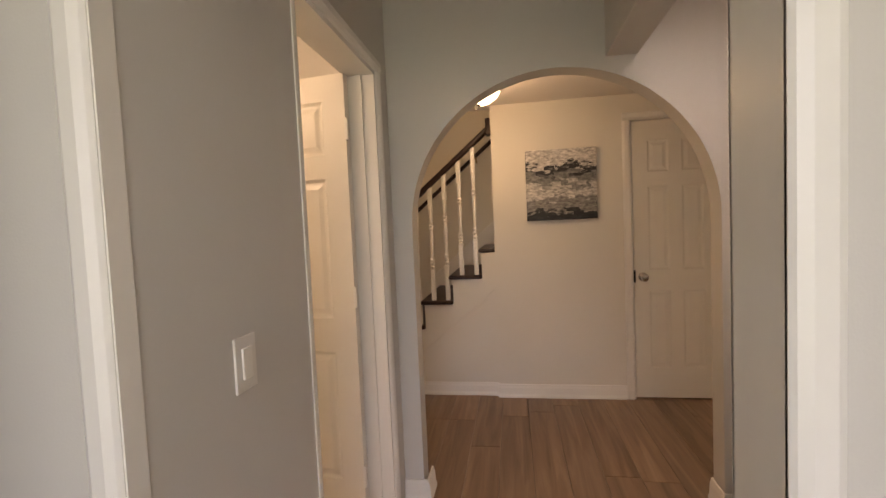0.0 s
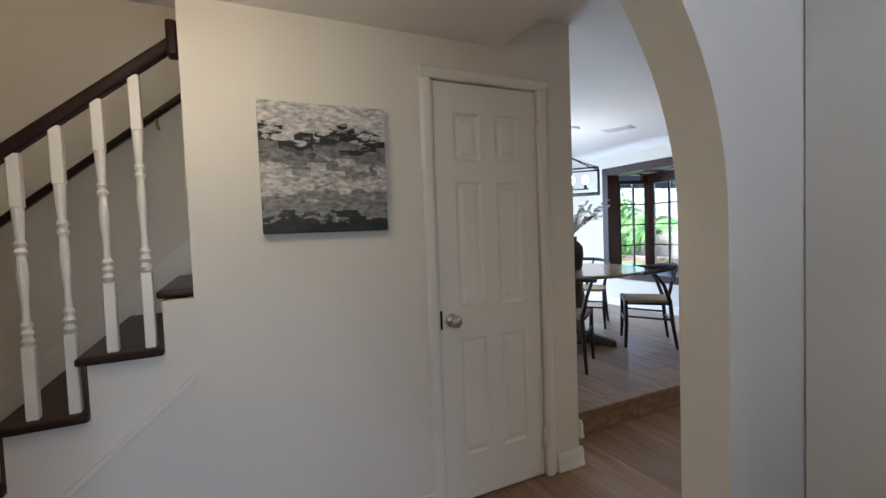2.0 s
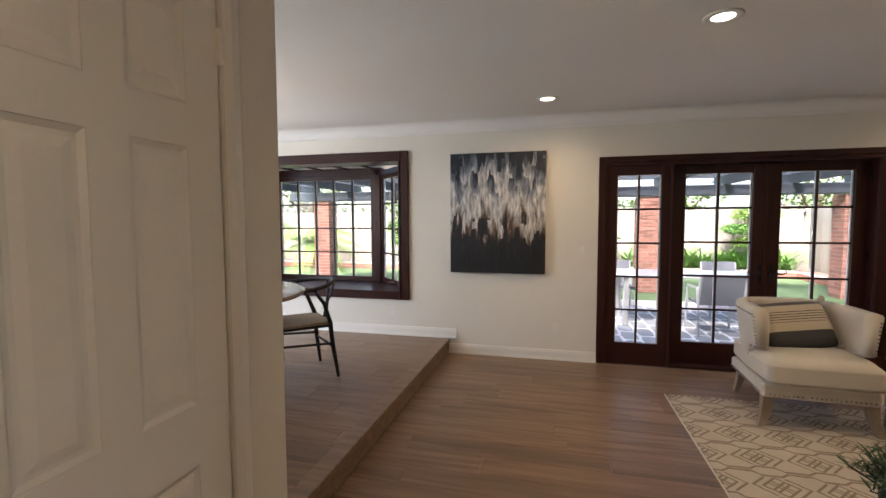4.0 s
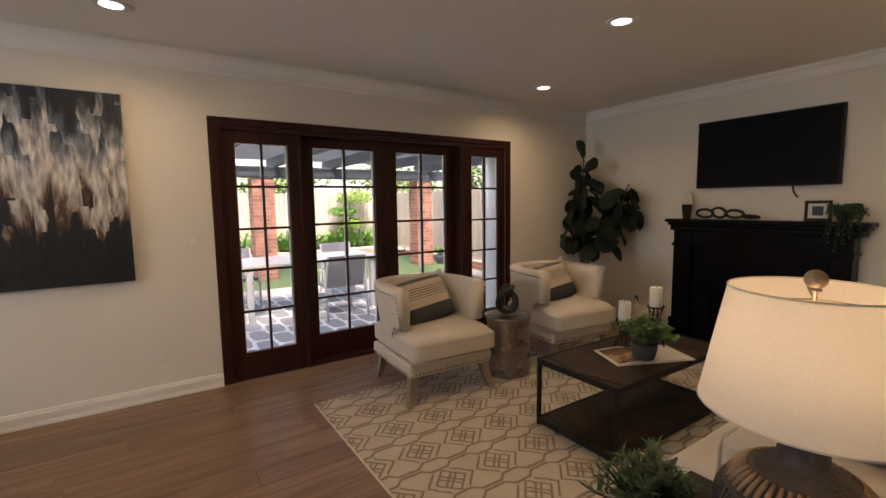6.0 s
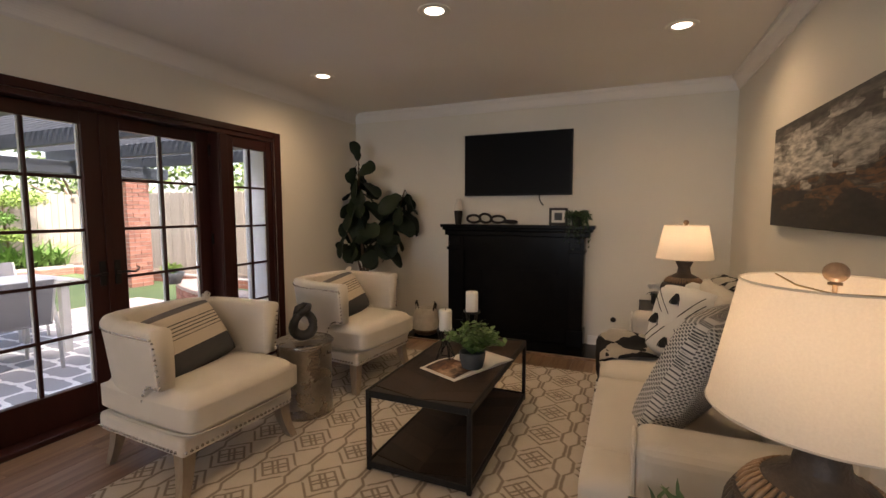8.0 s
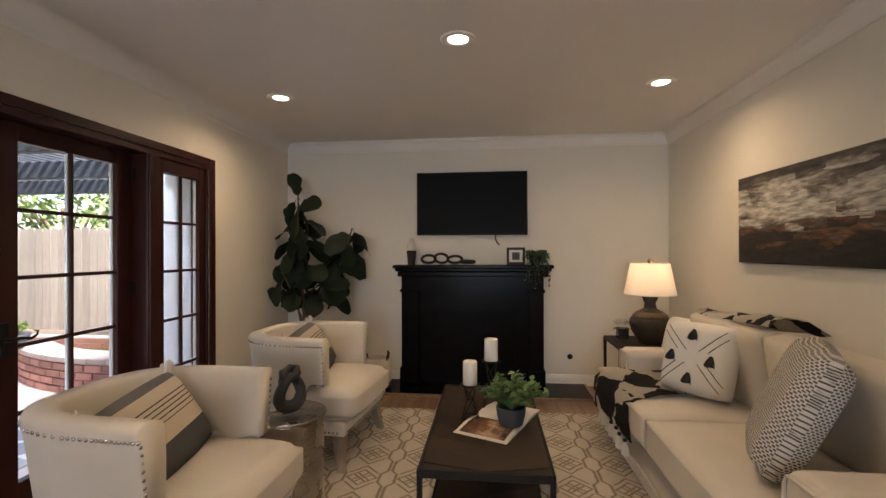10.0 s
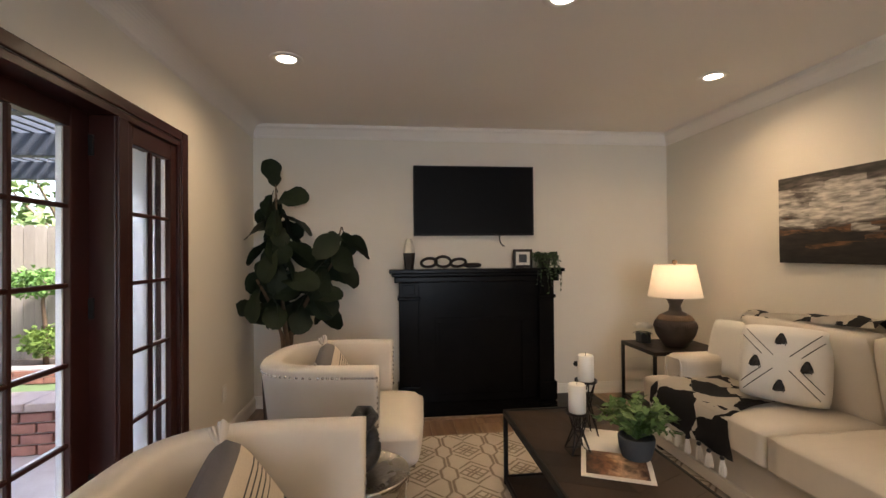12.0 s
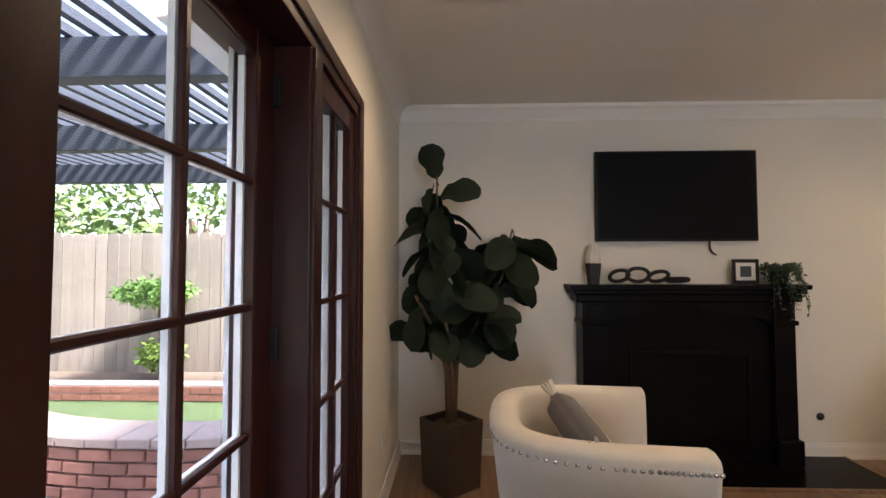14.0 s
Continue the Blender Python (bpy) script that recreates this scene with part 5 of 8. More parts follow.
pp = thing("potted_plant", "small leafy green plant in a slate pot on the magazine", "plant", (2.505, -2.19, CZ + 0.02))
part("pot", lathe([(0.0, 0.0), (0.052, 0.0), (0.058, 0.004), (0.070, 0.05), (0.074, 0.085), (0.072, 0.092), (0.066, 0.09), (0.062, 0.075), (0.0, 0.072)], 32), SLATE, pp, smooth=True)
lf, wd = bushy(760, 0.185, 0.185, leaf_mesh(0.032, 0.022, 0.2, 0.15, 3), 4, stems=46)
o = part("foliage", lf, LEAF, pp)
o.location = (0, 0, 0.075)
o = part("stalk", wd, LEAF, pp)
o.location = (0, 0, 0.075)

WAX = surf("candle_wax", (0.76, 0.72, 0.64), (0.72, 0.68, 0.60), scale=12, rough=0.45)
for x, y, h in ((2.62, -1.982, 0.168), (2.776, -2.093, 0.257)):
    c = thing("candle_holder", "black wire candle stand with a white pillar candle", "candle holder", (x, y, CZ + 0.004), group="candle stands on the coffee table")
    fr = bmesh.new()
    for k in range(4):
        a, a2 = math.pi / 4 + k * math.pi / 2, math.pi / 4 + (k + 1) * math.pi / 2
        w0, w1 = 0.06, 0.022
        b0 = (w0 * math.cos(a), w0 * math.sin(a), 0.003)
        b1 = (w0 * math.cos(a2), w0 * math.sin(a2), 0.003)
        m0 = (w1 * math.cos(a), w1 * math.sin(a), h * 0.6)
        m1 = (w1 * math.cos(a2), w1 * math.sin(a2), h * 0.6)
        t0 = (0.042 * math.cos(a), 0.042 * math.sin(a), h)
        for p0, p1 in ((b0, b1), (b0, m0), (b0, m1), (m0, m1), (m0, t0), (m1, t0)):
            tube([p0, p1], 0.003, 6, fr)
    part("frame", fr, BLACKM, c)
    part("plate", lathe([(0.0, h), (0.05, h), (0.052, h + 0.004), (0.052, h + 0.012), (0.048, h + 0.006), (0.0, h + 0.006)], 28), BLACKM, c, smooth=True)
    wax = part("candle", lathe([(0.0, h + 0.007), (0.036, h + 0.007), (0.0375, h + 0.011), (0.037, h + 0.125), (0.034, h + 0.13), (0.01, h + 0.127), (0.0, h + 0.126)], 32), WAX, c, "white pillar candle", smooth=True)
    part("wick", tube([(0, 0, h + 0.126), (0.001, 0, h + 0.14)], 0.0012, 5), BLACKM, wax)

# ---- fireplace ----
HZ = 0.095
hearth = thing("hearth", "flush black tile hearth with a thin wood edge", "hearth", kind="structure")
part("slab", boxes(((4.225, -2.98, -0.01), (EAST - 0.001, -0.80, 0.018)), bevel=0.002), BLACKP, hearth)
part("edge_strip", boxes(((4.205, -3.0, -0.01), (4.224, -0.78, 0.02)), ((4.2245, -3.0, -0.01), (EAST - 0.001, -2.9805, 0.02)), ((4.2245, -0.7995, -0.01), (EAST - 0.001, -0.78, 0.02)), bevel=0.002), PLANK, hearth)
fp = thing("fireplace", "black painted wood fireplace surround with an arched panel", "fireplace", kind="")
fp.matrix_basis = LIVING
FX, FW = 4.375, 4.539
for y0, y1 in ((-1.30, -1.137), (-2.455, -2.325)):
    part("pilaster", boxes(((FX, y0, HZ), (FW - 0.003, y1, 1.10)), bevel=0.005), BLACKP, fp)
    part("plinth", boxes(((FX - 0.035, y0 - 0.012, HZ), (FW - 0.003, y1 + 0.012, HZ + 0.16)), bevel=0.012, seg=3), BLACKP, fp)
    part("capital", boxes(((FX - 0.018, y0 - 0.012, 0.955), (FW - 0.004, y1 + 0.012, 0.985)), bevel=0.008, seg=3), BLACKP, fp)
    part("corbel_panel", boxes(((FX - 0.01, y0 + 0.03, 1.0), (FX + 0.01, y1 - 0.03, 1.085)), bevel=0.006), BLACKP, fp)
ab = bmesh.new()
ya, yb, sp, rise = -2.325, -1.30, 0.93, 0.12
cols = 24
for k in range(cols):
    y0, y1 = ya + (yb - ya) * k / cols, ya + (yb - ya) * (k + 1) / cols

    def arc_z(y):
        u = (y - (ya + yb) / 2) / ((yb - ya) / 2)
        return sp + rise * math.sqrt(max(0.0, 1 - u * u * 0.98))

    lo = [ab.verts.new((FX + 0.012, y, z)) for y, z in ((y0, arc_z(y0)), (y1, arc_z(y1)), (y1, 1.10), (y0, 1.10))]
    hi = [ab.verts.new((FX + 0.06, y, z)) for y, z in ((y0, arc_z(y0)), (y1, arc_z(y1)))]
    ab.faces.new(lo)
    ab.faces.new((lo[0], lo[1], hi[1], hi[0]))
bmesh.ops.remove_doubles(ab, verts=ab.verts, dist=1e-5)
bmesh.ops.recalc_face_normals(ab, faces=ab.faces)
part("arched_frieze", ab, BLACKP, fp)
for a, b in (((FX + 0.055, -2.325, HZ), (FX + 0.09, -2.21, 1.06)), ((FX + 0.055, -1.45, HZ), (FX + 0.09, -1.30, 1.06)), ((FX + 0.055, -2.21, 0.79), (FX + 0.09, -1.45, 1.06))):
    part("slip_panel", boxes((a, b)), BLACKP, fp, "glossy black slip around the firebox")
part("firebox_frame", boxes(((FX + 0.045, -2.22, 0.76), (FX + 0.06, -1.44, 0.80)), ((FX + 0.045, -2.22, HZ), (FX + 0.06, -2.185, 0.76)), ((FX + 0.045, -1.475, HZ), (FX + 0.06, -1.44, 0.76)), ((FX + 0.045, -2.185, HZ), (FX + 0.06, -1.475, HZ + 0.06)), bevel=0.003), BLACKP, fp)
part("firebox", boxes(((FW - 0.012, -2.22, HZ), (FW - 0.004, -1.44, 0.82))), BLACKP, fp)
part("firebox_glass", boxes(((FX + 0.062, -2.19, HZ + 0.05), (FX + 0.066, -1.47, 0.77))), BLACKP, fp, "dark firebox glass")
mt = bmesh.new()
box(mt, (FX - 0.03, -2.545, 1.178), (FW - 0.003, -1.058, 1.21), 0.006)
box(mt, (FX - 0.018, -2.525, 1.15), (FW - 0.003, -1.078, 1.1785), 0.008, 3)
box(mt, (FX - 0.008, -2.50, 1.10), (FW - 0.003, -1.10, 1.1505), 0.01, 3)
part("mantel_shelf", mt, BLACKP, fp, "black moulded mantel shelf")

# ---- television ----
tv = thing("television", "black flat television mounted above the mantel, switched off", "television")
tv.matrix_basis = LIVING
part("bezel", boxes(((4.49, -2.322, 1.492), (4.525, -1.268, 2.094)), bevel=0.004), BLACKM, tv)
part("screen", boxes(((4.488, -2.31, 1.506), (4.4915, -1.28, 2.082))), surf("tv_screen", (0.009, 0.009, 0.010), (0.010, 0.010, 0.011), scale=3, rough=0.38, rvar=0.02, spec=0.05), tv, "dark glossy screen")
part("wall_bracket", boxes(((4.524, -2.0, 1.65), (FW - 0.001, -1.6, 1.95))), BLACKM, tv)
part("cable", tube([(4.515, -2.02, 1.495), (4.52, -2.02, 1.46), (4.525, -2.03, 1.43), (4.52, -2.05, 1.405), (4.51, -2.06, 1.40)], 0.006, 6), BLACKM, tv, "short hanging cable")

# ---- on the mantel ----
MZ = 1.211
CERW = surf("white_ceramic", (0.66, 0.62, 0.55), (0.60, 0.56, 0.5), scale=16, rough=0.55)
vz = thing("faceted_vase", "faceted black and cream vase on the mantel", "vase", (4.43, -1.225, MZ), 20)
vz.matrix_basis = LIVING @ vz.matrix_basis


def facet(profile, n=6):
    return lathe(profile, n)


part("base", facet([(0.0, 0.0), (0.036, 0.0), (0.05, 0.13), (0.05, 0.135), (0.0, 0.136)]), BLACKW, vz, "black lower half")
part("top", facet([(0.0, 0.136), (0.0495, 0.136), (0.045, 0.19), (0.022, 0.255), (0.018, 0.25), (0.0, 0.20)]), CERW, vz, "cream upper half")
ch = thing("wooden_chain", "black carved wooden chain links on the mantel", "chain ornament", (4.43, -1.58, MZ))
ch.matrix_basis = LIVING @ ch.matrix_basis
for k, (y, rot, tilt) in enumerate(((0.19, 12, 55), (0.07, -14, 75), (-0.06, 10, 48), (-0.18, -6, 14))):
    ring = tube([(0.066 * math.cos(a), 0.045 * math.sin(a), 0) for a in [2 * math.pi * j / 28 for j in range(28)]], 0.0125, 10, closed=True)
    ln = part("link", ring, BLACKW, ch, smooth=True)
    ln.matrix_basis = pose(0, y, 0.016 + 0.045 * math.sin(radians(tilt)), 0, 0, 90 + rot) @ pose(0, 0, 0, tilt, 0, 0)
pf = thing("photo_frame", "small black photo frame on the mantel", "picture frame", (4.46, -2.21, MZ), 0)
pf.matrix_basis = LIVING @ pf.matrix_basis
fm = bmesh.new()
for a, b in (((-0.006, -0.085, 0.0), (0.006, -0.062, 0.16)), ((-0.006, 0.062, 0.0), (0.006, 0.085, 0.16)), ((-0.006, -0.062, 0.0), (0.006, 0.062, 0.023)), ((-0.006, -0.062, 0.137), (0.006, 0.062, 0.16))):
    box(fm, a, b, 0.003, 1)
f1 = part("frame", fm, BLACKW, pf)
f2 = part("mat_board", boxes(((-0.003, -0.062, 0.023), (0.003, 0.062, 0.137))), PAPER, pf, "white mat board")
f3 = part("photo", boxes(((-0.0045, -0.035, 0.045), (-0.0025, 0.035, 0.115))), SLATE, pf, "small grey photograph")
f4 = part("easel_leg", boxes(((0.006, -0.02, 0.0), (0.05, 0.02, 0.004))), BLACKW, pf)
tp = thing("trailing_plant", "trailing green plant hanging over the mantel edge", "plant", (4.41, -2.385, MZ))
tp.matrix_basis = LIVING @ tp.matrix_basis
part("pot", lathe([(0.0, 0.0), (0.04, 0.0), (0.052, 0.05), (0.055, 0.085), (0.048, 0.085), (0.0, 0.07)], 24), BLACKM, tp, smooth=True)
rnd = random.Random(8)
lv, wd = bmesh.new(), bmesh.new()
small = leaf_mesh(0.026, 0.016, 0.2, 0.25, 3)
for s in range(46):
    a = rnd.uniform(0, 6.283)
    out = 0.05 + 0.045 * rnd.random()
    hang = rnd.random() ** 1.3 * (0.33 if math.cos(a) < 0.2 else 0.10)
    p0 = Vector((0.02 * math.cos(a), 0.02 * math.sin(a), 0.08))
    p1 = Vector((out * math.cos(a), out * math.sin(a), 0.11 + 0.03 * rnd.random()))
    p2 = Vector((min(out * 1.2 * math.cos(a), 0.05) - (0.05 if hang > 0.12 else 0), out * 1.25 * math.sin(a) - 0.02 * rnd.random(), 0.09 - hang))
    if hang > 0.09:
        p2.x = min(p2.x, -0.085)
        p1.x = min(p1.x, -0.06)
    tube([p0, p1, p2], 0.0016, 5, wd)
    for k in range(15):
        f = k / 14
        p = p0.lerp(p1, f * 2) if f < 0.5 else p1.lerp(p2, f * 2 - 1)
        add_mesh(lv, small, Matrix.Translation(p) @ Euler((rnd.uniform(-1, 1), rnd.uniform(-0.4, 1.2), rnd.random() * 6.283)).to_matrix().to_4x4())
part("foliage", lv, surf("ivy_green", (0.025, 0.055, 0.018), (0.055, 0.10, 0.032), scale=14, rough=0.5), tp)
part("stalk", wd, LEAFD, tp)

# ---- fiddle-leaf fig ----
FGX, FGY = 4.235, -0.37
fig = thing("fiddle_leaf_fig", "tall dark fiddle-leaf fig in a square brown planter", "plant", (FGX, FGY, 0.0), 40)
POT = surf("brown_planter", (0.040, 0.026, 0.020), (0.06, 0.040, 0.030), scale=9, rough=0.45, bump=0.2, bscale=60)
pb = bmesh.new()
rings = []
for w, z in ((0.122, 0.0), (0.135, 0.385), (0.135, 0.395), (0.120, 0.395), (0.118, 0.345)):
    rings.append([pb.verts.new((i * w, j * w, z)) for i, j in ((-1, -1), (1, -1), (1, 1), (-1, 1))])
for lo, hi in zip(rings, rings[1:]):
    for k in range(4):
        pb.faces.new((lo[k], lo[(k + 1) % 4], hi[(k + 1) % 4], hi[k]))
pb.faces.new(list(reversed(rings[0])))
pb.faces.new(rings[-1])
part("planter", soften(pb, 0.004, 2), POT, fig, "square tapered brown planter")
part("moss", lathe([(0.0, 0.375), (0.10, 0.365), (0.112, 0.35), (0.0, 0.344)], 16), surf("dry_moss", (0.08, 0.055, 0.03), (0.13, 0.09, 0.05), scale=40, rough=0.9, bump=0.6), fig)
BARK = surf("fig_bark", (0.16, 0.10, 0.06), (0.10, 0.065, 0.04), scale=30, rough=0.8, bump=0.4)
fig_inv = Euler((0, 0, radians(-40))).to_matrix()


def fp_local(x, y, z):
    v = fig_inv @ Vector((x - FGX, y - FGY, 0))
    return Vector((v.x, v.y, z))


trunks = [
    [(4.235, -0.37, 0.35), (4.23, -0.38, 0.62), (4.26, -0.33, 1.0), (4.28, -0.29, 1.45), (4.29, -0.285, 1.86)],
    [(4.245, -0.385, 0.35), (4.26, -0.40, 0.70), (4.30, -0.53, 0.98), (4.38, -0.69, 1.22), (4.43, -0.765, 1.53)],
    [(4.23, -0.36, 0.35), (4.21, -0.35, 0.68), (4.22, -0.25, 0.95), (4.22, -0.16, 1.12)],
]
tb = bmesh.new()
for tr in trunks:
    tube([fp_local(*p) for p in tr], [0.020, 0.018, 0.014, 0.010, 0.006][: len(tr)], 8, tb)
part("trunk", tb, BARK, fig, "pale brown twin trunks", smooth=True)
rnd = random.Random(21)


def fig_leaf(length, width, curl):
    """Broad, violin-shaped leaf with a raised rim and a thick rib."""
    bm = bmesh.new()
    rows = []
    prof = [0.05, 0.46, 0.66, 0.64, 0.84, 1.0, 1.0, 0.84, 0.42]
    for k, w in enumerate(prof):
        f = k / (len(prof) - 1)
        z = -curl * length * f * f
        hw = width / 2 * w
        wob = 0.03 * length * math.sin(k * 2.1)
        rows.append([bm.verts.new((length * f, -hw, z + 0.18 * hw + wob * 0.5)), bm.verts.new((length * f, -hw * 0.5, z + 0.03 * hw)), bm.verts.new((length * f, 0, z - 0.006)), bm.verts.new((length * f, hw * 0.5, z + 0.03 * hw)), bm.verts.new((length * f, hw, z + 0.18 * hw - wob * 0.5))])
    for a, b in zip(rows, rows[1:]):
        for j in range(4):
            bm.faces.new((a[j], b[j], b[j + 1], a[j + 1]))
    tube([(-0.05, 0, 0.01), (0, 0, 0), (length * 0.5, 0, -curl * length * 0.25 - 0.004), (length * 0.95, 0, -curl * length * 0.9)], [0.004, 0.004, 0.003, 0.001], 5, bm)
    return bm


FIGLEAF = surf("fig_leaf_green", (0.006, 0.012, 0.006), (0.012, 0.022, 0.010), scale=9, rough=0.62, bump=0.2, bscale=30, spec=0.22)
leaf_kinds = []
for k in range(5):
    me = bpy.data.meshes.new("leaf")
    b = fig_leaf(0.25 + 0.03 * (k % 3), 0.21 + 0.025 * (k % 2), 0.2 + 0.13 * k)
    b.to_mesh(me)
    b.free()
    for f in me.polygons:
        f.use_smooth = True
    me.materials.append(FIGLEAF)
    leaf_kinds.append(me)
spots = []
for tr, (z0, z1), cnt in ((trunks[0], (0.95, 1.78), 36), (trunks[1], (0.84, 1.50), 30), (trunks[2], (0.88, 1.12), 9)):
    for k in range(cnt):
        z = z0 + (z1 - z0) * (k + 0.5) / cnt
        for p, q in zip(tr, tr[1:]):
            if p[2] <= z <= q[2]:
                f = (z - p[2]) / (q[2] - p[2])
                spots.append(Vector(p).lerp(Vector(q), f))
                break
for k, s in enumerate(spots):
    a = k * 2.4 + rnd.uniform(-0.4, 0.4)
    d = Vector((math.cos(a), math.sin(a), 0))
    if s.x + d.x * 0.25 > EAST - 0.03:
        d.x = -abs(d.x)
    if s.y + d.y * 0.25 > -0.03:
        d.y = -abs(d.y)
    ob = new("leaf", leaf_kinds[k % 5])
    ob.parent = fig
    loc = fp_local(*(s + d * 0.03))
    ld = fig_inv @ d
    rot = Euler((rnd.uniform(-1.1, 1.1), rnd.uniform(-0.35, 1.25), math.atan2(ld.y, ld.x))).to_matrix().to_4x4()
    ob.matrix_basis = Matrix.Translation(loc) @ rot @ Matrix.Scale(rnd.uniform(0.70, 1.0), 4)
top = new("leaf", leaf_kinds[0])
top.parent = fig
top.matrix_basis = Matrix.Translation(fp_local(4.29, -0.285, 1.83)) @ Euler((1.2, -1.35, 0.9)).to_matrix().to_4x4() @ Matrix.Scale(0.85, 4)


# ---- sofa ----
SX0_, SX1_ = 1.72, 3.62
sofa = thing("sofa", "cream upholstered sofa with piped cushions against the wall", "sofa")
SOFA_AT = Matrix.Translation((2.58, -2.85, 0)) @ Matrix.Diagonal((1.037, 1.06, 1.015, 1)) @ Matrix.Translation((-2.67, 2.733, 0))
sofa.matrix_basis = SOFA_AT
part("base_frame", boxes(((SX0_ + 0.02, -3.50, 0.06), (SX1_ - 0.02, -2.80, 0.30)), bevel=0.02, seg=3), CREAM, sofa)
part("skirt", boxes(((SX0_ + 0.01, -3.49, 0.03), (SX1_ - 0.01, -2.785, 0.10)), bevel=0.006), CREAM, sofa)
for x0, x1 in ((SX0_, SX0_ + 0.19), (SX1_ - 0.19, SX1_)):
    arm = boxes(((x0, -3.52, 0.06), (x1, -2.88, 0.62)), bevel=0.045, seg=4)
    part("arm", arm, CREAM, sofa, smooth=False)
    ring = [(x0 + 0.02 + 0.15 * u, -2.879, z) for u, z in ((0, 0.1), (0, 0.57), (0.1, 0.60), (0.9, 0.60), (1, 0.57), (1, 0.1))]
    part("arm_piping", tube(ring, 0.006, 6), CREAM, sofa, smooth=True)
part("back_frame", boxes(((SX0_ + 0.03, -3.55, 0.06), (SX1_ - 0.03, -3.36, 0.80)), bevel=0.05, seg=4), CREAM, sofa)
for k, (x0, x1) in enumerate(((1.915, 2.67), (2.67, 3.425))):
    c = part("seat_cushion", cushion(x1 - x0 - 0.006, 0.66, 0.19, 0.22, 12), CREAM, sofa, smooth=True)
    c.location = ((x0 + x1) / 2, -3.06, 0.385)
    part("cushion_piping", tube([(x0 + 0.02, -2.738, 0.455), (x1 - 0.02, -2.738, 0.455)], 0.005, 6), CREAM, sofa, smooth=True)
    part("cushion_piping", tube([(x0 + 0.02, -2.742, 0.315), (x1 - 0.02, -2.742, 0.315)], 0.005, 6), CREAM, sofa, smooth=True)
    b = part("back_cushion", cushion(x1 - x0 - 0.01, 0.44, 0.17, 0.45, 12), CREAM, sofa, smooth=True)
    b.matrix_basis = pose((x0 + x1) / 2, -3.33, 0.675, 80, 0, 0)
# T ends of the front seat edge, before the arms
for x in (3.43, 1.91):
    f = part("cushion_end", cushion(0.24, 0.16, 0.185, 0.25, 6), CREAM, sofa, smooth=True)
    f.location = (3.49 if x > 3 else 1.85, -2.81, 0.385)
for x in (SX0_ + 0.06, SX1_ - 0.1):
    for y in (-3.45, -2.84):
        part("foot", boxes(((x, y, 0.0), (x + 0.05, y + 0.05, 0.062)), bevel=0.004), BLACKW, sofa)

WHITEC = cloth_mat("white_cotton", (0.72, 0.69, 0.63), (0.68, 0.65, 0.59), weave=700)
BLACKY = cloth_mat("black_yarn", (0.012, 0.012, 0.012), (0.02, 0.02, 0.02), weave=500)


def dots_mat():
    m, nt, p = nodes_of("dotted_knit")
    tc = nt.nodes.new("ShaderNodeTexCoord")
    bend = nt.nodes.new("ShaderNodeTexNoise")
    bend.inputs["Scale"].default_value, bend.inputs["Detail"].default_value = 7, 2
    nt.links.new(tc.outputs["Object"], bend.inputs[0])
    mv = nt.nodes.new("ShaderNodeMix")
    mv.data_type = "VECTOR"
    mv.inputs[0].default_value = 0.02
    nt.links.new(tc.outputs["Object"], mv.inputs[4])
    nt.links.new(bend.outputs[1], mv.inputs[5])
    br = nt.nodes.new("ShaderNodeTexBrick")
    br.inputs["Scale"].default_value = 1.0
    br.inputs["Brick Width"].default_value, br.inputs["Row Height"].default_value = 0.0105, 0.0095
    br.inputs["Mortar Size"].default_value, br.inputs["Mortar Smooth"].default_value = 0.0026, 0.6
    br.inputs["Color1"].default_value, br.inputs["Color2"].default_value = (0.05, 0.047, 0.046, 1), (0.10, 0.095, 0.09, 1)
    br.inputs["Mortar"].default_value = (0.58, 0.54, 0.48, 1)
    nt.links.new(mv.outputs[1], br.inputs[0])
    nt.links.new(br.outputs[0], p.inputs["Base Color"])
    p.inputs["Roughness"].default_value = 0.95
    b = nt.nodes.new("ShaderNodeBump")
    b.inputs["Strength"].default_value, b.inputs["Distance"].default_value = 0.6, 0.003
    nt.links.new(br.outputs[1], b.inputs["Height"])
    nt.links.new(b.outputs[0], p.inputs["Normal"])
    return m


def pillow(label, size, mat, m, thick=0.15):
    t = thing("throw_pillow", label, "pillow", group="sofa pillows")
    t.matrix_basis = m
    part("cover", cushion(size, size, thick, 0.8, 12), mat, t, smooth=True)
    return t


tasselp = pillow("white cotton pillow with black stitched lines and tassels", 0.40, WHITEC, pose(2.89, -3.25, 0.70, -74, 0, 36))
for sx in (-1, 1):
    for sy in (-1, 1):
        ln = bmesh.new()
        for off in (0.0, 0.05):
            pts = []
            for k in range(9):
                f = k / 8
                x, y = sx * (0.035 + off + 0.145 * f), sy * (0.035 + 0.145 * f)
                if abs(x) > 0.178:
                    continue
                u, w = x / 0.20, y / 0.20
                k_ = 0.2 + 0.8 * max(0.0, (1 - abs(u) ** 6) * (1 - abs(w) ** 6)) ** 0.45
                pts.append((x, y, 0.076 * k_ + 0.001))
            tube(pts, 0.0022, 5, ln)
        part("stitched_line", ln, BLACKY, tasselp, "black stitched line")
for x, y in ((0.0, 0.11), (0.0, -0.13), (-0.11, 0.0), (0.11, 0.0)):
    f = part("tassel", fringe(40, 0.06, 0.003, 5, 0.026), BLACKY, tasselp, "black yarn tassel")
    f.matrix_basis = pose(x, y - 0.02, 0.085, 96, 0, 0)
pillow("plain white textured pillow with a tasselled edge", 0.37, WHITEC, pose(3.35, -3.36, 0.67, -76, 0, 12), 0.12)
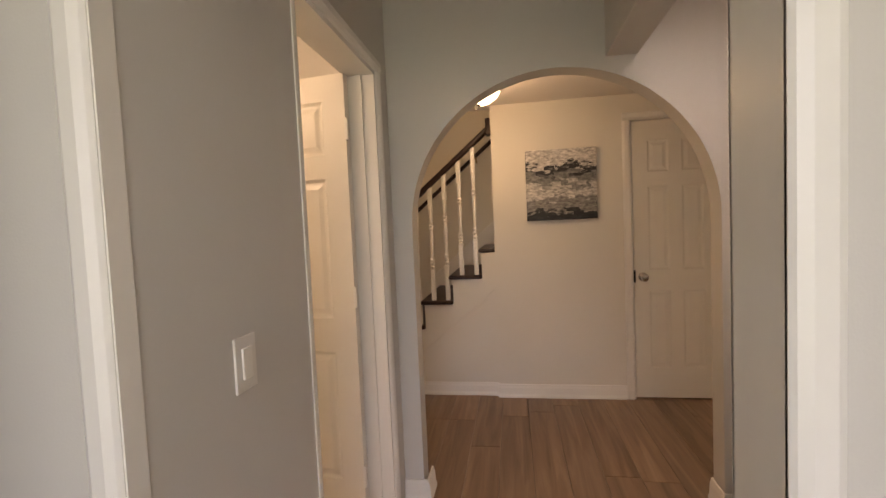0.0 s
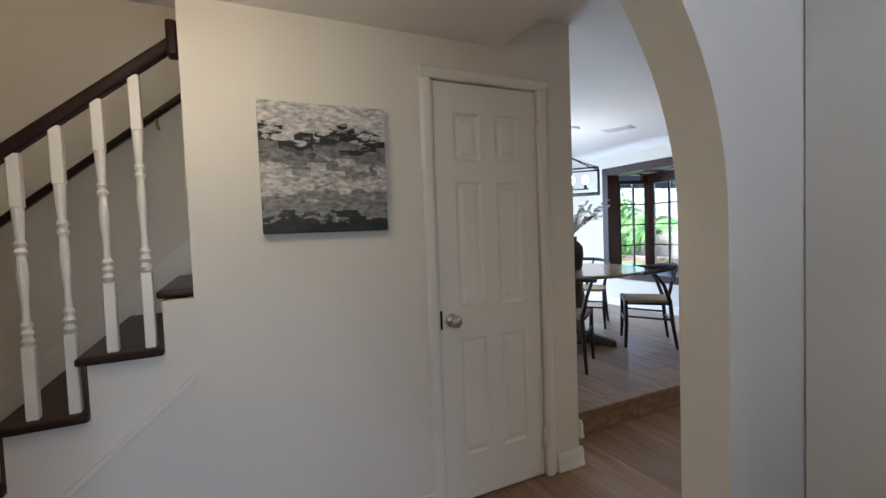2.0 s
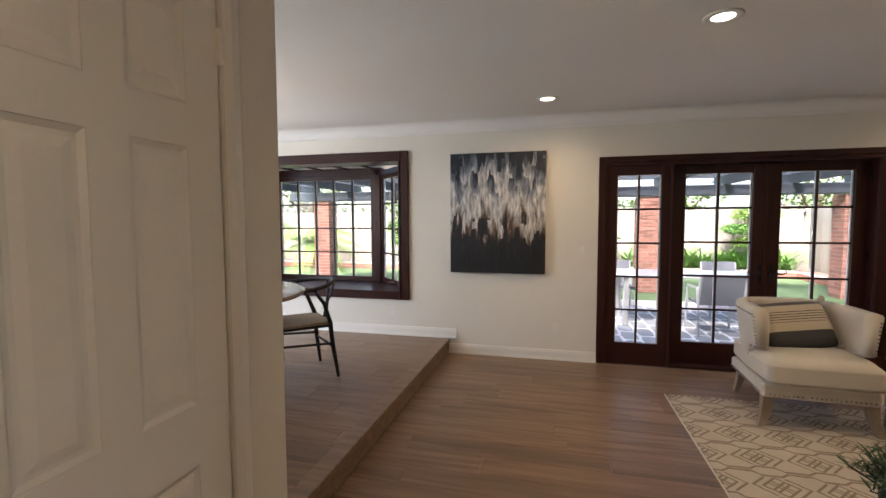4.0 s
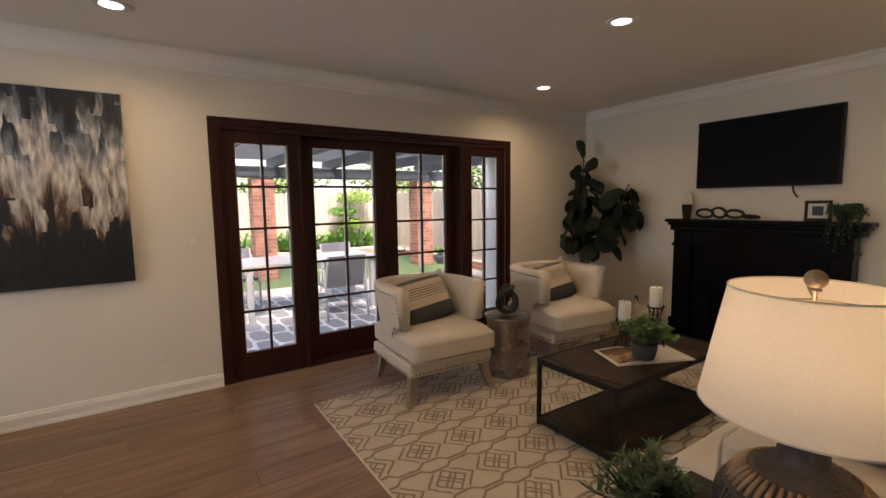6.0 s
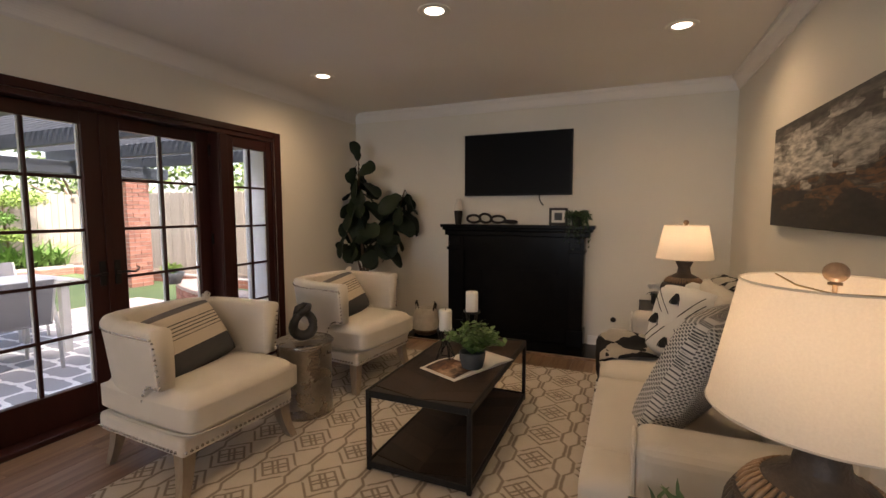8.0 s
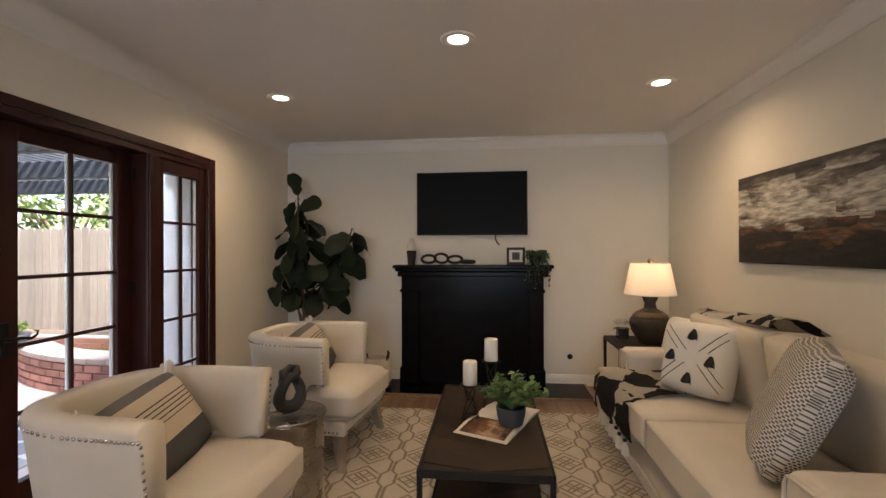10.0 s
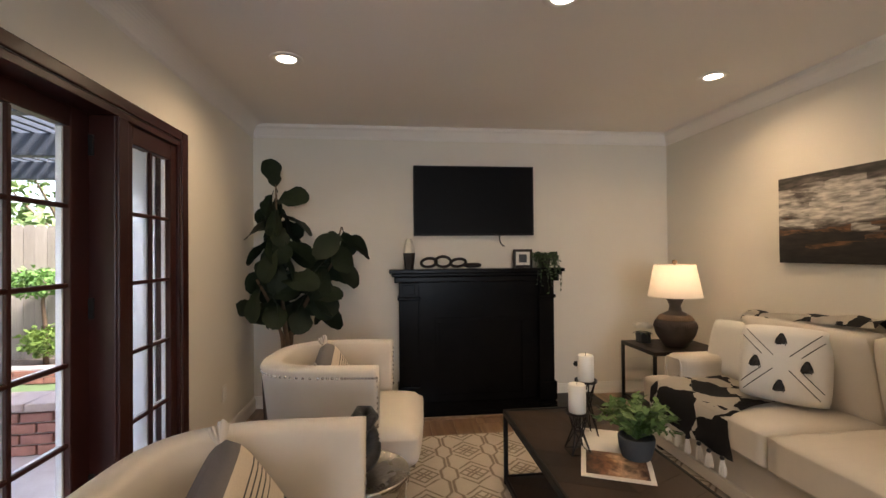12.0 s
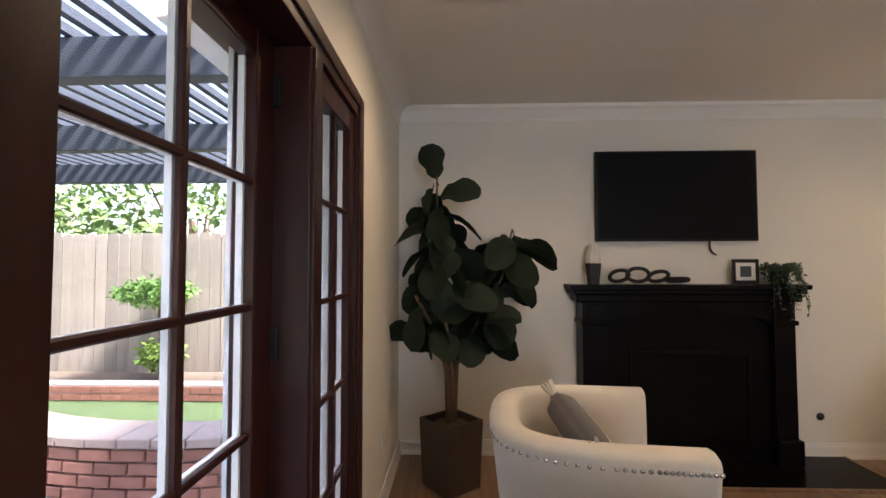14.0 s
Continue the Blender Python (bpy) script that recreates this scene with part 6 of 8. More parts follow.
pillow("grey dotted knit pillow leaning on the sofa arm", 0.50, dots_mat(), pose(2.06, -3.22, 0.735, -66, 0, -28), 0.17)


# ---- black and white throw: over the sofa back and across the seat ----
def throw_mat():
    m, nt, p = nodes_of("black_white_throw")
    tc = nt.nodes.new("ShaderNodeTexCoord")
    br = nt.nodes.new("ShaderNodeTexChecker")
    n = nt.nodes.new("ShaderNodeTexNoise")
    n.inputs["Scale"].default_value = 7
    nt.links.new(tc.outputs["Object"], n.inputs[0])
    mp = nt.nodes.new("ShaderNodeMix")
    mp.data_type = "VECTOR"
    mp.inputs[0].default_value = 0.16
    nt.links.new(tc.outputs["Object"], mp.inputs[4])
    nt.links.new(n.outputs[1], mp.inputs[5])
    sc = nt.nodes.new("ShaderNodeMapping")
    sc.inputs["Scale"].default_value = (1, 1.25, 1)
    sc.inputs["Rotation"].default_value = (0.35, 0.3, 0.75)
    nt.links.new(mp.outputs[1], sc.inputs[0])
    br.inputs["Scale"].default_value = 5.6
    br.inputs["Color1"].default_value, br.inputs["Color2"].default_value = (0.62, 0.57, 0.50, 1), (0.016, 0.015, 0.015, 1)
    nt.links.new(sc.outputs[0], br.inputs[0])
    nt.links.new(br.outputs[0], p.inputs["Base Color"])
    p.inputs["Roughness"].default_value = 0.95
    n2 = nt.nodes.new("ShaderNodeTexNoise")
    n2.inputs["Scale"].default_value = 260
    nt.links.new(tc.outputs["Object"], n2.inputs[0])
    b = nt.nodes.new("ShaderNodeBump")
    b.inputs["Strength"].default_value, b.inputs["Distance"].default_value = 0.5, 0.004
    nt.links.new(n2.outputs[0], b.inputs["Height"])
    nt.links.new(b.outputs[0], p.inputs["Normal"])
    return m


THROW = throw_mat()


def cloth_strip(line, width_way, w0, w1, seed, ripple=0.012, n=14):
    """A cloth along a centre line, wide across width_way, with ripples; solid and thin."""
    bm = bmesh.new()
    rnd = random.Random(seed)
    ph = [rnd.random() * 6.28 for _ in range(4)]
    top = []
    m = len(line)
    for i, p in enumerate(line):
        f = i / (m - 1)
        w = w0 + (w1 - w0) * f
        row = []
        for j in range(n + 1):
            g = j / n - 0.5
            r = ripple * (math.sin(9 * g + ph[0] + 5 * f) + 0.6 * math.sin(17 * g + ph[1] + 9 * f))
            row.append(bm.verts.new(Vector(p) + Vector(width_way) * (w * g) + Vector((0.3 * r, 0.6 * r, abs(r)))))
        top.append(row)
    faces = []
    for a, b in zip(top, top[1:]):
        for j in range(n):
            faces.append(bm.faces.new((a[j], a[j + 1], b[j + 1], b[j])))
    bmesh.ops.solidify(bm, geom=faces, thickness=0.008)
    bmesh.ops.recalc_face_normals(bm, faces=bm.faces)
    return bm


th = thing("throw_blanket", "black and cream patterned throw with tassels draped over the sofa", "blanket")
th.matrix_basis = SOFA_AT
part("cloth", cloth_strip([(3.28, -3.30, 0.492), (3.25, -3.15, 0.488), (3.22, -3.0, 0.486), (3.19, -2.85, 0.484), (3.17, -2.74, 0.474), (3.16, -2.705, 0.44), (3.155, -2.70, 0.36), (3.15, -2.705, 0.25)], (1, 0.1, 0), 0.50, 0.60, 3), THROW, th, smooth=True)
part("cloth", cloth_strip([(3.05, -3.275, 0.885), (3.06, -3.30, 0.91), (3.08, -3.36, 0.925), (3.1, -3.45, 0.90), (3.1, -3.545, 0.83)], (1, 0.05, -0.08), 0.75, 0.8, 6, 0.010), THROW, th, smooth=True)
for k in range(7):
    f = part("tassel", fringe(36, 0.085, 0.0032, 30 + k, 0.02), WHITEC, th, "cream yarn tassel")
    f.location = (2.90 + 0.083 * k, -2.712 + 0.006 * (k % 2), 0.255)
    part("knot", lathe([(0.0, -0.012), (0.009, -0.008), (0.012, 0.0), (0.009, 0.008), (0.0, 0.012)], 10), BLACKY, f, smooth=True)


# ---- end tables ----
def end_table(x0, x1, y0, y1, h, label):
    t = thing("end_table", label, "end table", group="black end tables")
    part("tabletop", boxes(((x0, y0, h - 0.028), (x1, y1, h)), bevel=0.003), BLACKW, t)
    part("lower_shelf", boxes(((x0 + 0.02, y0 + 0.02, 0.12), (x1 - 0.02, y1 - 0.02, 0.135)), bevel=0.002), BLACKW, t)
    for x in (x0, x1 - 0.022):
        for y in (y0, y1 - 0.022):
            part("leg", boxes(((x, y, 0.0), (x + 0.022, y + 0.022, h - 0.028)), bevel=0.002, seg=1), BLACKM, t)
    for z in (0.105,):
        for ya, yb in ((y0, y0 + 0.018), (y1 - 0.018, y1)):
            part("stretcher", boxes(((x0 + 0.022, ya, z), (x1 - 0.022, yb, z + 0.015))), BLACKM, t)
    return t


end_table(3.775, 4.247, -3.635, -3.064, 0.57, "black metal and wood end table beside the sofa")
end_table(1.0, 1.475, -3.56, -2.99, 0.545, "black end table beside the sofa arm")
# flowers in a dark glass cube
fb = thing("flower_vase", "white roses in a dark glass cube on the end table", "flowers", (4.13, -3.19, 0.571))
part("cube", boxes(((-0.042, -0.042, 0.0), (0.042, 0.042, 0.085)), bevel=0.005), surf("smoked_glass", (0.03, 0.032, 0.03), (0.05, 0.05, 0.048), scale=12, rough=0.08), fb, "dark glass cube")
pm = bmesh.new()
rnd = random.Random(5)
petal = leaf_mesh(0.036, 0.04, 0.5, -0.5, 3)
for k in range(9):
    a = k * 2.4
    c = Vector((0.045 * math.sqrt(k / 9) * 1.4 * math.cos(a), 0.045 * math.sqrt(k / 9) * 1.4 * math.sin(a), 0.12 - 0.014 * (k / 9)))
    for j in range(14):
        b = j * 2.4
        add_mesh(pm, petal, Matrix.Translation(c) @ Euler((0, -1.35 + 0.085 * j, b)).to_matrix().to_4x4() @ Matrix.Scale(0.85 + 0.05 * j, 4))
part("bloom", pm, WHITEC, fb, "white rose blooms")
gm = bmesh.new()
for k in range(12):
    a = k * 0.6
    add_mesh(gm, leaf_mesh(0.05, 0.025, 0.2, 0.6, 3), Matrix.Translation((0.03 * math.cos(a), 0.03 * math.sin(a), 0.085)) @ Euler((0, -0.2, a)).to_matrix().to_4x4())
part("greenery", gm, LEAFD, fb)
# needle plant on the near end table
np_ = thing("rosemary_plant", "spiky green plant in a dark pot on the end table", "plant", (1.10, -3.075, 0.546))
part("pot", lathe([(0.0, 0.0), (0.05, 0.0), (0.06, 0.06), (0.062, 0.075), (0.054, 0.075), (0.0, 0.06)], 24), BLACKM, np_, smooth=True)
lv, wd = bmesh.new(), bmesh.new()
rnd = random.Random(17)
needle = leaf_mesh(0.042, 0.008, 0.3, 0.2, 3)
for s in range(46):
    a, e = rnd.random() * 6.283, rnd.random() ** 0.7
    tip = Vector((0.13 * e * math.cos(a), 0.13 * e * math.sin(a), 0.07 + 0.15 * (1 - 0.6 * e * e) * rnd.uniform(0.7, 1.1)))
    tube([(0, 0, 0.05), tip * 0.55 + Vector((0, 0, 0.03)), tip], 0.002, 5, wd)
    for k in range(20):
        f = 0.2 + 0.8 * k / 19
        p = Vector((0, 0, 0.05)).lerp(tip, f) + Vector((0, 0, 0.02 * math.sin(3.14 * f)))
        add_mesh(lv, needle, Matrix.Translation(p) @ Euler((rnd.uniform(-0.5, 0.5), rnd.uniform(-1.1, -0.2), rnd.random() * 6.283)).to_matrix().to_4x4())
part("foliage", lv, surf("rosemary_green", (0.03, 0.065, 0.022), (0.075, 0.12, 0.045), scale=12, rough=0.5), np_)
part("stalk", wd, LEAFD, np_)

# ---- basket on the hearth ----
WICK = surf("white_wicker", (0.60, 0.55, 0.48), (0.50, 0.45, 0.38), scale=20, rough=0.8, bump=0.6, bscale=120)
bk = thing("woven_basket", "white and tan woven basket with dark handles on the hearth", "basket", (4.42, -1.01, 0.019))
part("body", lathe([(0.0, 0.0), (0.11, 0.0), (0.135, 0.06), (0.14, 0.12), (0.125, 0.2), (0.10, 0.27), (0.095, 0.27), (0.118, 0.2), (0.0, 0.02)], 32), WICK, bk, smooth=True)
part("base_band", lathe([(0.111, 0.001), (0.1365, 0.05), (0.138, 0.055), (0.134, 0.055), (0.111, 0.006)], 32), surf("tan_wicker", (0.20, 0.13, 0.08), (0.14, 0.09, 0.05), scale=20, rough=0.8, bump=0.5), bk, smooth=True)
for s in (-1, 1):
    part("handle", tube([(0.03, s * 0.098, 0.25), (0.02, s * 0.11, 0.31), (0, s * 0.105, 0.335), (-0.02, s * 0.11, 0.31), (-0.03, s * 0.098, 0.25)], 0.009, 8), BLACKW, bk, smooth=True)

# ---- paintings ----
def painting(name, label, a, b, mat, at=(0, 0, 0)):
    t = thing(name, label, "painting", at)
    part("canvas", boxes((a, b), bevel=0.003, seg=1), mat, t)
    return t


A1 = canvas_mat("abstract_dark", [(0.0, (0.006, 0.007, 0.009)), (0.34, (0.010, 0.010, 0.013)), (0.40, (0.11, 0.06, 0.035)), (0.44, (0.30, 0.27, 0.24)), (0.54, (0.52, 0.49, 0.46)), (0.70, (0.46, 0.45, 0.44)), (0.80, (0.16, 0.18, 0.21)), (0.90, (0.022, 0.027, 0.038)), (1.0, (0.012, 0.015, 0.022))], axis=2, lo=0.866, hi=2.083, streak=(11, 11, 2.6), amount=0.62, dist=0.5, patch=0.30)
painting("painting", "tall abstract canvas in black, grey and cream", (-0.908, -0.04, 0.866), (0.056, -0.002, 2.083), A1)
A2 = canvas_mat("abstract_brown", [(0.0, (0.010, 0.008, 0.007)), (0.30, (0.022, 0.016, 0.012)), (0.36, (0.16, 0.075, 0.03)), (0.40, (0.05, 0.04, 0.035)), (0.46, (0.17, 0.15, 0.125)), (0.52, (0.44, 0.41, 0.36)), (0.70, (0.50, 0.47, 0.42)), (0.78, (0.30, 0.28, 0.25)), (0.86, (0.10, 0.085, 0.075)), (1.0, (0.05, 0.045, 0.04))], axis=2, lo=1.226, hi=1.778, streak=(2.6, 2.6, 11), amount=0.75, dist=0.8, patch=0.22)
painting("painting", "wide abstract canvas in brown, black and cream", (1.98, -3.773, 1.226), (3.421, -3.738, 1.778), A2)
A3 = canvas_mat("abstract_grey", [(0.0, (0.012, 0.012, 0.013)), (0.13, (0.03, 0.03, 0.03)), (0.15, (0.26, 0.25, 0.22)), (0.30, (0.20, 0.19, 0.18)), (0.36, (0.55, 0.52, 0.48)), (0.46, (0.45, 0.43, 0.40)), (0.52, (0.20, 0.20, 0.19)), (0.66, (0.15, 0.15, 0.145)), (0.70, (0.012, 0.012, 0.014)), (0.76, (0.014, 0.014, 0.016)), (0.78, (0.50, 0.48, 0.45)), (1.0, (0.56, 0.53, 0.50))], axis=2, lo=1.357, hi=1.877, streak=(9, 9, 20), amount=0.30, dist=0.6, patch=0.16, grain=(0.5, 1.5))
painting("painting", "square abstract canvas in black, grey and white on the closet wall", (CLOSET_X + 0.001, -4.768, 1.357), (CLOSET_X + 0.036, -4.26, 1.877), A3, HALL)


# ---- switches, outlets, vents ----
def plate(name, label, cat, at, normal, w=0.072, h=0.115, slots="switch"):
    t = thing(name, label, cat, at)
    rz = math.degrees(math.atan2(normal[1], normal[0])) + 90
    t.rotation_euler = (0, 0, radians(rz))
    part("plate", boxes(((-w / 2, -0.006, -h / 2), (w / 2, 0.0, h / 2)), bevel=0.002), WHITEPL, t)
    n = max(1, round(w / 0.08))
    for k in range(n):
        x = (k - (n - 1) / 2) * 0.046
        if slots == "switch":
            part("rocker", boxes(((x - 0.016, -0.0105, -0.033), (x + 0.016, -0.005, 0.033)), bevel=0.002), TRIM, t)
        else:
            for z in (-0.024, 0.024):
                part("socket", boxes(((x - 0.016, -0.0085, z - 0.014), (x + 0.016, -0.005, z + 0.014)), bevel=0.003), TRIM, t)
                part("slot", boxes(((x - 0.008, -0.0089, z - 0.004), (x - 0.006, -0.0084, z + 0.005)), ((x + 0.006, -0.0089, z - 0.004), (x + 0.008, -0.0084, z + 0.005))), BLACKM, t)
    return t


plate("light_switch", "white wall light switch plate", "light switch", (0.41, 0, 1.12), (0, -1))
plate("outlet", "white wall outlet plate", "outlet", (0.155, 0, 0.31), (0, -1), slots="outlet")
plate("outlet", "white wall outlet plate", "outlet", (-1.575, 0, 0.415), (0, -1), slots="outlet")
plate("outlet", "white wall outlet plate", "outlet", (4.0, 0, 0.34), (0, -1), slots="outlet")
plate("light_switch", "white light switch on the corridor wall", "light switch", Vector((1.905, -5.45, 1.077)) + HALL, (0, 1))
gv = thing("gas_valve", "round black gas valve plate on the wall", "valve", (EAST, -2.855, 0.275))
g = part("escutcheon", lathe([(0.0, 0.0), (0.026, 0.0), (0.025, 0.005), (0.012, 0.008), (0.011, 0.014), (0.0, 0.014)], 24), BLACKM, gv, smooth=True)
g.rotation_euler = (0, radians(-90), 0)
wv = thing("wall_vent", "white louvred wall vent behind the end table", "vent", (EAST, -3.46, 0.25))
part("frame", boxes(((-0.008, -0.14, -0.06), (0.0, 0.14, -0.048)), ((-0.008, -0.14, 0.048), (0.0, 0.14, 0.06)), ((-0.008, -0.14, -0.048), (0.0, -0.128, 0.048)), ((-0.008, 0.128, -0.048), (0.0, 0.14, 0.048))), WHITEPL, wv)
for k in range(7):
    part("slat", boxes(((-0.006, -0.128, -0.044 + 0.0135 * k), (-0.002, 0.128, -0.036 + 0.0135 * k))), WHITEPL, wv)
cv = thing("ceiling_vent", "dark slatted ceiling air vent", "vent", (-2.53, -0.95, CEIL_Z), 20)
part("frame", boxes(((-0.16, -0.085, -0.008), (0.16, -0.07, 0.0)), ((-0.16, 0.07, -0.008), (0.16, 0.085, 0.0)), ((-0.16, -0.07, -0.008), (-0.145, 0.07, 0.0)), ((0.145, -0.07, -0.008), (0.16, 0.07, 0.0))), CEIL, cv)
part("backing", boxes(((-0.145, -0.07, -0.002), (0.145, 0.07, -0.001))), BLACKM, cv)
for k in range(8):
    part("slat", boxes(((-0.145, -0.066 + 0.0175 * k, -0.007), (0.145, -0.058 + 0.0175 * k, -0.003))), CEIL, cv)


# ---- dining: pedestal table ----
TX, TY = -2.215, -1.97
WOODT = surf("table_oak", (0.30, 0.215, 0.14), (0.22, 0.15, 0.095), scale=4, rough=0.22, bump=0.05, bscale=60, stretch=(1, 7, 7), coat=0.3)
DARKOAK = surf("pedestal_oak", (0.085, 0.055, 0.035), (0.06, 0.038, 0.025), scale=6, rough=0.45, bump=0.1)
dt = thing("dining_table", "round wood pedestal dining table on the raised floor", "dining table", (TX, TY, STEP_Z))
part("tabletop", lathe([(0.0, 0.715), (0.63, 0.715), (0.66, 0.722), (0.67, 0.738), (0.665, 0.75), (0.0, 0.752)], 64), WOODT, dt, smooth=False)
part("pedestal", lathe([(0.0, 0.06), (0.13, 0.06), (0.14, 0.10), (0.10, 0.16), (0.085, 0.26), (0.10, 0.38), (0.125, 0.46), (0.10, 0.58), (0.11, 0.66), (0.20, 0.70), (0.22, 0.714), (0.0, 0.714)], 32), DARKOAK, dt, smooth=True)
for k in range(4):
    a = math.pi / 4 + k * math.pi / 2
    f = extrude([(0.05, 0.02), (0.36, 0.0), (0.40, 0.0), (0.40, 0.045), (0.30, 0.075), (0.10, 0.14), (0.05, 0.14)], 0.09, "xz", -0.045)
    o = part("foot", soften(f, 0.008, 2), DARKOAK, dt)
    o.rotation_euler = (0, 0, a)

# vase with blossom branches
dv = thing("vase_with_branches", "tall black vase with white blossom branches on the dining table", "vase", (TX + 0.02, TY - 0.02, STEP_Z + 0.752))
part("vase", lathe([(0.0, 0.0), (0.085, 0.0), (0.10, 0.02), (0.115, 0.14), (0.11, 0.22), (0.075, 0.265), (0.055, 0.275), (0.055, 0.31), (0.062, 0.32), (0.05, 0.32), (0.045, 0.28), (0.0, 0.20)], 32), BLACKW, dv, smooth=True)
rnd = random.Random(12)
br, bl = bmesh.new(), bmesh.new()
pet = leaf_mesh(0.03, 0.026, 0.3, -0.3, 3)
for k in range(9):
    a = rnd.uniform(-0.5, 1.4) + (3.1 if k % 4 == 0 else 0)
    reach = rnd.uniform(0.2, 0.46)
    pts = [(0, 0, 0.22), (0.1 * reach * math.cos(a), 0.1 * reach * math.sin(a), 0.36), (0.5 * reach * math.cos(a), 0.5 * reach * math.sin(a), 0.44 + 0.1 * rnd.random()), (reach * math.cos(a), reach * math.sin(a), 0.46 + 0.16 * rnd.random())]
    tube(pts, [0.004, 0.0035, 0.003, 0.0015], 6, br)
    for j in range(13):
        f = 0.35 + 0.65 * j / 12
        s = f * 3
        i = min(2, int(s))
        p = Vector(pts[i]).lerp(Vector(pts[i + 1]), s - i) + Vector((rnd.uniform(-0.02, 0.02), rnd.uniform(-0.02, 0.02), rnd.uniform(0, 0.03)))
        for q in range(5):
            add_mesh(bl, pet, Matrix.Translation(p) @ Euler((rnd.uniform(-0.5, 0.5), -0.5, q * 1.257 + j)).to_matrix().to_4x4())
part("branches", br, DARKOAK, dv)
part("blossoms", bl, WHITEC, dv, "white silk blossoms")

# wishbone chairs
RUSH = surf("paper_cord", (0.36, 0.27, 0.17), (0.28, 0.20, 0.12), scale=10, rough=0.85, bump=0.7, bscale=140, stretch=(1, 8, 1))


def wishbone(at, rz):
    """Black chair with a bent top rail, Y splat and woven seat; it faces -y."""
    t = thing("dining_chair", "black wishbone dining chair with a woven cord seat", "chair", at, rz, group="chairs round the dining table")
    for sx in (-1, 1):
        part("front_leg", tube([(sx * 0.235, -0.21, 0.0), (sx * 0.225, -0.20, 0.22), (sx * 0.225, -0.20, 0.45)], [0.013, 0.019, 0.017], 10), BLACKW, t, smooth=True)
        part("back_leg", tube([(sx * 0.235, 0.235, 0.0), (sx * 0.215, 0.20, 0.25), (sx * 0.20, 0.185, 0.44), (sx * 0.235, 0.13, 0.60), (sx * 0.265, 0.04, 0.715)], [0.012, 0.018, 0.019, 0.015, 0.012], 10), BLACKW, t, smooth=True)
        part("side_stretcher", tube([(sx * 0.228, -0.20, 0.30), (sx * 0.213, 0.20, 0.27)], 0.010, 8), BLACKW, t, smooth=True)
        part("side_rail", tube([(sx * 0.225, -0.20, 0.425), (sx * 0.20, 0.19, 0.415)], 0.013, 8), BLACKW, t, smooth=True)
    part("front_stretcher", tube([(-0.228, -0.205, 0.24), (0.228, -0.205, 0.24)], 0.010, 8), BLACKW, t, smooth=True)
    part("back_stretcher", tube([(-0.213, 0.205, 0.24), (0.213, 0.205, 0.24)], 0.010, 8), BLACKW, t, smooth=True)
    arc = []
    for k in range(25):
        a = math.pi * k / 24
        arc.append((0.285 * math.cos(a), -0.03 + 0.30 * math.sin(a) ** 0.9, 0.715 + 0.045 * math.sin(a)))
    part("top_rail", tube([(0.28, -0.10, 0.71)] + arc + [(-0.28, -0.10, 0.71)], [0.010] + [0.015 + 0.004 * math.sin(math.pi * k / 24) for k in range(25)] + [0.010], 10), BLACKW, t, smooth=True)
    for sx in (-1, 1):
        part("splat", tube([(0.0, 0.20, 0.425), (0.0, 0.225, 0.54), (sx * 0.03, 0.245, 0.62), (sx * 0.085, 0.262, 0.75)], [0.014, 0.016, 0.012, 0.010], 8), BLACKW, t, smooth=True)
    seat = bmesh.new()
    corners = [(-0.235, -0.215), (0.235, -0.215), (0.205, 0.20), (-0.205, 0.20)]
    cx = (0.0, -0.01)
    for k in range(4):
        a, b = corners[k], corners[(k + 1) % 4]
        lo = [seat.verts.new((*a, 0.425)), seat.verts.new((*b, 0.425)), seat.verts.new((*cx, 0.425))]
        hi = [seat.verts.new((*a, 0.45)), seat.verts.new((*b, 0.45)), seat.verts.new((*cx, 0.435))]
        seat.faces.new(hi)
        seat.faces.new(list(reversed(lo)))
        seat.faces.new((lo[0], lo[1], hi[1], hi[0]))
    bmesh.ops.remove_doubles(seat, verts=seat.verts, dist=1e-4)
    bmesh.ops.recalc_face_normals(seat, faces=seat.faces)
    part("seat", seat, RUSH, t, "tan woven cord seat")
    return t


wishbone((-1.86, -1.36, STEP_Z), -43)
wishbone((-1.775, -2.50, STEP_Z), 219)
wishbone((-2.80, -1.255, STEP_Z), 40)
wishbone((-2.885, -2.635, STEP_Z), 135)

# lantern pendant
PX, PY = -2.76, -1.55
pl = thing("lantern_pendant", "black rectangular lantern pendant with glowing bulbs", "pendant lamp", (PX, PY, 0.0), 43)
part("canopy", lathe([(0.0, CEIL_Z - 0.03), (0.04, CEIL_Z - 0.028), (0.06, CEIL_Z - 0.012), (0.062, CEIL_Z), (0.0, CEIL_Z)], 24), BLACKM, pl, smooth=True)
part("medallion", lathe([(0.0, CEIL_Z - 0.012), (0.15, CEIL_Z - 0.012), (0.17, CEIL_Z - 0.006), (0.175, CEIL_Z - 0.0005), (0.0, CEIL_Z - 0.0005)], 40), CEIL, pl, "white ceiling medallion", smooth=True)
part("stem", tube([(0, 0, CEIL_Z - 0.03), (0, 0, 2.20)], 0.008, 8), BLACKM, pl)
part("hub", lathe([(0.0, 2.14), (0.02, 2.14), (0.026, 2.17), (0.02, 2.22), (0.0, 2.23)], 16), BLACKM, pl, smooth=True)
fr = bmesh.new()
LX, LY, Z0L, Z1L = 0.36, 0.15, 1.68, 1.955
for z in (Z0L, Z1L):
    for a, b in (((-LX, -LY), (LX, -LY)), ((LX, -LY), (LX, LY)), ((LX, LY), (-LX, LY)), ((-LX, LY), (-LX, -LY))):
        tube([(*a, z), (*b, z)], 0.009, 6, fr)
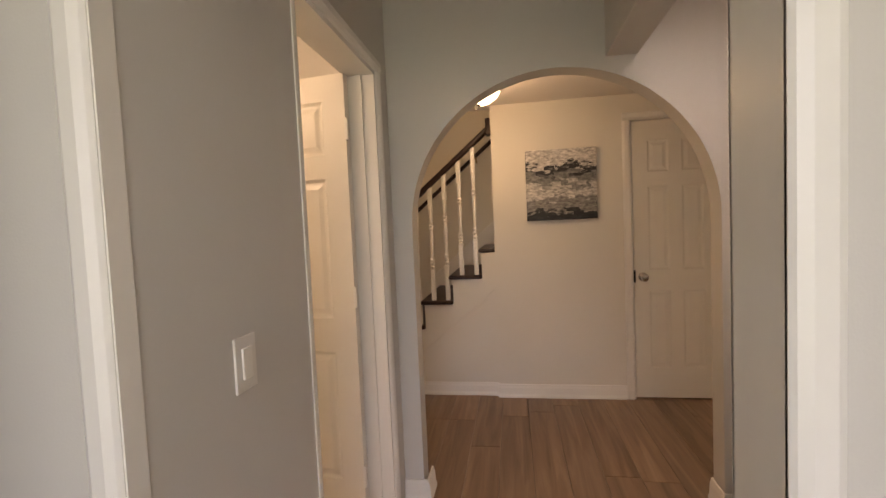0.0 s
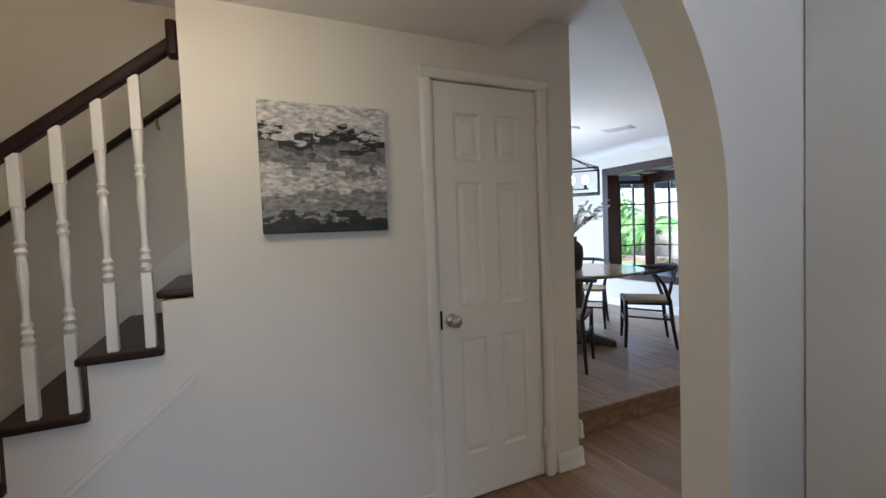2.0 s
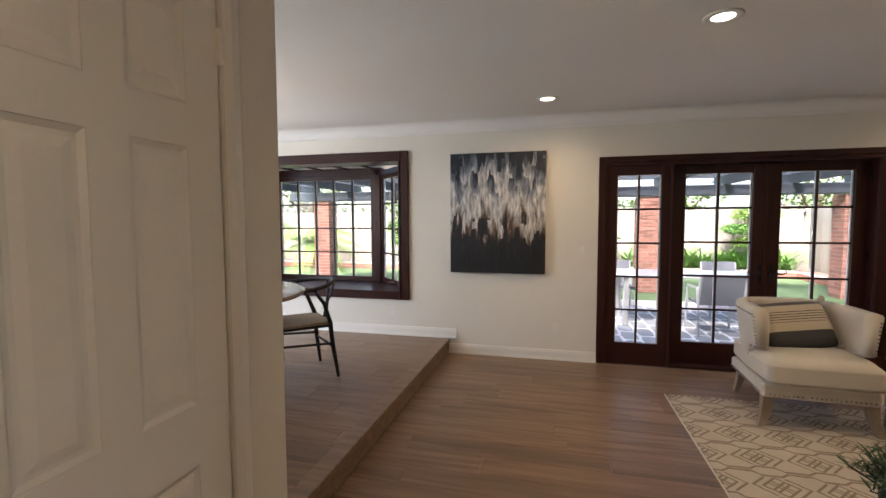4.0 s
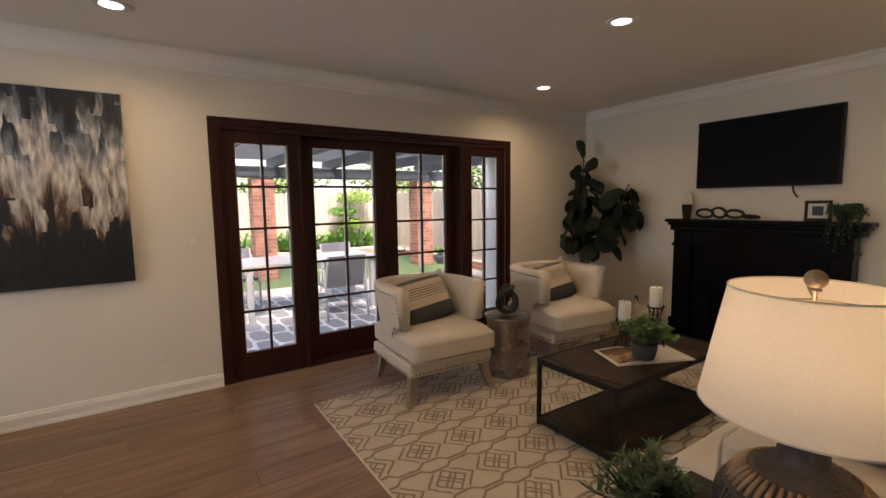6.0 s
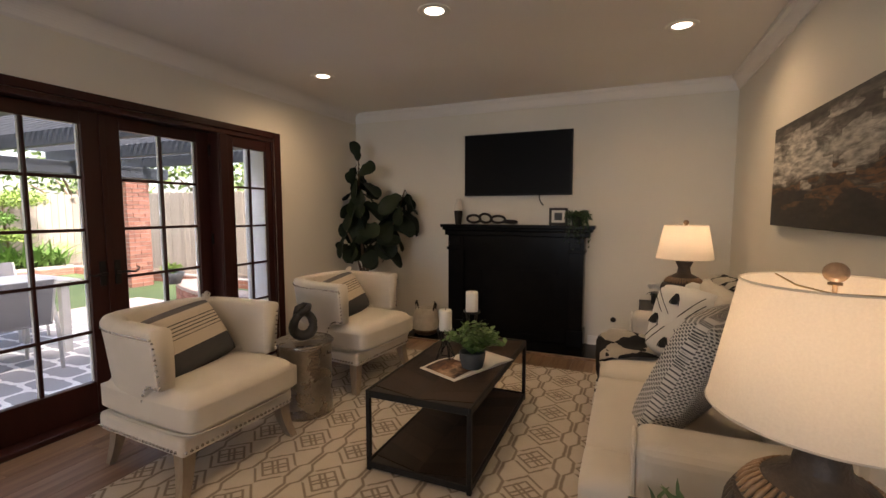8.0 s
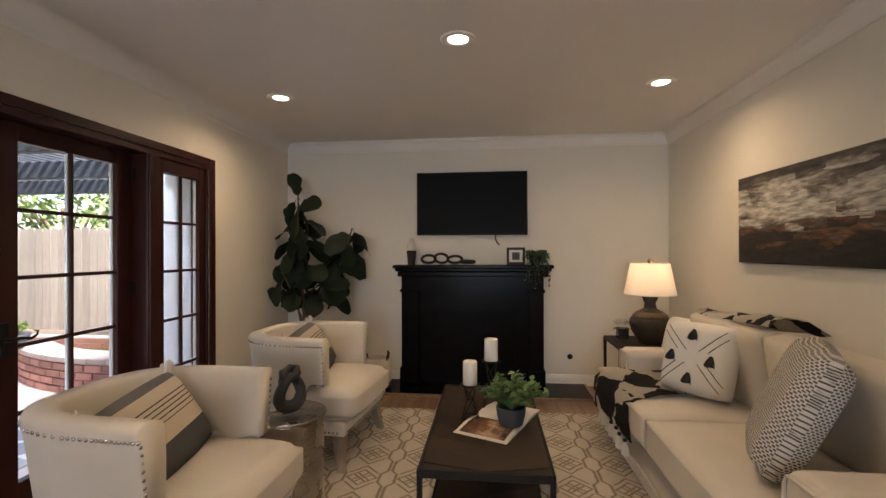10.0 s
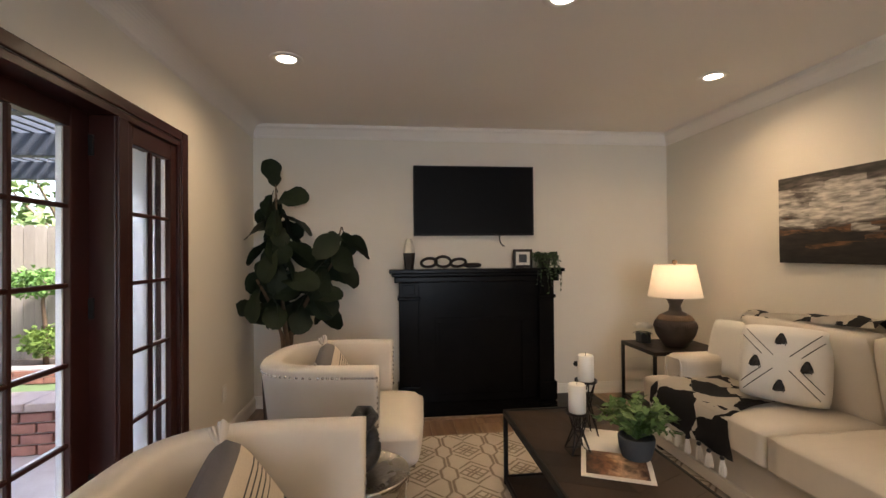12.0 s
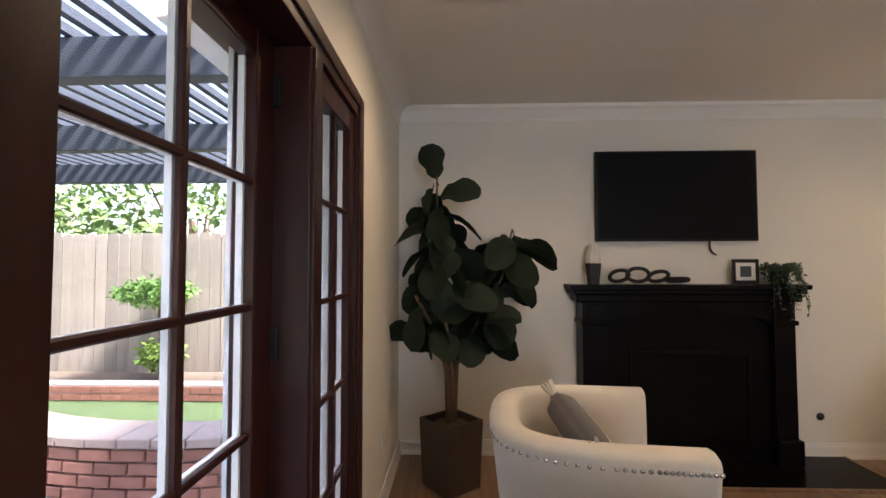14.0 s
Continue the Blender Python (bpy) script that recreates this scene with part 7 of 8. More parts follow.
for sx in (-1, 1):
    for sy in (-1, 1):
        tube([(sx * LX, sy * LY, Z0L), (sx * LX, sy * LY, Z1L)], 0.009, 6, fr)
        tube([(sx * LX, sy * LY, Z1L), (sx * LX * 0.62, sy * LY * 0.6, Z1L + 0.06), (sx * LX * 0.22, sy * LY * 0.2, Z1L + 0.14), (0, 0, 2.16)], 0.006, 6, fr)
tube([(-LX * 0.7, 0, 1.74), (LX * 0.7, 0, 1.74)], 0.008, 6, fr)
tube([(0, 0, 1.74), (0, 0, 2.15)], 0.007, 6, fr)
part("frame", fr, BLACKM, pl)
GLOBE = glow("pendant_glow", (1.0, 0.93, 0.82), 4.0)
for x in (-0.22, -0.07, 0.07, 0.22):
    part("socket", lathe([(0.0, 1.745), (0.016, 1.745), (0.016, 1.79), (0.0, 1.79)], 12, (x, 0, 0)), BLACKM, pl)
    part("bulb", lathe([(0.0, 1.79), (0.016, 1.795), (0.034, 1.83), (0.036, 1.855), (0.024, 1.885), (0.0, 1.893)], 16, (x, 0, 0)), GLOBE, pl, smooth=True)
lamp_light("pendant_lamp", "POINT", (PX, PY, 1.62), 4.5, (1.0, 0.86, 0.68), 0.12)

# ---- corridor console, bowl, mirror ----
cs = thing("console_table", "black console table against the corridor wall", "console table", HALL)
part("tabletop", boxes(((0.90, -4.0, 0.81), (1.98, -3.745, 0.84)), bevel=0.004), BLACKP, cs)
part("apron", boxes(((0.925, -3.985, 0.66), (1.955, -3.75, 0.795)), bevel=0.003), BLACKP, cs)
part("reveal", boxes(((0.94, -3.975, 0.79), (1.94, -3.76, 0.815))), BLACKW, cs)
for x in (0.93, 1.90):
    for y in (-3.98, -3.80):
        part("leg", boxes(((x, y, 0.0), (x + 0.05, y + 0.045, 0.66)), bevel=0.003), BLACKP, cs)
for k in range(2):
    part("drawer_front", boxes(((0.99 + 0.46 * k, -3.992, 0.675), (1.42 + 0.46 * k, -3.984, 0.785)), bevel=0.002), BLACKP, cs)
bw = thing("wooden_bowl", "carved brown wooden bowl with dark beads on the console", "bowl", Vector((1.22, -3.88, 0.842)) + HALL, 4)
bb = bmesh.new()
NB = 32


def bowl_pt(a, f, inner):
    lx = (0.27 if not inner else 0.245) * (0.35 + 0.65 * f)
    ly = (0.10 if not inner else 0.085) * (0.45 + 0.55 * f)
    c, s = math.cos(a), math.sin(a)
    tip = abs(c) ** 6
    return (lx * c, ly * math.copysign(abs(s) ** 0.8, s), (0.012 if inner else 0.0) + (0.085 + 0.018 * tip) * f ** 1.6)


rings = [[bb.verts.new(bowl_pt(2 * math.pi * k / NB, f, False)) for k in range(NB)] for f in (0.0, 0.3, 0.6, 0.85, 1.0)]
rings += [[bb.verts.new(bowl_pt(2 * math.pi * k / NB, f, True)) for k in range(NB)] for f in (0.97, 0.7, 0.4, 0.0)]
for lo, hi in zip(rings, rings[1:]):
    for k in range(NB):
        bb.faces.new((lo[k], lo[(k + 1) % NB], hi[(k + 1) % NB], hi[k]))
bb.faces.new(list(reversed(rings[0])))
bb.faces.new(rings[-1])
bmesh.ops.recalc_face_normals(bb, faces=bb.faces)
part("bowl", bb, surf("carved_teak", (0.24, 0.10, 0.045), (0.16, 0.065, 0.03), scale=5, rough=0.4, bump=0.15, stretch=(1, 6, 6)), bw, smooth=True)
bd = bmesh.new()
rnd = random.Random(3)
for k in range(90):
    a, q = rnd.random() * 6.283, math.sqrt(rnd.random())
    bmesh.ops.create_icosphere(bd, subdivisions=1, radius=0.011, matrix=Matrix.Translation((0.17 * q * math.cos(a), 0.055 * q * math.sin(a), 0.05 + 0.025 * (1 - q) * rnd.random())))
tagged(part("beads", bd, BLACKM, bw, "dark beads"), kind="stuff")
mi = thing("round_mirror", "round wall mirror with a thin bronze frame", "mirror", Vector((1.30, -3.7375, 1.52)) + HALL)
md = lathe([(0.0, 0.0), (0.40, 0.0), (0.40, 0.012), (0.0, 0.012)], 64)
m_, nt_, p_ = nodes_of("mirror_glass")
p_.inputs["Base Color"].default_value = (0.85, 0.86, 0.86, 1)
p_.inputs["Metallic"].default_value, p_.inputs["Roughness"].default_value = 1.0, 0.02
o = part("glass", md, m_, mi)
o.rotation_euler = (radians(90), 0, 0)
o = part("frame", tube([(0.41 * math.cos(a), 0.41 * math.sin(a), 0.012) for a in [2 * math.pi * k / 64 for k in range(64)]], 0.014, 8, closed=True), COPPER, mi, "thin bronze frame", smooth=True)
o.rotation_euler = (radians(90), 0, 0)


# ---- garden ----
GZ = -0.10
GRASS = surf("lawn_green", (0.075, 0.125, 0.045), (0.125, 0.185, 0.075), scale=3, rough=0.9, bump=0.8, bscale=60)
SOIL = surf("garden_soil", (0.11, 0.085, 0.065), (0.17, 0.135, 0.10), scale=10, rough=0.95, bump=0.6)
BRICK = surf("red_brick", (0.44, 0.21, 0.155), (0.32, 0.15, 0.11), scale=10, rough=0.85, bump=0.5, bscale=70, vary=0.28)
MORTAR = surf("mortar", (0.46, 0.43, 0.39), (0.38, 0.35, 0.32), scale=14, rough=0.95, bump=0.5)
CAPST = surf("pale_cap_brick", (0.52, 0.43, 0.37), (0.44, 0.35, 0.30), scale=9, rough=0.85, bump=0.4, vary=0.15)
FENCE = surf("weathered_fence", (0.30, 0.27, 0.225), (0.22, 0.195, 0.16), scale=3, rough=0.9, bump=0.4, bscale=30, stretch=(5, 5, 0.6), vary=0.14)
NAVY = surf("pergola_paint", (0.030, 0.038, 0.050), (0.042, 0.052, 0.066), scale=5, rough=0.6, bump=0.1)
ALU = surf("grey_aluminium", (0.55, 0.55, 0.54), (0.48, 0.48, 0.47), scale=10, rough=0.4, metal=0.4)
struct("ground", boxes(((-60, 0.34, GZ - 0.3), (60, 60, GZ - 0.01)), ((-60, -60, GZ - 0.35), (-6.0, 0.34, GZ - 0.02)), ((4.8, -60, GZ - 0.35), (60, 0.34, GZ - 0.02)), ((-6.0, -60, GZ - 0.35), (4.8, -7.3, GZ - 0.02))), GRASS, "mown green lawn", "ground")


def lattice_mat():
    m, nt, p = nodes_of("lattice_paving")
    tc = nt.nodes.new("ShaderNodeTexCoord")
    sep = nt.nodes.new("ShaderNodeSeparateXYZ")
    nt.links.new(tc.outputs["Object"], sep.inputs[0])

    def mn(op, a, b=None):
        n = nt.nodes.new("ShaderNodeMath")
        n.operation = op
        for k, v in enumerate((a, b)):
            if v is None:
                continue
            if isinstance(v, (int, float)):
                n.inputs[k].default_value = v
            else:
                nt.links.new(v, n.inputs[k])
        return n.outputs[0]

    x, y = sep.outputs[0], sep.outputs[1]
    best = None
    for s in (1, -1):
        wv = mn("MULTIPLY", mn("SINE", mn("MULTIPLY", mn("ADD", x, mn("MULTIPLY", y, -s)), 2 * math.pi / 0.44)), 0.16)
        u = mn("ADD", mn("DIVIDE", mn("ADD", x, mn("MULTIPLY", y, s)), 0.44), wv)
        d = mn("ABSOLUTE", mn("SUBTRACT", mn("FRACT", u), 0.5))
        best = d if best is None else mn("MINIMUM", best, d)
    r = nt.nodes.new("ShaderNodeMapRange")
    r.inputs[1].default_value, r.inputs[2].default_value = 0.075, 0.095
    nt.links.new(best, r.inputs[0])
    mix = nt.nodes.new("ShaderNodeMix")
    mix.data_type = "RGBA"
    mix.inputs[6].default_value, mix.inputs[7].default_value = (0.80, 0.80, 0.78, 1), (0.33, 0.335, 0.34, 1)
    nt.links.new(r.outputs[0], mix.inputs[0])
    nt.links.new(mix.outputs[2], p.inputs["Base Color"])
    p.inputs["Roughness"].default_value = 0.9
    return m


struct("pavement", boxes(((-5.6, 0.34, GZ - 0.2), (4.9, 4.4, GZ)), bevel=0.01), surf("patio_paving", (0.56, 0.50, 0.46), (0.46, 0.39, 0.35), scale=5, rough=0.85, bump=0.4), "pale stone patio", "pavement")
orug = thing("outdoor_rug", "grey outdoor rug with a white lattice on the patio", "rug")
part("mat", boxes(((0.15, 0.95, GZ + 0.001), (3.55, 3.75, GZ + 0.01)), bevel=0.003), lattice_mat(), orug)

# pergola
pg = thing("pergola", "dark painted slatted pergola over the patio on brick columns", "pergola")
PZ = 1.90
part("front_beam", boxes(((-6.3, 5.35, PZ), (6.2, 5.50, PZ + 0.20)), bevel=0.006), NAVY, pg)
part("front_beam", boxes(((-6.3, 5.68, PZ), (6.2, 5.83, PZ + 0.20)), bevel=0.006), NAVY, pg)
for k in range(11):
    x = -5.9 + 1.16 * k
    part("rafter", boxes(((x, 0.36, PZ + 0.20), (x + 0.09, 6.0, PZ + 0.38)), bevel=0.006), NAVY, pg)
for k in range(46):
    y = 0.50 + 0.122 * k
    part("slat", boxes(((-6.2, y, PZ + 0.38), (6.1, y + 0.038, PZ + 0.42))), NAVY, pg)
part("ledger", boxes(((-6.2, 0.345, PZ + 0.15), (6.1, 0.40, PZ + 0.40))), NAVY, pg)


def brick_box(bm, a, b, seed, L=0.20, H=0.065, D=0.012, gap=0.011, joint=0.004):
    """Courses of bricks proud of the core a..b, on its four faces."""
    rnd = random.Random(seed)
    n = int((b[2] - a[2]) / (H + gap))
    for c in range(n):
        z = a[2] + c * (H + gap)
        for face in range(4):
            along = 0 if face in (0, 2) else 1
            lo, hi = a[along], b[along]
            p = lo - D + (0.5 * (L + gap) if (c + face) % 2 else 0.0) - (L + gap) * (1 if (c + face) % 2 else 0)
            while p < hi + D:
                s, e = max(p, lo - D), min(p + L, hi + D)
                if e - s > 0.03:
                    pr = D + rnd.uniform(-0.003, 0.006)
                    if face == 0:
                        box(bm, (s, a[1] - pr, z), (e, a[1] + 0.01, z + H))
                    elif face == 2:
                        box(bm, (s, b[1] - 0.01, z), (e, b[1] + pr, z + H))
                    elif face == 1:
                        box(bm, (b[0] - 0.01, s, z), (b[0] + pr, e, z + H))
                    else:
                        box(bm, (a[0] - pr, s, z), (a[0] + 0.01, e, z + H))
                p += L + gap
    return bm


UNIT = bpy.data.meshes.new("brick")
ub = boxes(((-0.5, -0.5, -0.5), (0.5, 0.5, 0.5)))
ub.to_mesh(UNIT)
ub.free()
UNIT.materials.append(BRICK)


def brick_pieces(parent, a, b, seed, L=0.20, H=0.065, D=0.012, gap=0.011):
    """One object for each brick, proud of the core a..b."""
    rnd = random.Random(seed)
    for c in range(int((b[2] - a[2]) / (H + gap))):
        z = a[2] + c * (H + gap) + H / 2
        for face in range(4):
            along = 0 if face in (0, 2) else 1
            lo, hi = a[along], b[along]
            p = lo - D - (0.5 * (L + gap) if (c + face) % 2 else 0.0)
            while p < hi + D:
                s, e = max(p, lo - D), min(p + L, hi + D)
                p += L + gap
                if e - s < 0.03:
                    continue
                off = (D + rnd.uniform(-0.003, 0.006)) / 2
                q = ((s + e) / 2, (a[1] - off, b[0] + off, b[1] + off, a[0] - off)[face])
                ob = new("brick", UNIT)
                ob.parent = parent
                ob.location = (q[0], q[1], z) if along == 0 else (q[1], q[0], z)
                ob.scale = (e - s, off * 2, H) if along == 0 else (off * 2, e - s, H)


BRICKI = surf("column_brick", (0.42, 0.185, 0.13), (0.30, 0.13, 0.095), scale=9, rough=0.85, bump=0.5, bscale=70)
for i, x in enumerate((-5.45, -1.70, 2.02, 5.62)):
    col = thing("brick_column", "red brick pergola column on the patio edge", "column", group="brick pergola columns")
    part("core", boxes(((x - 0.19, 5.40, GZ - 0.01), (x + 0.19, 5.78, PZ))), MORTAR, col)
    brick_pieces(col, (x - 0.19, 5.40, GZ), (x + 0.19, 5.78, PZ), i)

# fences
def fence(name, x0, y0, x1, y1, z0, h, seed, label):
    t = thing(name, label, "fence")
    rnd = random.Random(seed)
    L = math.hypot(x1 - x0, y1 - y0)
    a = math.atan2(y1 - y0, x1 - x0)
    n = int(L / 0.143)
    shared = []
    for k in range(3):
        bm = extrude([(0.0, 0.0), (0.136, 0.0), (0.136, h - 0.03), (0.118, h), (0.018, h), (0.0, h - 0.03)], 0.018, "xz", -0.009)
        me = bpy.data.meshes.new("board")
        bm.to_mesh(me)
        bm.free()
        me.materials.append(FENCE)
        shared.append(me)
    for k in range(n):
        ob = new("board", shared[k % 3])
        ob.parent = t
        f = k * 0.143
        ob.matrix_basis = pose(x0 + f * math.cos(a), y0 + f * math.sin(a), z0 + rnd.uniform(-0.012, 0.012), 0, rnd.uniform(-0.3, 0.3), math.degrees(a)) @ Matrix.Translation((0, rnd.uniform(-0.004, 0.004), 0))
    for z in (0.35, h - 0.35):
        r = part("rail", boxes(((0, 0.01, z), (L, 0.05, z + 0.09))), FENCE, t)
        r.matrix_basis = pose(x0, y0, z0, 0, 0, math.degrees(a))
    return t


fence("wooden_fence", 6.9, 9.6, 6.9, -1.2, -0.02, 1.72, 2, "weathered grey-tan board fence beside the lawn")
fence("wooden_fence", -14.0, 9.6, 6.9, 9.6, -0.02, 1.72, 3, "weathered grey-tan board fence behind the lawn")
# low brick edging and beds along the fences
for nm, a, b in (("garden_edging", (6.15, -1.0, GZ), (6.33, 8.7, 0.06)), ("garden_edging", (-13.0, 8.55, GZ), (6.15, 8.73, 0.09))):
    e = thing(nm, "low red brick garden edging", "edging")
    part("core", boxes((a, b)), MORTAR, e)
    tagged(part("bricks", brick_box(bmesh.new(), a, b, 7), BRICKI, e, "red edging bricks"), kind="stuff")
struct("soil_bed", boxes(((6.33, -1.0, GZ), (6.88, 9.55, 0.02)), ((-13.0, 8.73, GZ), (6.33, 9.55, 0.05))), SOIL, "bare garden soil bed", "soil")

# curved raised planter wall of bricks with a pale cap
pw = thing("brick_planter_wall", "curved low red brick planter wall with a pale cap", "planter wall")
PC, PR, TOPZ = (7.15, 1.55), 2.95, 0.265
A0, A1 = radians(145), radians(203)
core = bmesh.new()
NS = 40
prev = None
for k in range(NS + 1):
    a = A0 + (A1 - A0) * k / NS
    vs = [core.verts.new((PC[0] + r * math.cos(a), PC[1] + r * math.sin(a), z)) for r, z in ((PR - 0.012, GZ), (PR - 0.012, TOPZ - 0.055), (PR - 0.30, TOPZ - 0.055), (PR - 0.30, GZ))]
    if prev:
        for j in range(4):
            core.faces.new((prev[j], prev[(j + 1) % 4], vs[(j + 1) % 4], vs[j]))
    else:
        core.faces.new(vs)
    prev = vs
core.faces.new(list(reversed(prev)))
bmesh.ops.recalc_face_normals(core, faces=core.faces)
part("core", core, MORTAR, pw)
bme = bpy.data.meshes.new("brick")
b_ = boxes(((-0.02, -0.10, 0.0), (0.035, 0.10, 0.064)), bevel=0.005, seg=1)
b_.to_mesh(bme)
b_.free()
bme.materials.append(BRICK)
cme = bpy.data.meshes.new("cap_brick")
b_ = boxes(((-0.33, -0.098, 0.0), (0.0, 0.098, 0.055)), bevel=0.006, seg=1)
b_.to_mesh(cme)
b_.free()
cme.materials.append(CAPST)
rnd = random.Random(14)
step_a = 0.212 / PR
rows = 4
for c in range(rows):
    a = A0 + (0.5 * step_a if c % 2 else 0.0)
    while a < A1:
        ob = new("brick", bme)
        ob.parent = pw
        ob.matrix_basis = Matrix.Translation((PC[0] + (PR - 0.02) * math.cos(a), PC[1] + (PR - 0.02) * math.sin(a), GZ + 0.004 + c * 0.077)) @ Euler((0, 0, a + rnd.uniform(-0.015, 0.015))).to_matrix().to_4x4()
        a += step_a
a = A0
while a < A1:
    ob = new("cap_brick", cme)
    ob.parent = pw
    ob.matrix_basis = Matrix.Translation((PC[0] + (PR + 0.02) * math.cos(a), PC[1] + (PR + 0.02) * math.sin(a), TOPZ - 0.055 + rnd.uniform(0, 0.004))) @ Euler((0, 0, a)).to_matrix().to_4x4()
    a += 0.204 / PR


# garden foliage
def clump(n, leaf, rx, ry, rz, seed, hollow=0.3):
    bm = bmesh.new()
    rnd = random.Random(seed)
    for k in range(n):
        v = Vector((rnd.gauss(0, 1), rnd.gauss(0, 1), rnd.gauss(0, 1))).normalized() * (hollow + (1 - hollow) * rnd.random() ** 0.5) * rnd.uniform(0.85, 1.1)
        p = Vector((v.x * rx, v.y * ry, v.z * rz))
        add_mesh(bm, leaf, Matrix.Translation(p) @ Euler((rnd.uniform(-1, 1), rnd.uniform(-1, 1), rnd.random() * 6.283)).to_matrix().to_4x4() @ Matrix.Scale(rnd.uniform(0.7, 1.3), 4))
    return bm


BUSHG = surf("shrub_green", (0.075, 0.18, 0.03), (0.13, 0.26, 0.05), scale=5, rough=0.7)
BUSHY = surf("shrub_yellow_green", (0.19, 0.28, 0.05), (0.12, 0.22, 0.04), scale=5, rough=0.7)
TREEG = surf("tree_green", (0.075, 0.135, 0.035), (0.14, 0.20, 0.06), scale=2, rough=0.7)


def topiary(at, tiers, seed, label):
    t = thing("cloud_topiary", label, "tree", at)
    z1 = tiers[-1][2]
    part("trunk", tube([(0, 0, 0), (0.03, 0.02, z1 * 0.4), (-0.02, 0.02, z1 * 0.75), (0, 0, z1)], [0.03, 0.025, 0.02, 0.012], 8), BARK, t, smooth=True)
    for k, (x, y, z, rx, rz) in enumerate(tiers):
        part("limb", tube([(0, 0, z - 0.16), (x * 0.6, y * 0.6, z - 0.06), (x, y, z)], [0.018, 0.013, 0.006], 6), BARK, t)
        c = part("crown", clump(int(900 * rx / 0.3), leaf_mesh(0.06, 0.035, 0.2, 0.1, 2), rx, rx, rz, seed + k), BUSHY if k % 2 == 0 else BUSHG, t)
        c.location = (x, y, z)
    return t


topiary((6.55, 2.95, 0.02), [(0, 0, 0.28, 0.24, 0.19), (-0.05, 0.05, 0.98, 0.42, 0.17)], 31, "low clipped shrub with a cloud crown by the fence")
topiary((6.55, 0.9, 0.02), [(0, 0, 0.25, 0.22, 0.18), (0.0, 0.05, 0.95, 0.36, 0.16)], 61, "low clipped shrub with a cloud crown by the fence")
topiary((5.2, 9.0, 0.05), [(0.0, 0, 0.75, 0.42, 0.16), (-0.25, 0, 1.1, 0.45, 0.15), (0.15, 0, 1.5, 0.62, 0.2)], 41, "tiered cloud-pruned tree before the back fence")
strap = leaf_mesh(0.78, 0.042, 0.3, 0.55, 6)
lilies = bmesh.new()
rnd = random.Random(77)
for k in range(900):
    p = Vector((rnd.uniform(2.2, 6.2), rnd.uniform(8.78, 9.35), 0.05))
    add_mesh(lilies, strap, Matrix.Translation(p) @ Euler((0, rnd.uniform(-1.35, -0.7), rnd.random() * 6.283)).to_matrix().to_4x4() @ Matrix.Scale(rnd.uniform(0.7, 1.15), 4))
st = tagged(part("strap_leaf_plants", lilies, BUSHG), "bed of bright green strap-leaved plants", "plants", kind="stuff")


def hedge(at, rx, ry, rz, n, seed, label, mat=None, lf=0.13):
    t = thing("shrub", label, "shrub", at)
    part("stalk", tube([(0, 0, 0), (0.1, 0.05, rz)], [0.05, 0.02], 6), BARK, t)
    c = part("crown", clump(n, leaf_mesh(lf, lf * 0.6, 0.2, 0.1, 2), rx, ry, rz, seed, 0.45), mat or BUSHG, t)
    c.location = (0, 0, rz * 0.95)


hedge((-3.6, 8.6, 0.0), 1.3, 0.6, 1.15, 3600, 51, "tall leafy green hedge shrub")
hedge((-1.4, 8.8, 0.0), 1.2, 0.6, 1.0, 3200, 52, "tall leafy green hedge shrub")
hedge((0.9, 8.9, 0.0), 0.9, 0.5, 0.8, 2200, 53, "leafy green hedge shrub")
hedge((-11.5, 8.6, 0.0), 1.4, 0.7, 1.2, 3000, 54, "tall leafy green hedge shrub")


def palm(at, h, n, L, seed):
    t = thing("palm", "bushy green palm beside the lawn", "palm tree", at)
    rnd = random.Random(seed)
    part("trunk", lathe([(0.0, 0.0), (0.16, 0.0), (0.13, h * 0.5), (0.15, h), (0.0, h)], 12), BARK, t)
    fr = bmesh.new()
    fl = leaf_mesh(0.42, 0.035, 0.2, 0.5, 3)
    for k in range(n):
        a, up = rnd.random() * 6.283, rnd.uniform(0.1, 1.2)
        d = Vector((math.cos(a), math.sin(a), 0))
        for j in range(26):
            f = (j + 1) / 26
            p = Vector((0, 0, h)) + d * (L * f * math.cos(up * (1 - 0.4 * f))) + Vector((0, 0, L * (math.sin(up) * f - 0.7 * f * f)))
            for s in (-1, 1):
                add_mesh(fr, fl, Matrix.Translation(p) @ Euler((0.2 * s, 0.25, a + s * (1.1 - 0.5 * f))).to_matrix().to_4x4() @ Matrix.Scale(1 - 0.45 * f, 4))
    part("frond_crown", fr, BUSHY if seed % 2 else BUSHG, t)


palm((-7.2, 8.2, 0.0), 0.7, 24, 1.6, 5)
palm((-9.4, 8.0, 0.0), 1.1, 24, 1.8, 6)
palm((0.6, 9.1, 0.0), 1.2, 18, 1.3, 9)


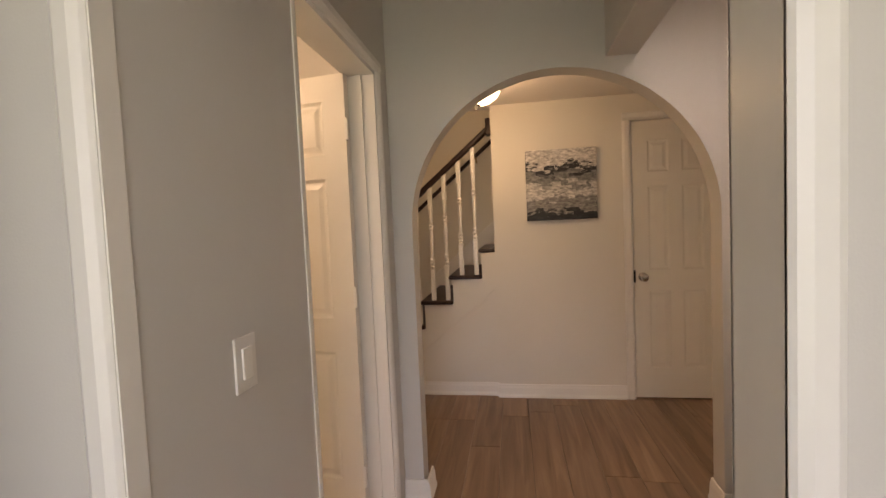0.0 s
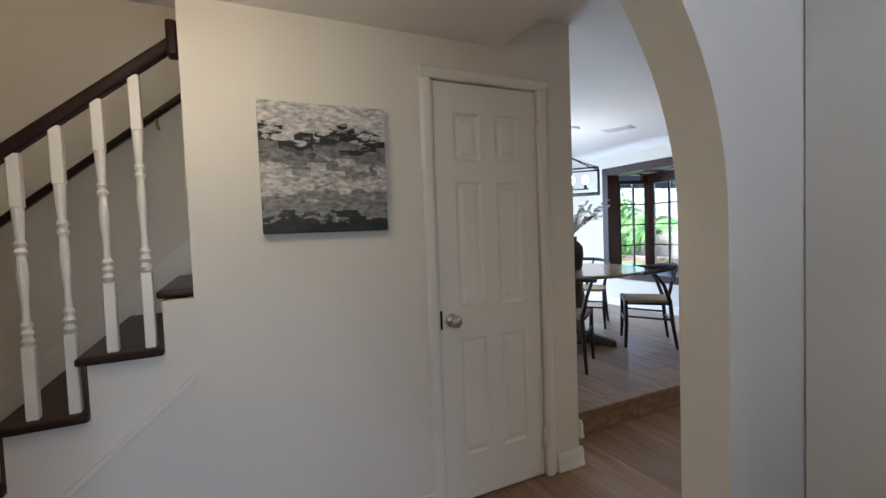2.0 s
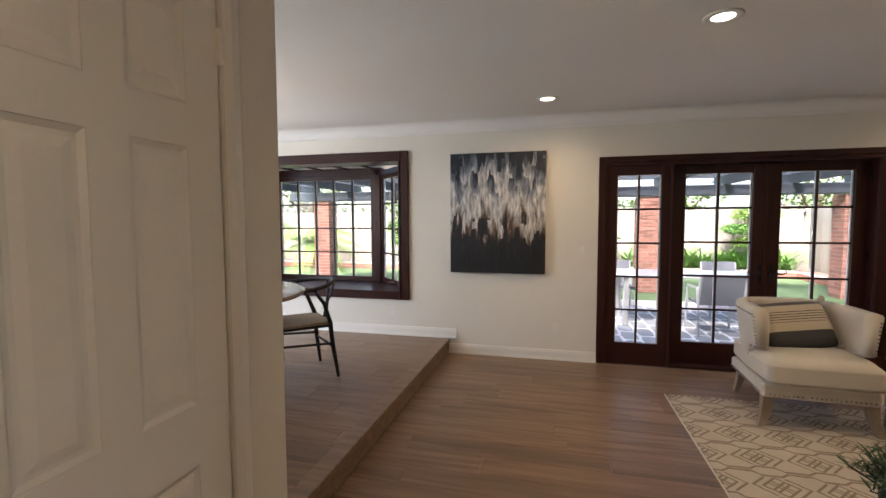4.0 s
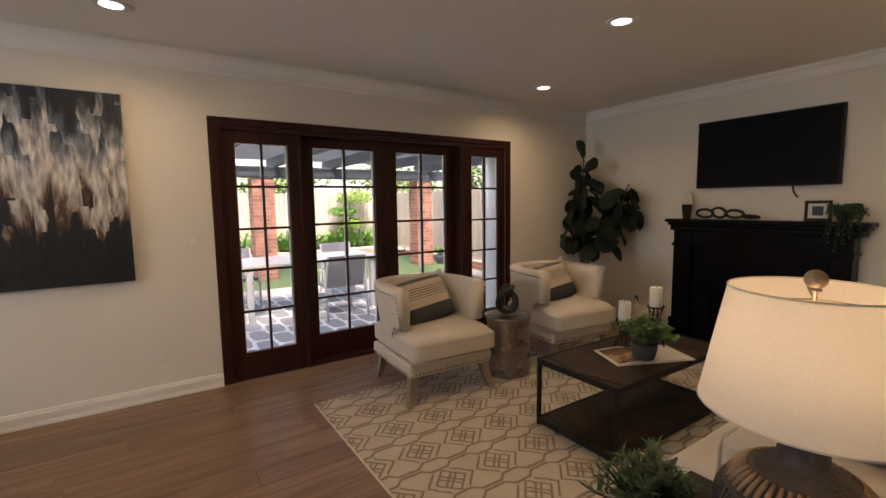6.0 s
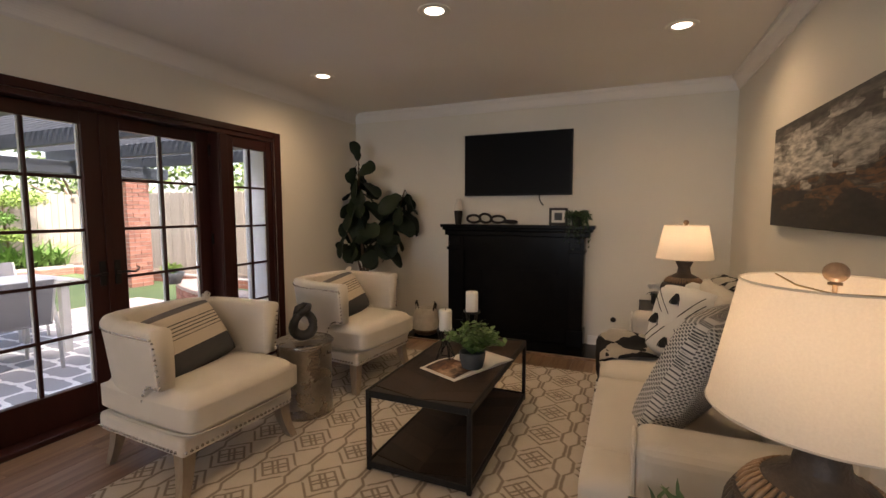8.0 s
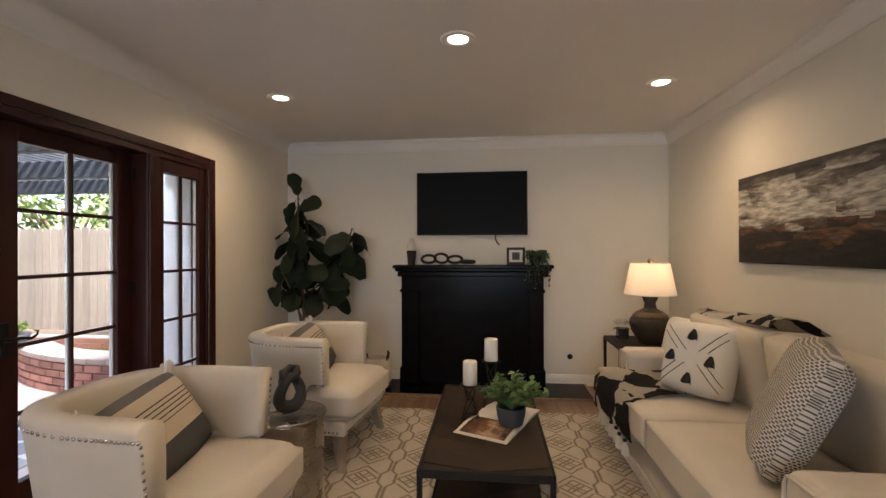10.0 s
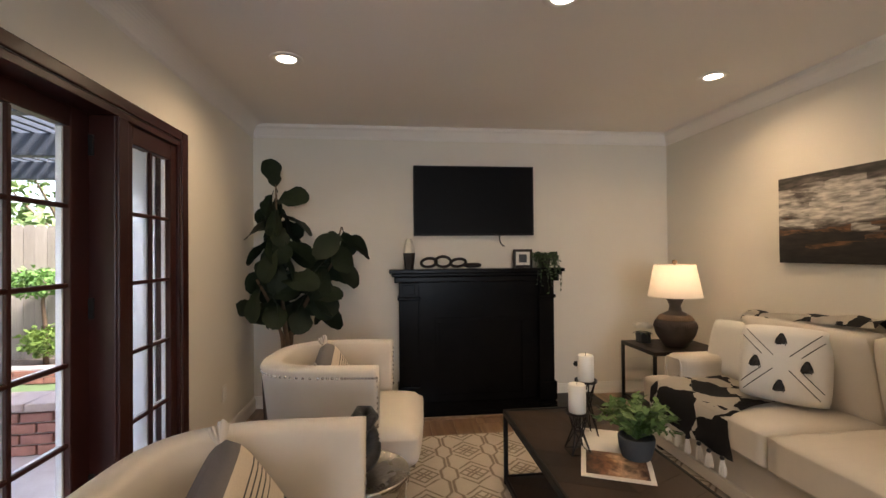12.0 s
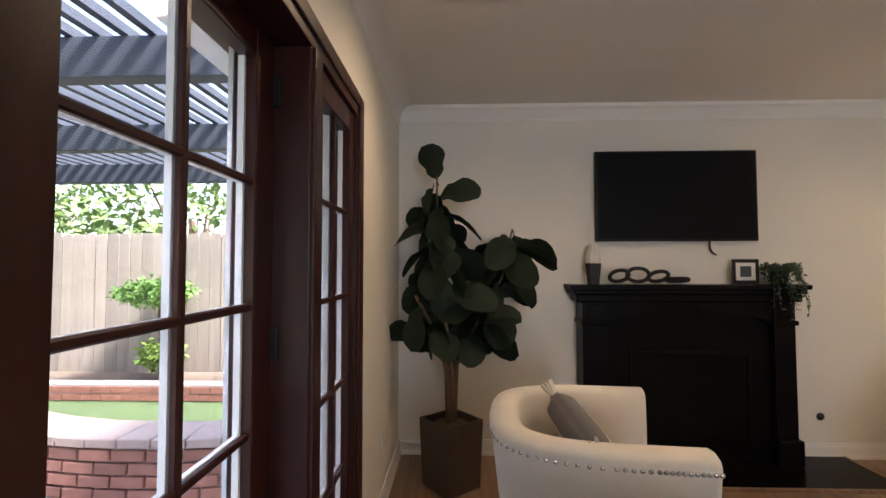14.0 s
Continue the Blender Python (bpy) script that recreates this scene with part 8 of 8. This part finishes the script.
def tree(at, h, r, n, seed):
    t = thing("tree", "leafy green tree beyond the fence", "tree", at, group="trees beyond the fence")
    rnd = random.Random(seed)
    part("trunk", tube([(0, 0, 0), (0.1, 0, h * 0.4), (0, 0.1, h * 0.8)], [0.14, 0.11, 0.05], 8), BARK, t)
    limbs, crown = bmesh.new(), bmesh.new()
    lf = leaf_mesh(0.16, 0.09, 0.2, 0.1, 2)
    for k in range(16):
        a = rnd.random() * 6.283
        tip = Vector((r * rnd.uniform(0.4, 1) * math.cos(a), r * rnd.uniform(0.4, 1) * math.sin(a), h * rnd.uniform(0.5, 1.0)))
        tube([(0, 0, h * 0.35), tip * 0.5 + Vector((0, 0, h * 0.2)), tip], [0.05, 0.03, 0.01], 6, limbs)
        for j in range(n // 16):
            v = Vector((rnd.gauss(0, 1), rnd.gauss(0, 1), rnd.gauss(0, 0.7))) * r * 0.22
            add_mesh(crown, lf, Matrix.Translation(tip + v) @ Euler((rnd.uniform(-1, 1), rnd.uniform(-1, 1), rnd.random() * 6.283)).to_matrix().to_4x4() @ Matrix.Scale(rnd.uniform(0.7, 1.4), 4))
    part("limb", limbs, BARK, t)
    part("crown", crown, TREEG, t)


for k, (x, y, h, r) in enumerate(((9.4, 1.5, 2.6, 1.5), (9.6, 4.4, 2.8, 1.6), (9.3, 7.4, 3.0, 1.7), (8.0, 11.5, 3.2, 1.8), (3.6, 12.0, 2.4, 1.4), (-4.5, 12.2, 3.4, 2.2), (-9.5, 12.0, 4.0, 2.4), (9.5, -1.0, 2.6, 1.4), (-14.5, 10.0, 4.5, 2.6))):
    tree((x, y, GZ), h, r, 1700, 90 + k)

# potted flowers on the planter wall
fp2 = thing("flower_pot", "dark pot with small plants on the planter wall", "plant pot", (4.52, 3.02, TOPZ + 0.005))
part("pot", lathe([(0.0, 0.0), (0.09, 0.0), (0.14, 0.12), (0.15, 0.16), (0.13, 0.16), (0.0, 0.13)], 24), SLATE, fp2, smooth=True)
lf_, wd_ = bushy(260, 0.17, 0.20, leaf_mesh(0.05, 0.025, 0.2, 0.2, 3), 6, stems=20)
o = part("foliage", lf_, BUSHY, fp2)
o.location = (0, 0, 0.13)
o = part("stalk", wd_, BUSHG, fp2)
o.location = (0, 0, 0.13)

# patio table and chairs
pt = thing("patio_table", "long pale grey patio dining table", "patio table", (1.95, 2.55, GZ + 0.01))
part("tabletop", boxes(((-0.95, -0.46, 0.69), (0.95, 0.46, 0.72)), bevel=0.006), ALU, pt)
for x in (-0.85, 0.78):
    for y in (-0.42, 0.35):
        part("leg", boxes(((x, y, 0.0), (x + 0.07, y + 0.07, 0.69)), bevel=0.004), ALU, pt)
SLING = surf("grey_sling", (0.13, 0.135, 0.15), (0.18, 0.185, 0.20), scale=8, rough=0.8, bump=0.2)
STRIPE = surf("striped_outdoor_cloth", (0.36, 0.40, 0.46), (0.10, 0.12, 0.16), scale=2.5, rough=0.9, stretch=(14, 1, 1))


def patio_chair(x, y, rz, cushioned):
    t = thing("patio_chair", "grey sling patio chair with an aluminium frame", "patio chair", (x, y, GZ + 0.01), rz, group="patio chairs")
    for s in (-1, 1):
        part("side_frame", tube([(s * 0.27, -0.28, 0.0), (s * 0.27, -0.24, 0.40), (s * 0.27, -0.22, 0.60), (s * 0.27, 0.20, 0.62), (s * 0.27, 0.26, 0.40), (s * 0.27, 0.30, 0.0)], 0.016, 8), ALU, t)
        part("back_post", tube([(s * 0.25, 0.20, 0.40), (s * 0.25, 0.31, 0.80)], 0.014, 8), ALU, t)
    part("seat", extrude([(-0.25, -0.25), (0.25, -0.25), (0.25, 0.22), (-0.25, 0.22)], 0.015, "xy", 0.40), SLING, t)
    b = part("backrest", boxes(((-0.25, -0.008, 0.0), (0.25, 0.008, 0.41)), bevel=0.003), SLING, t)
    b.matrix_basis = pose(0, 0.205, 0.41, -15, 0, 0)
    part("cross_bar", tube([(-0.27, -0.24, 0.39), (0.27, -0.24, 0.39)], 0.012, 8), ALU, t)
    if cushioned:
        c = part("cushion", cushion(0.42, 0.30, 0.10, 0.7, 6), STRIPE, t, "striped outdoor cushion", smooth=True)
        c.matrix_basis = pose(0, 0.17, 0.55, 72, 0, 0)


for x, y, rz, c in ((2.75, 3.3, 0, False), (1.15, 3.3, 0, False), (2.2, 1.95, 180, True), (0.6, 2.5, 92, True)):
    patio_chair(x, y, rz, c)


# ---- floor boards, laid along x ----
def plank_floor(parent_name, label, x0, x1, y0, y1, z, w=0.182, length=1.21, seed=1, cut=None):
    holder = bpy.data.objects.get(parent_name)
    rnd = random.Random(seed)
    shared = {}
    row = 0
    y = y1
    while y - 0.02 > y0:
        wid = min(w, y - y0)
        x = x0 - rnd.random() * length
        while x < x1:
            a, b = max(x, x0), min(x + length, x1)
            if b - a > 0.02 and not (cut and cut(a, b, y - wid, y)):
                key = (round(b - a, 3), round(wid, 3))
                if key not in shared:
                    bm = boxes(((0.0008, 0.0008, -0.010), (b - a - 0.0008, wid - 0.0008, 0.0)), bevel=0.0012, seg=1)
                    me = bpy.data.meshes.new("plank")
                    bm.to_mesh(me)
                    bm.free()
                    me.materials.append(PLANK)
                    shared[key] = me
                ob = new("plank", shared[key])
                ob.location = (a, y - wid, z)
                ob.parent = holder
            x += length
        y -= w
        row += 1


plank_floor("floor", "", STEP_X, EAST, -3.86, 0.0, 0.0, seed=1)
plank_floor("floor", "", -0.73, 2.9, -6.75, -3.86, 0.0, seed=2)
plank_floor("platform", "", -4.89, STEP_X - 0.09, -3.32, 0.0, STEP_Z, seed=3)
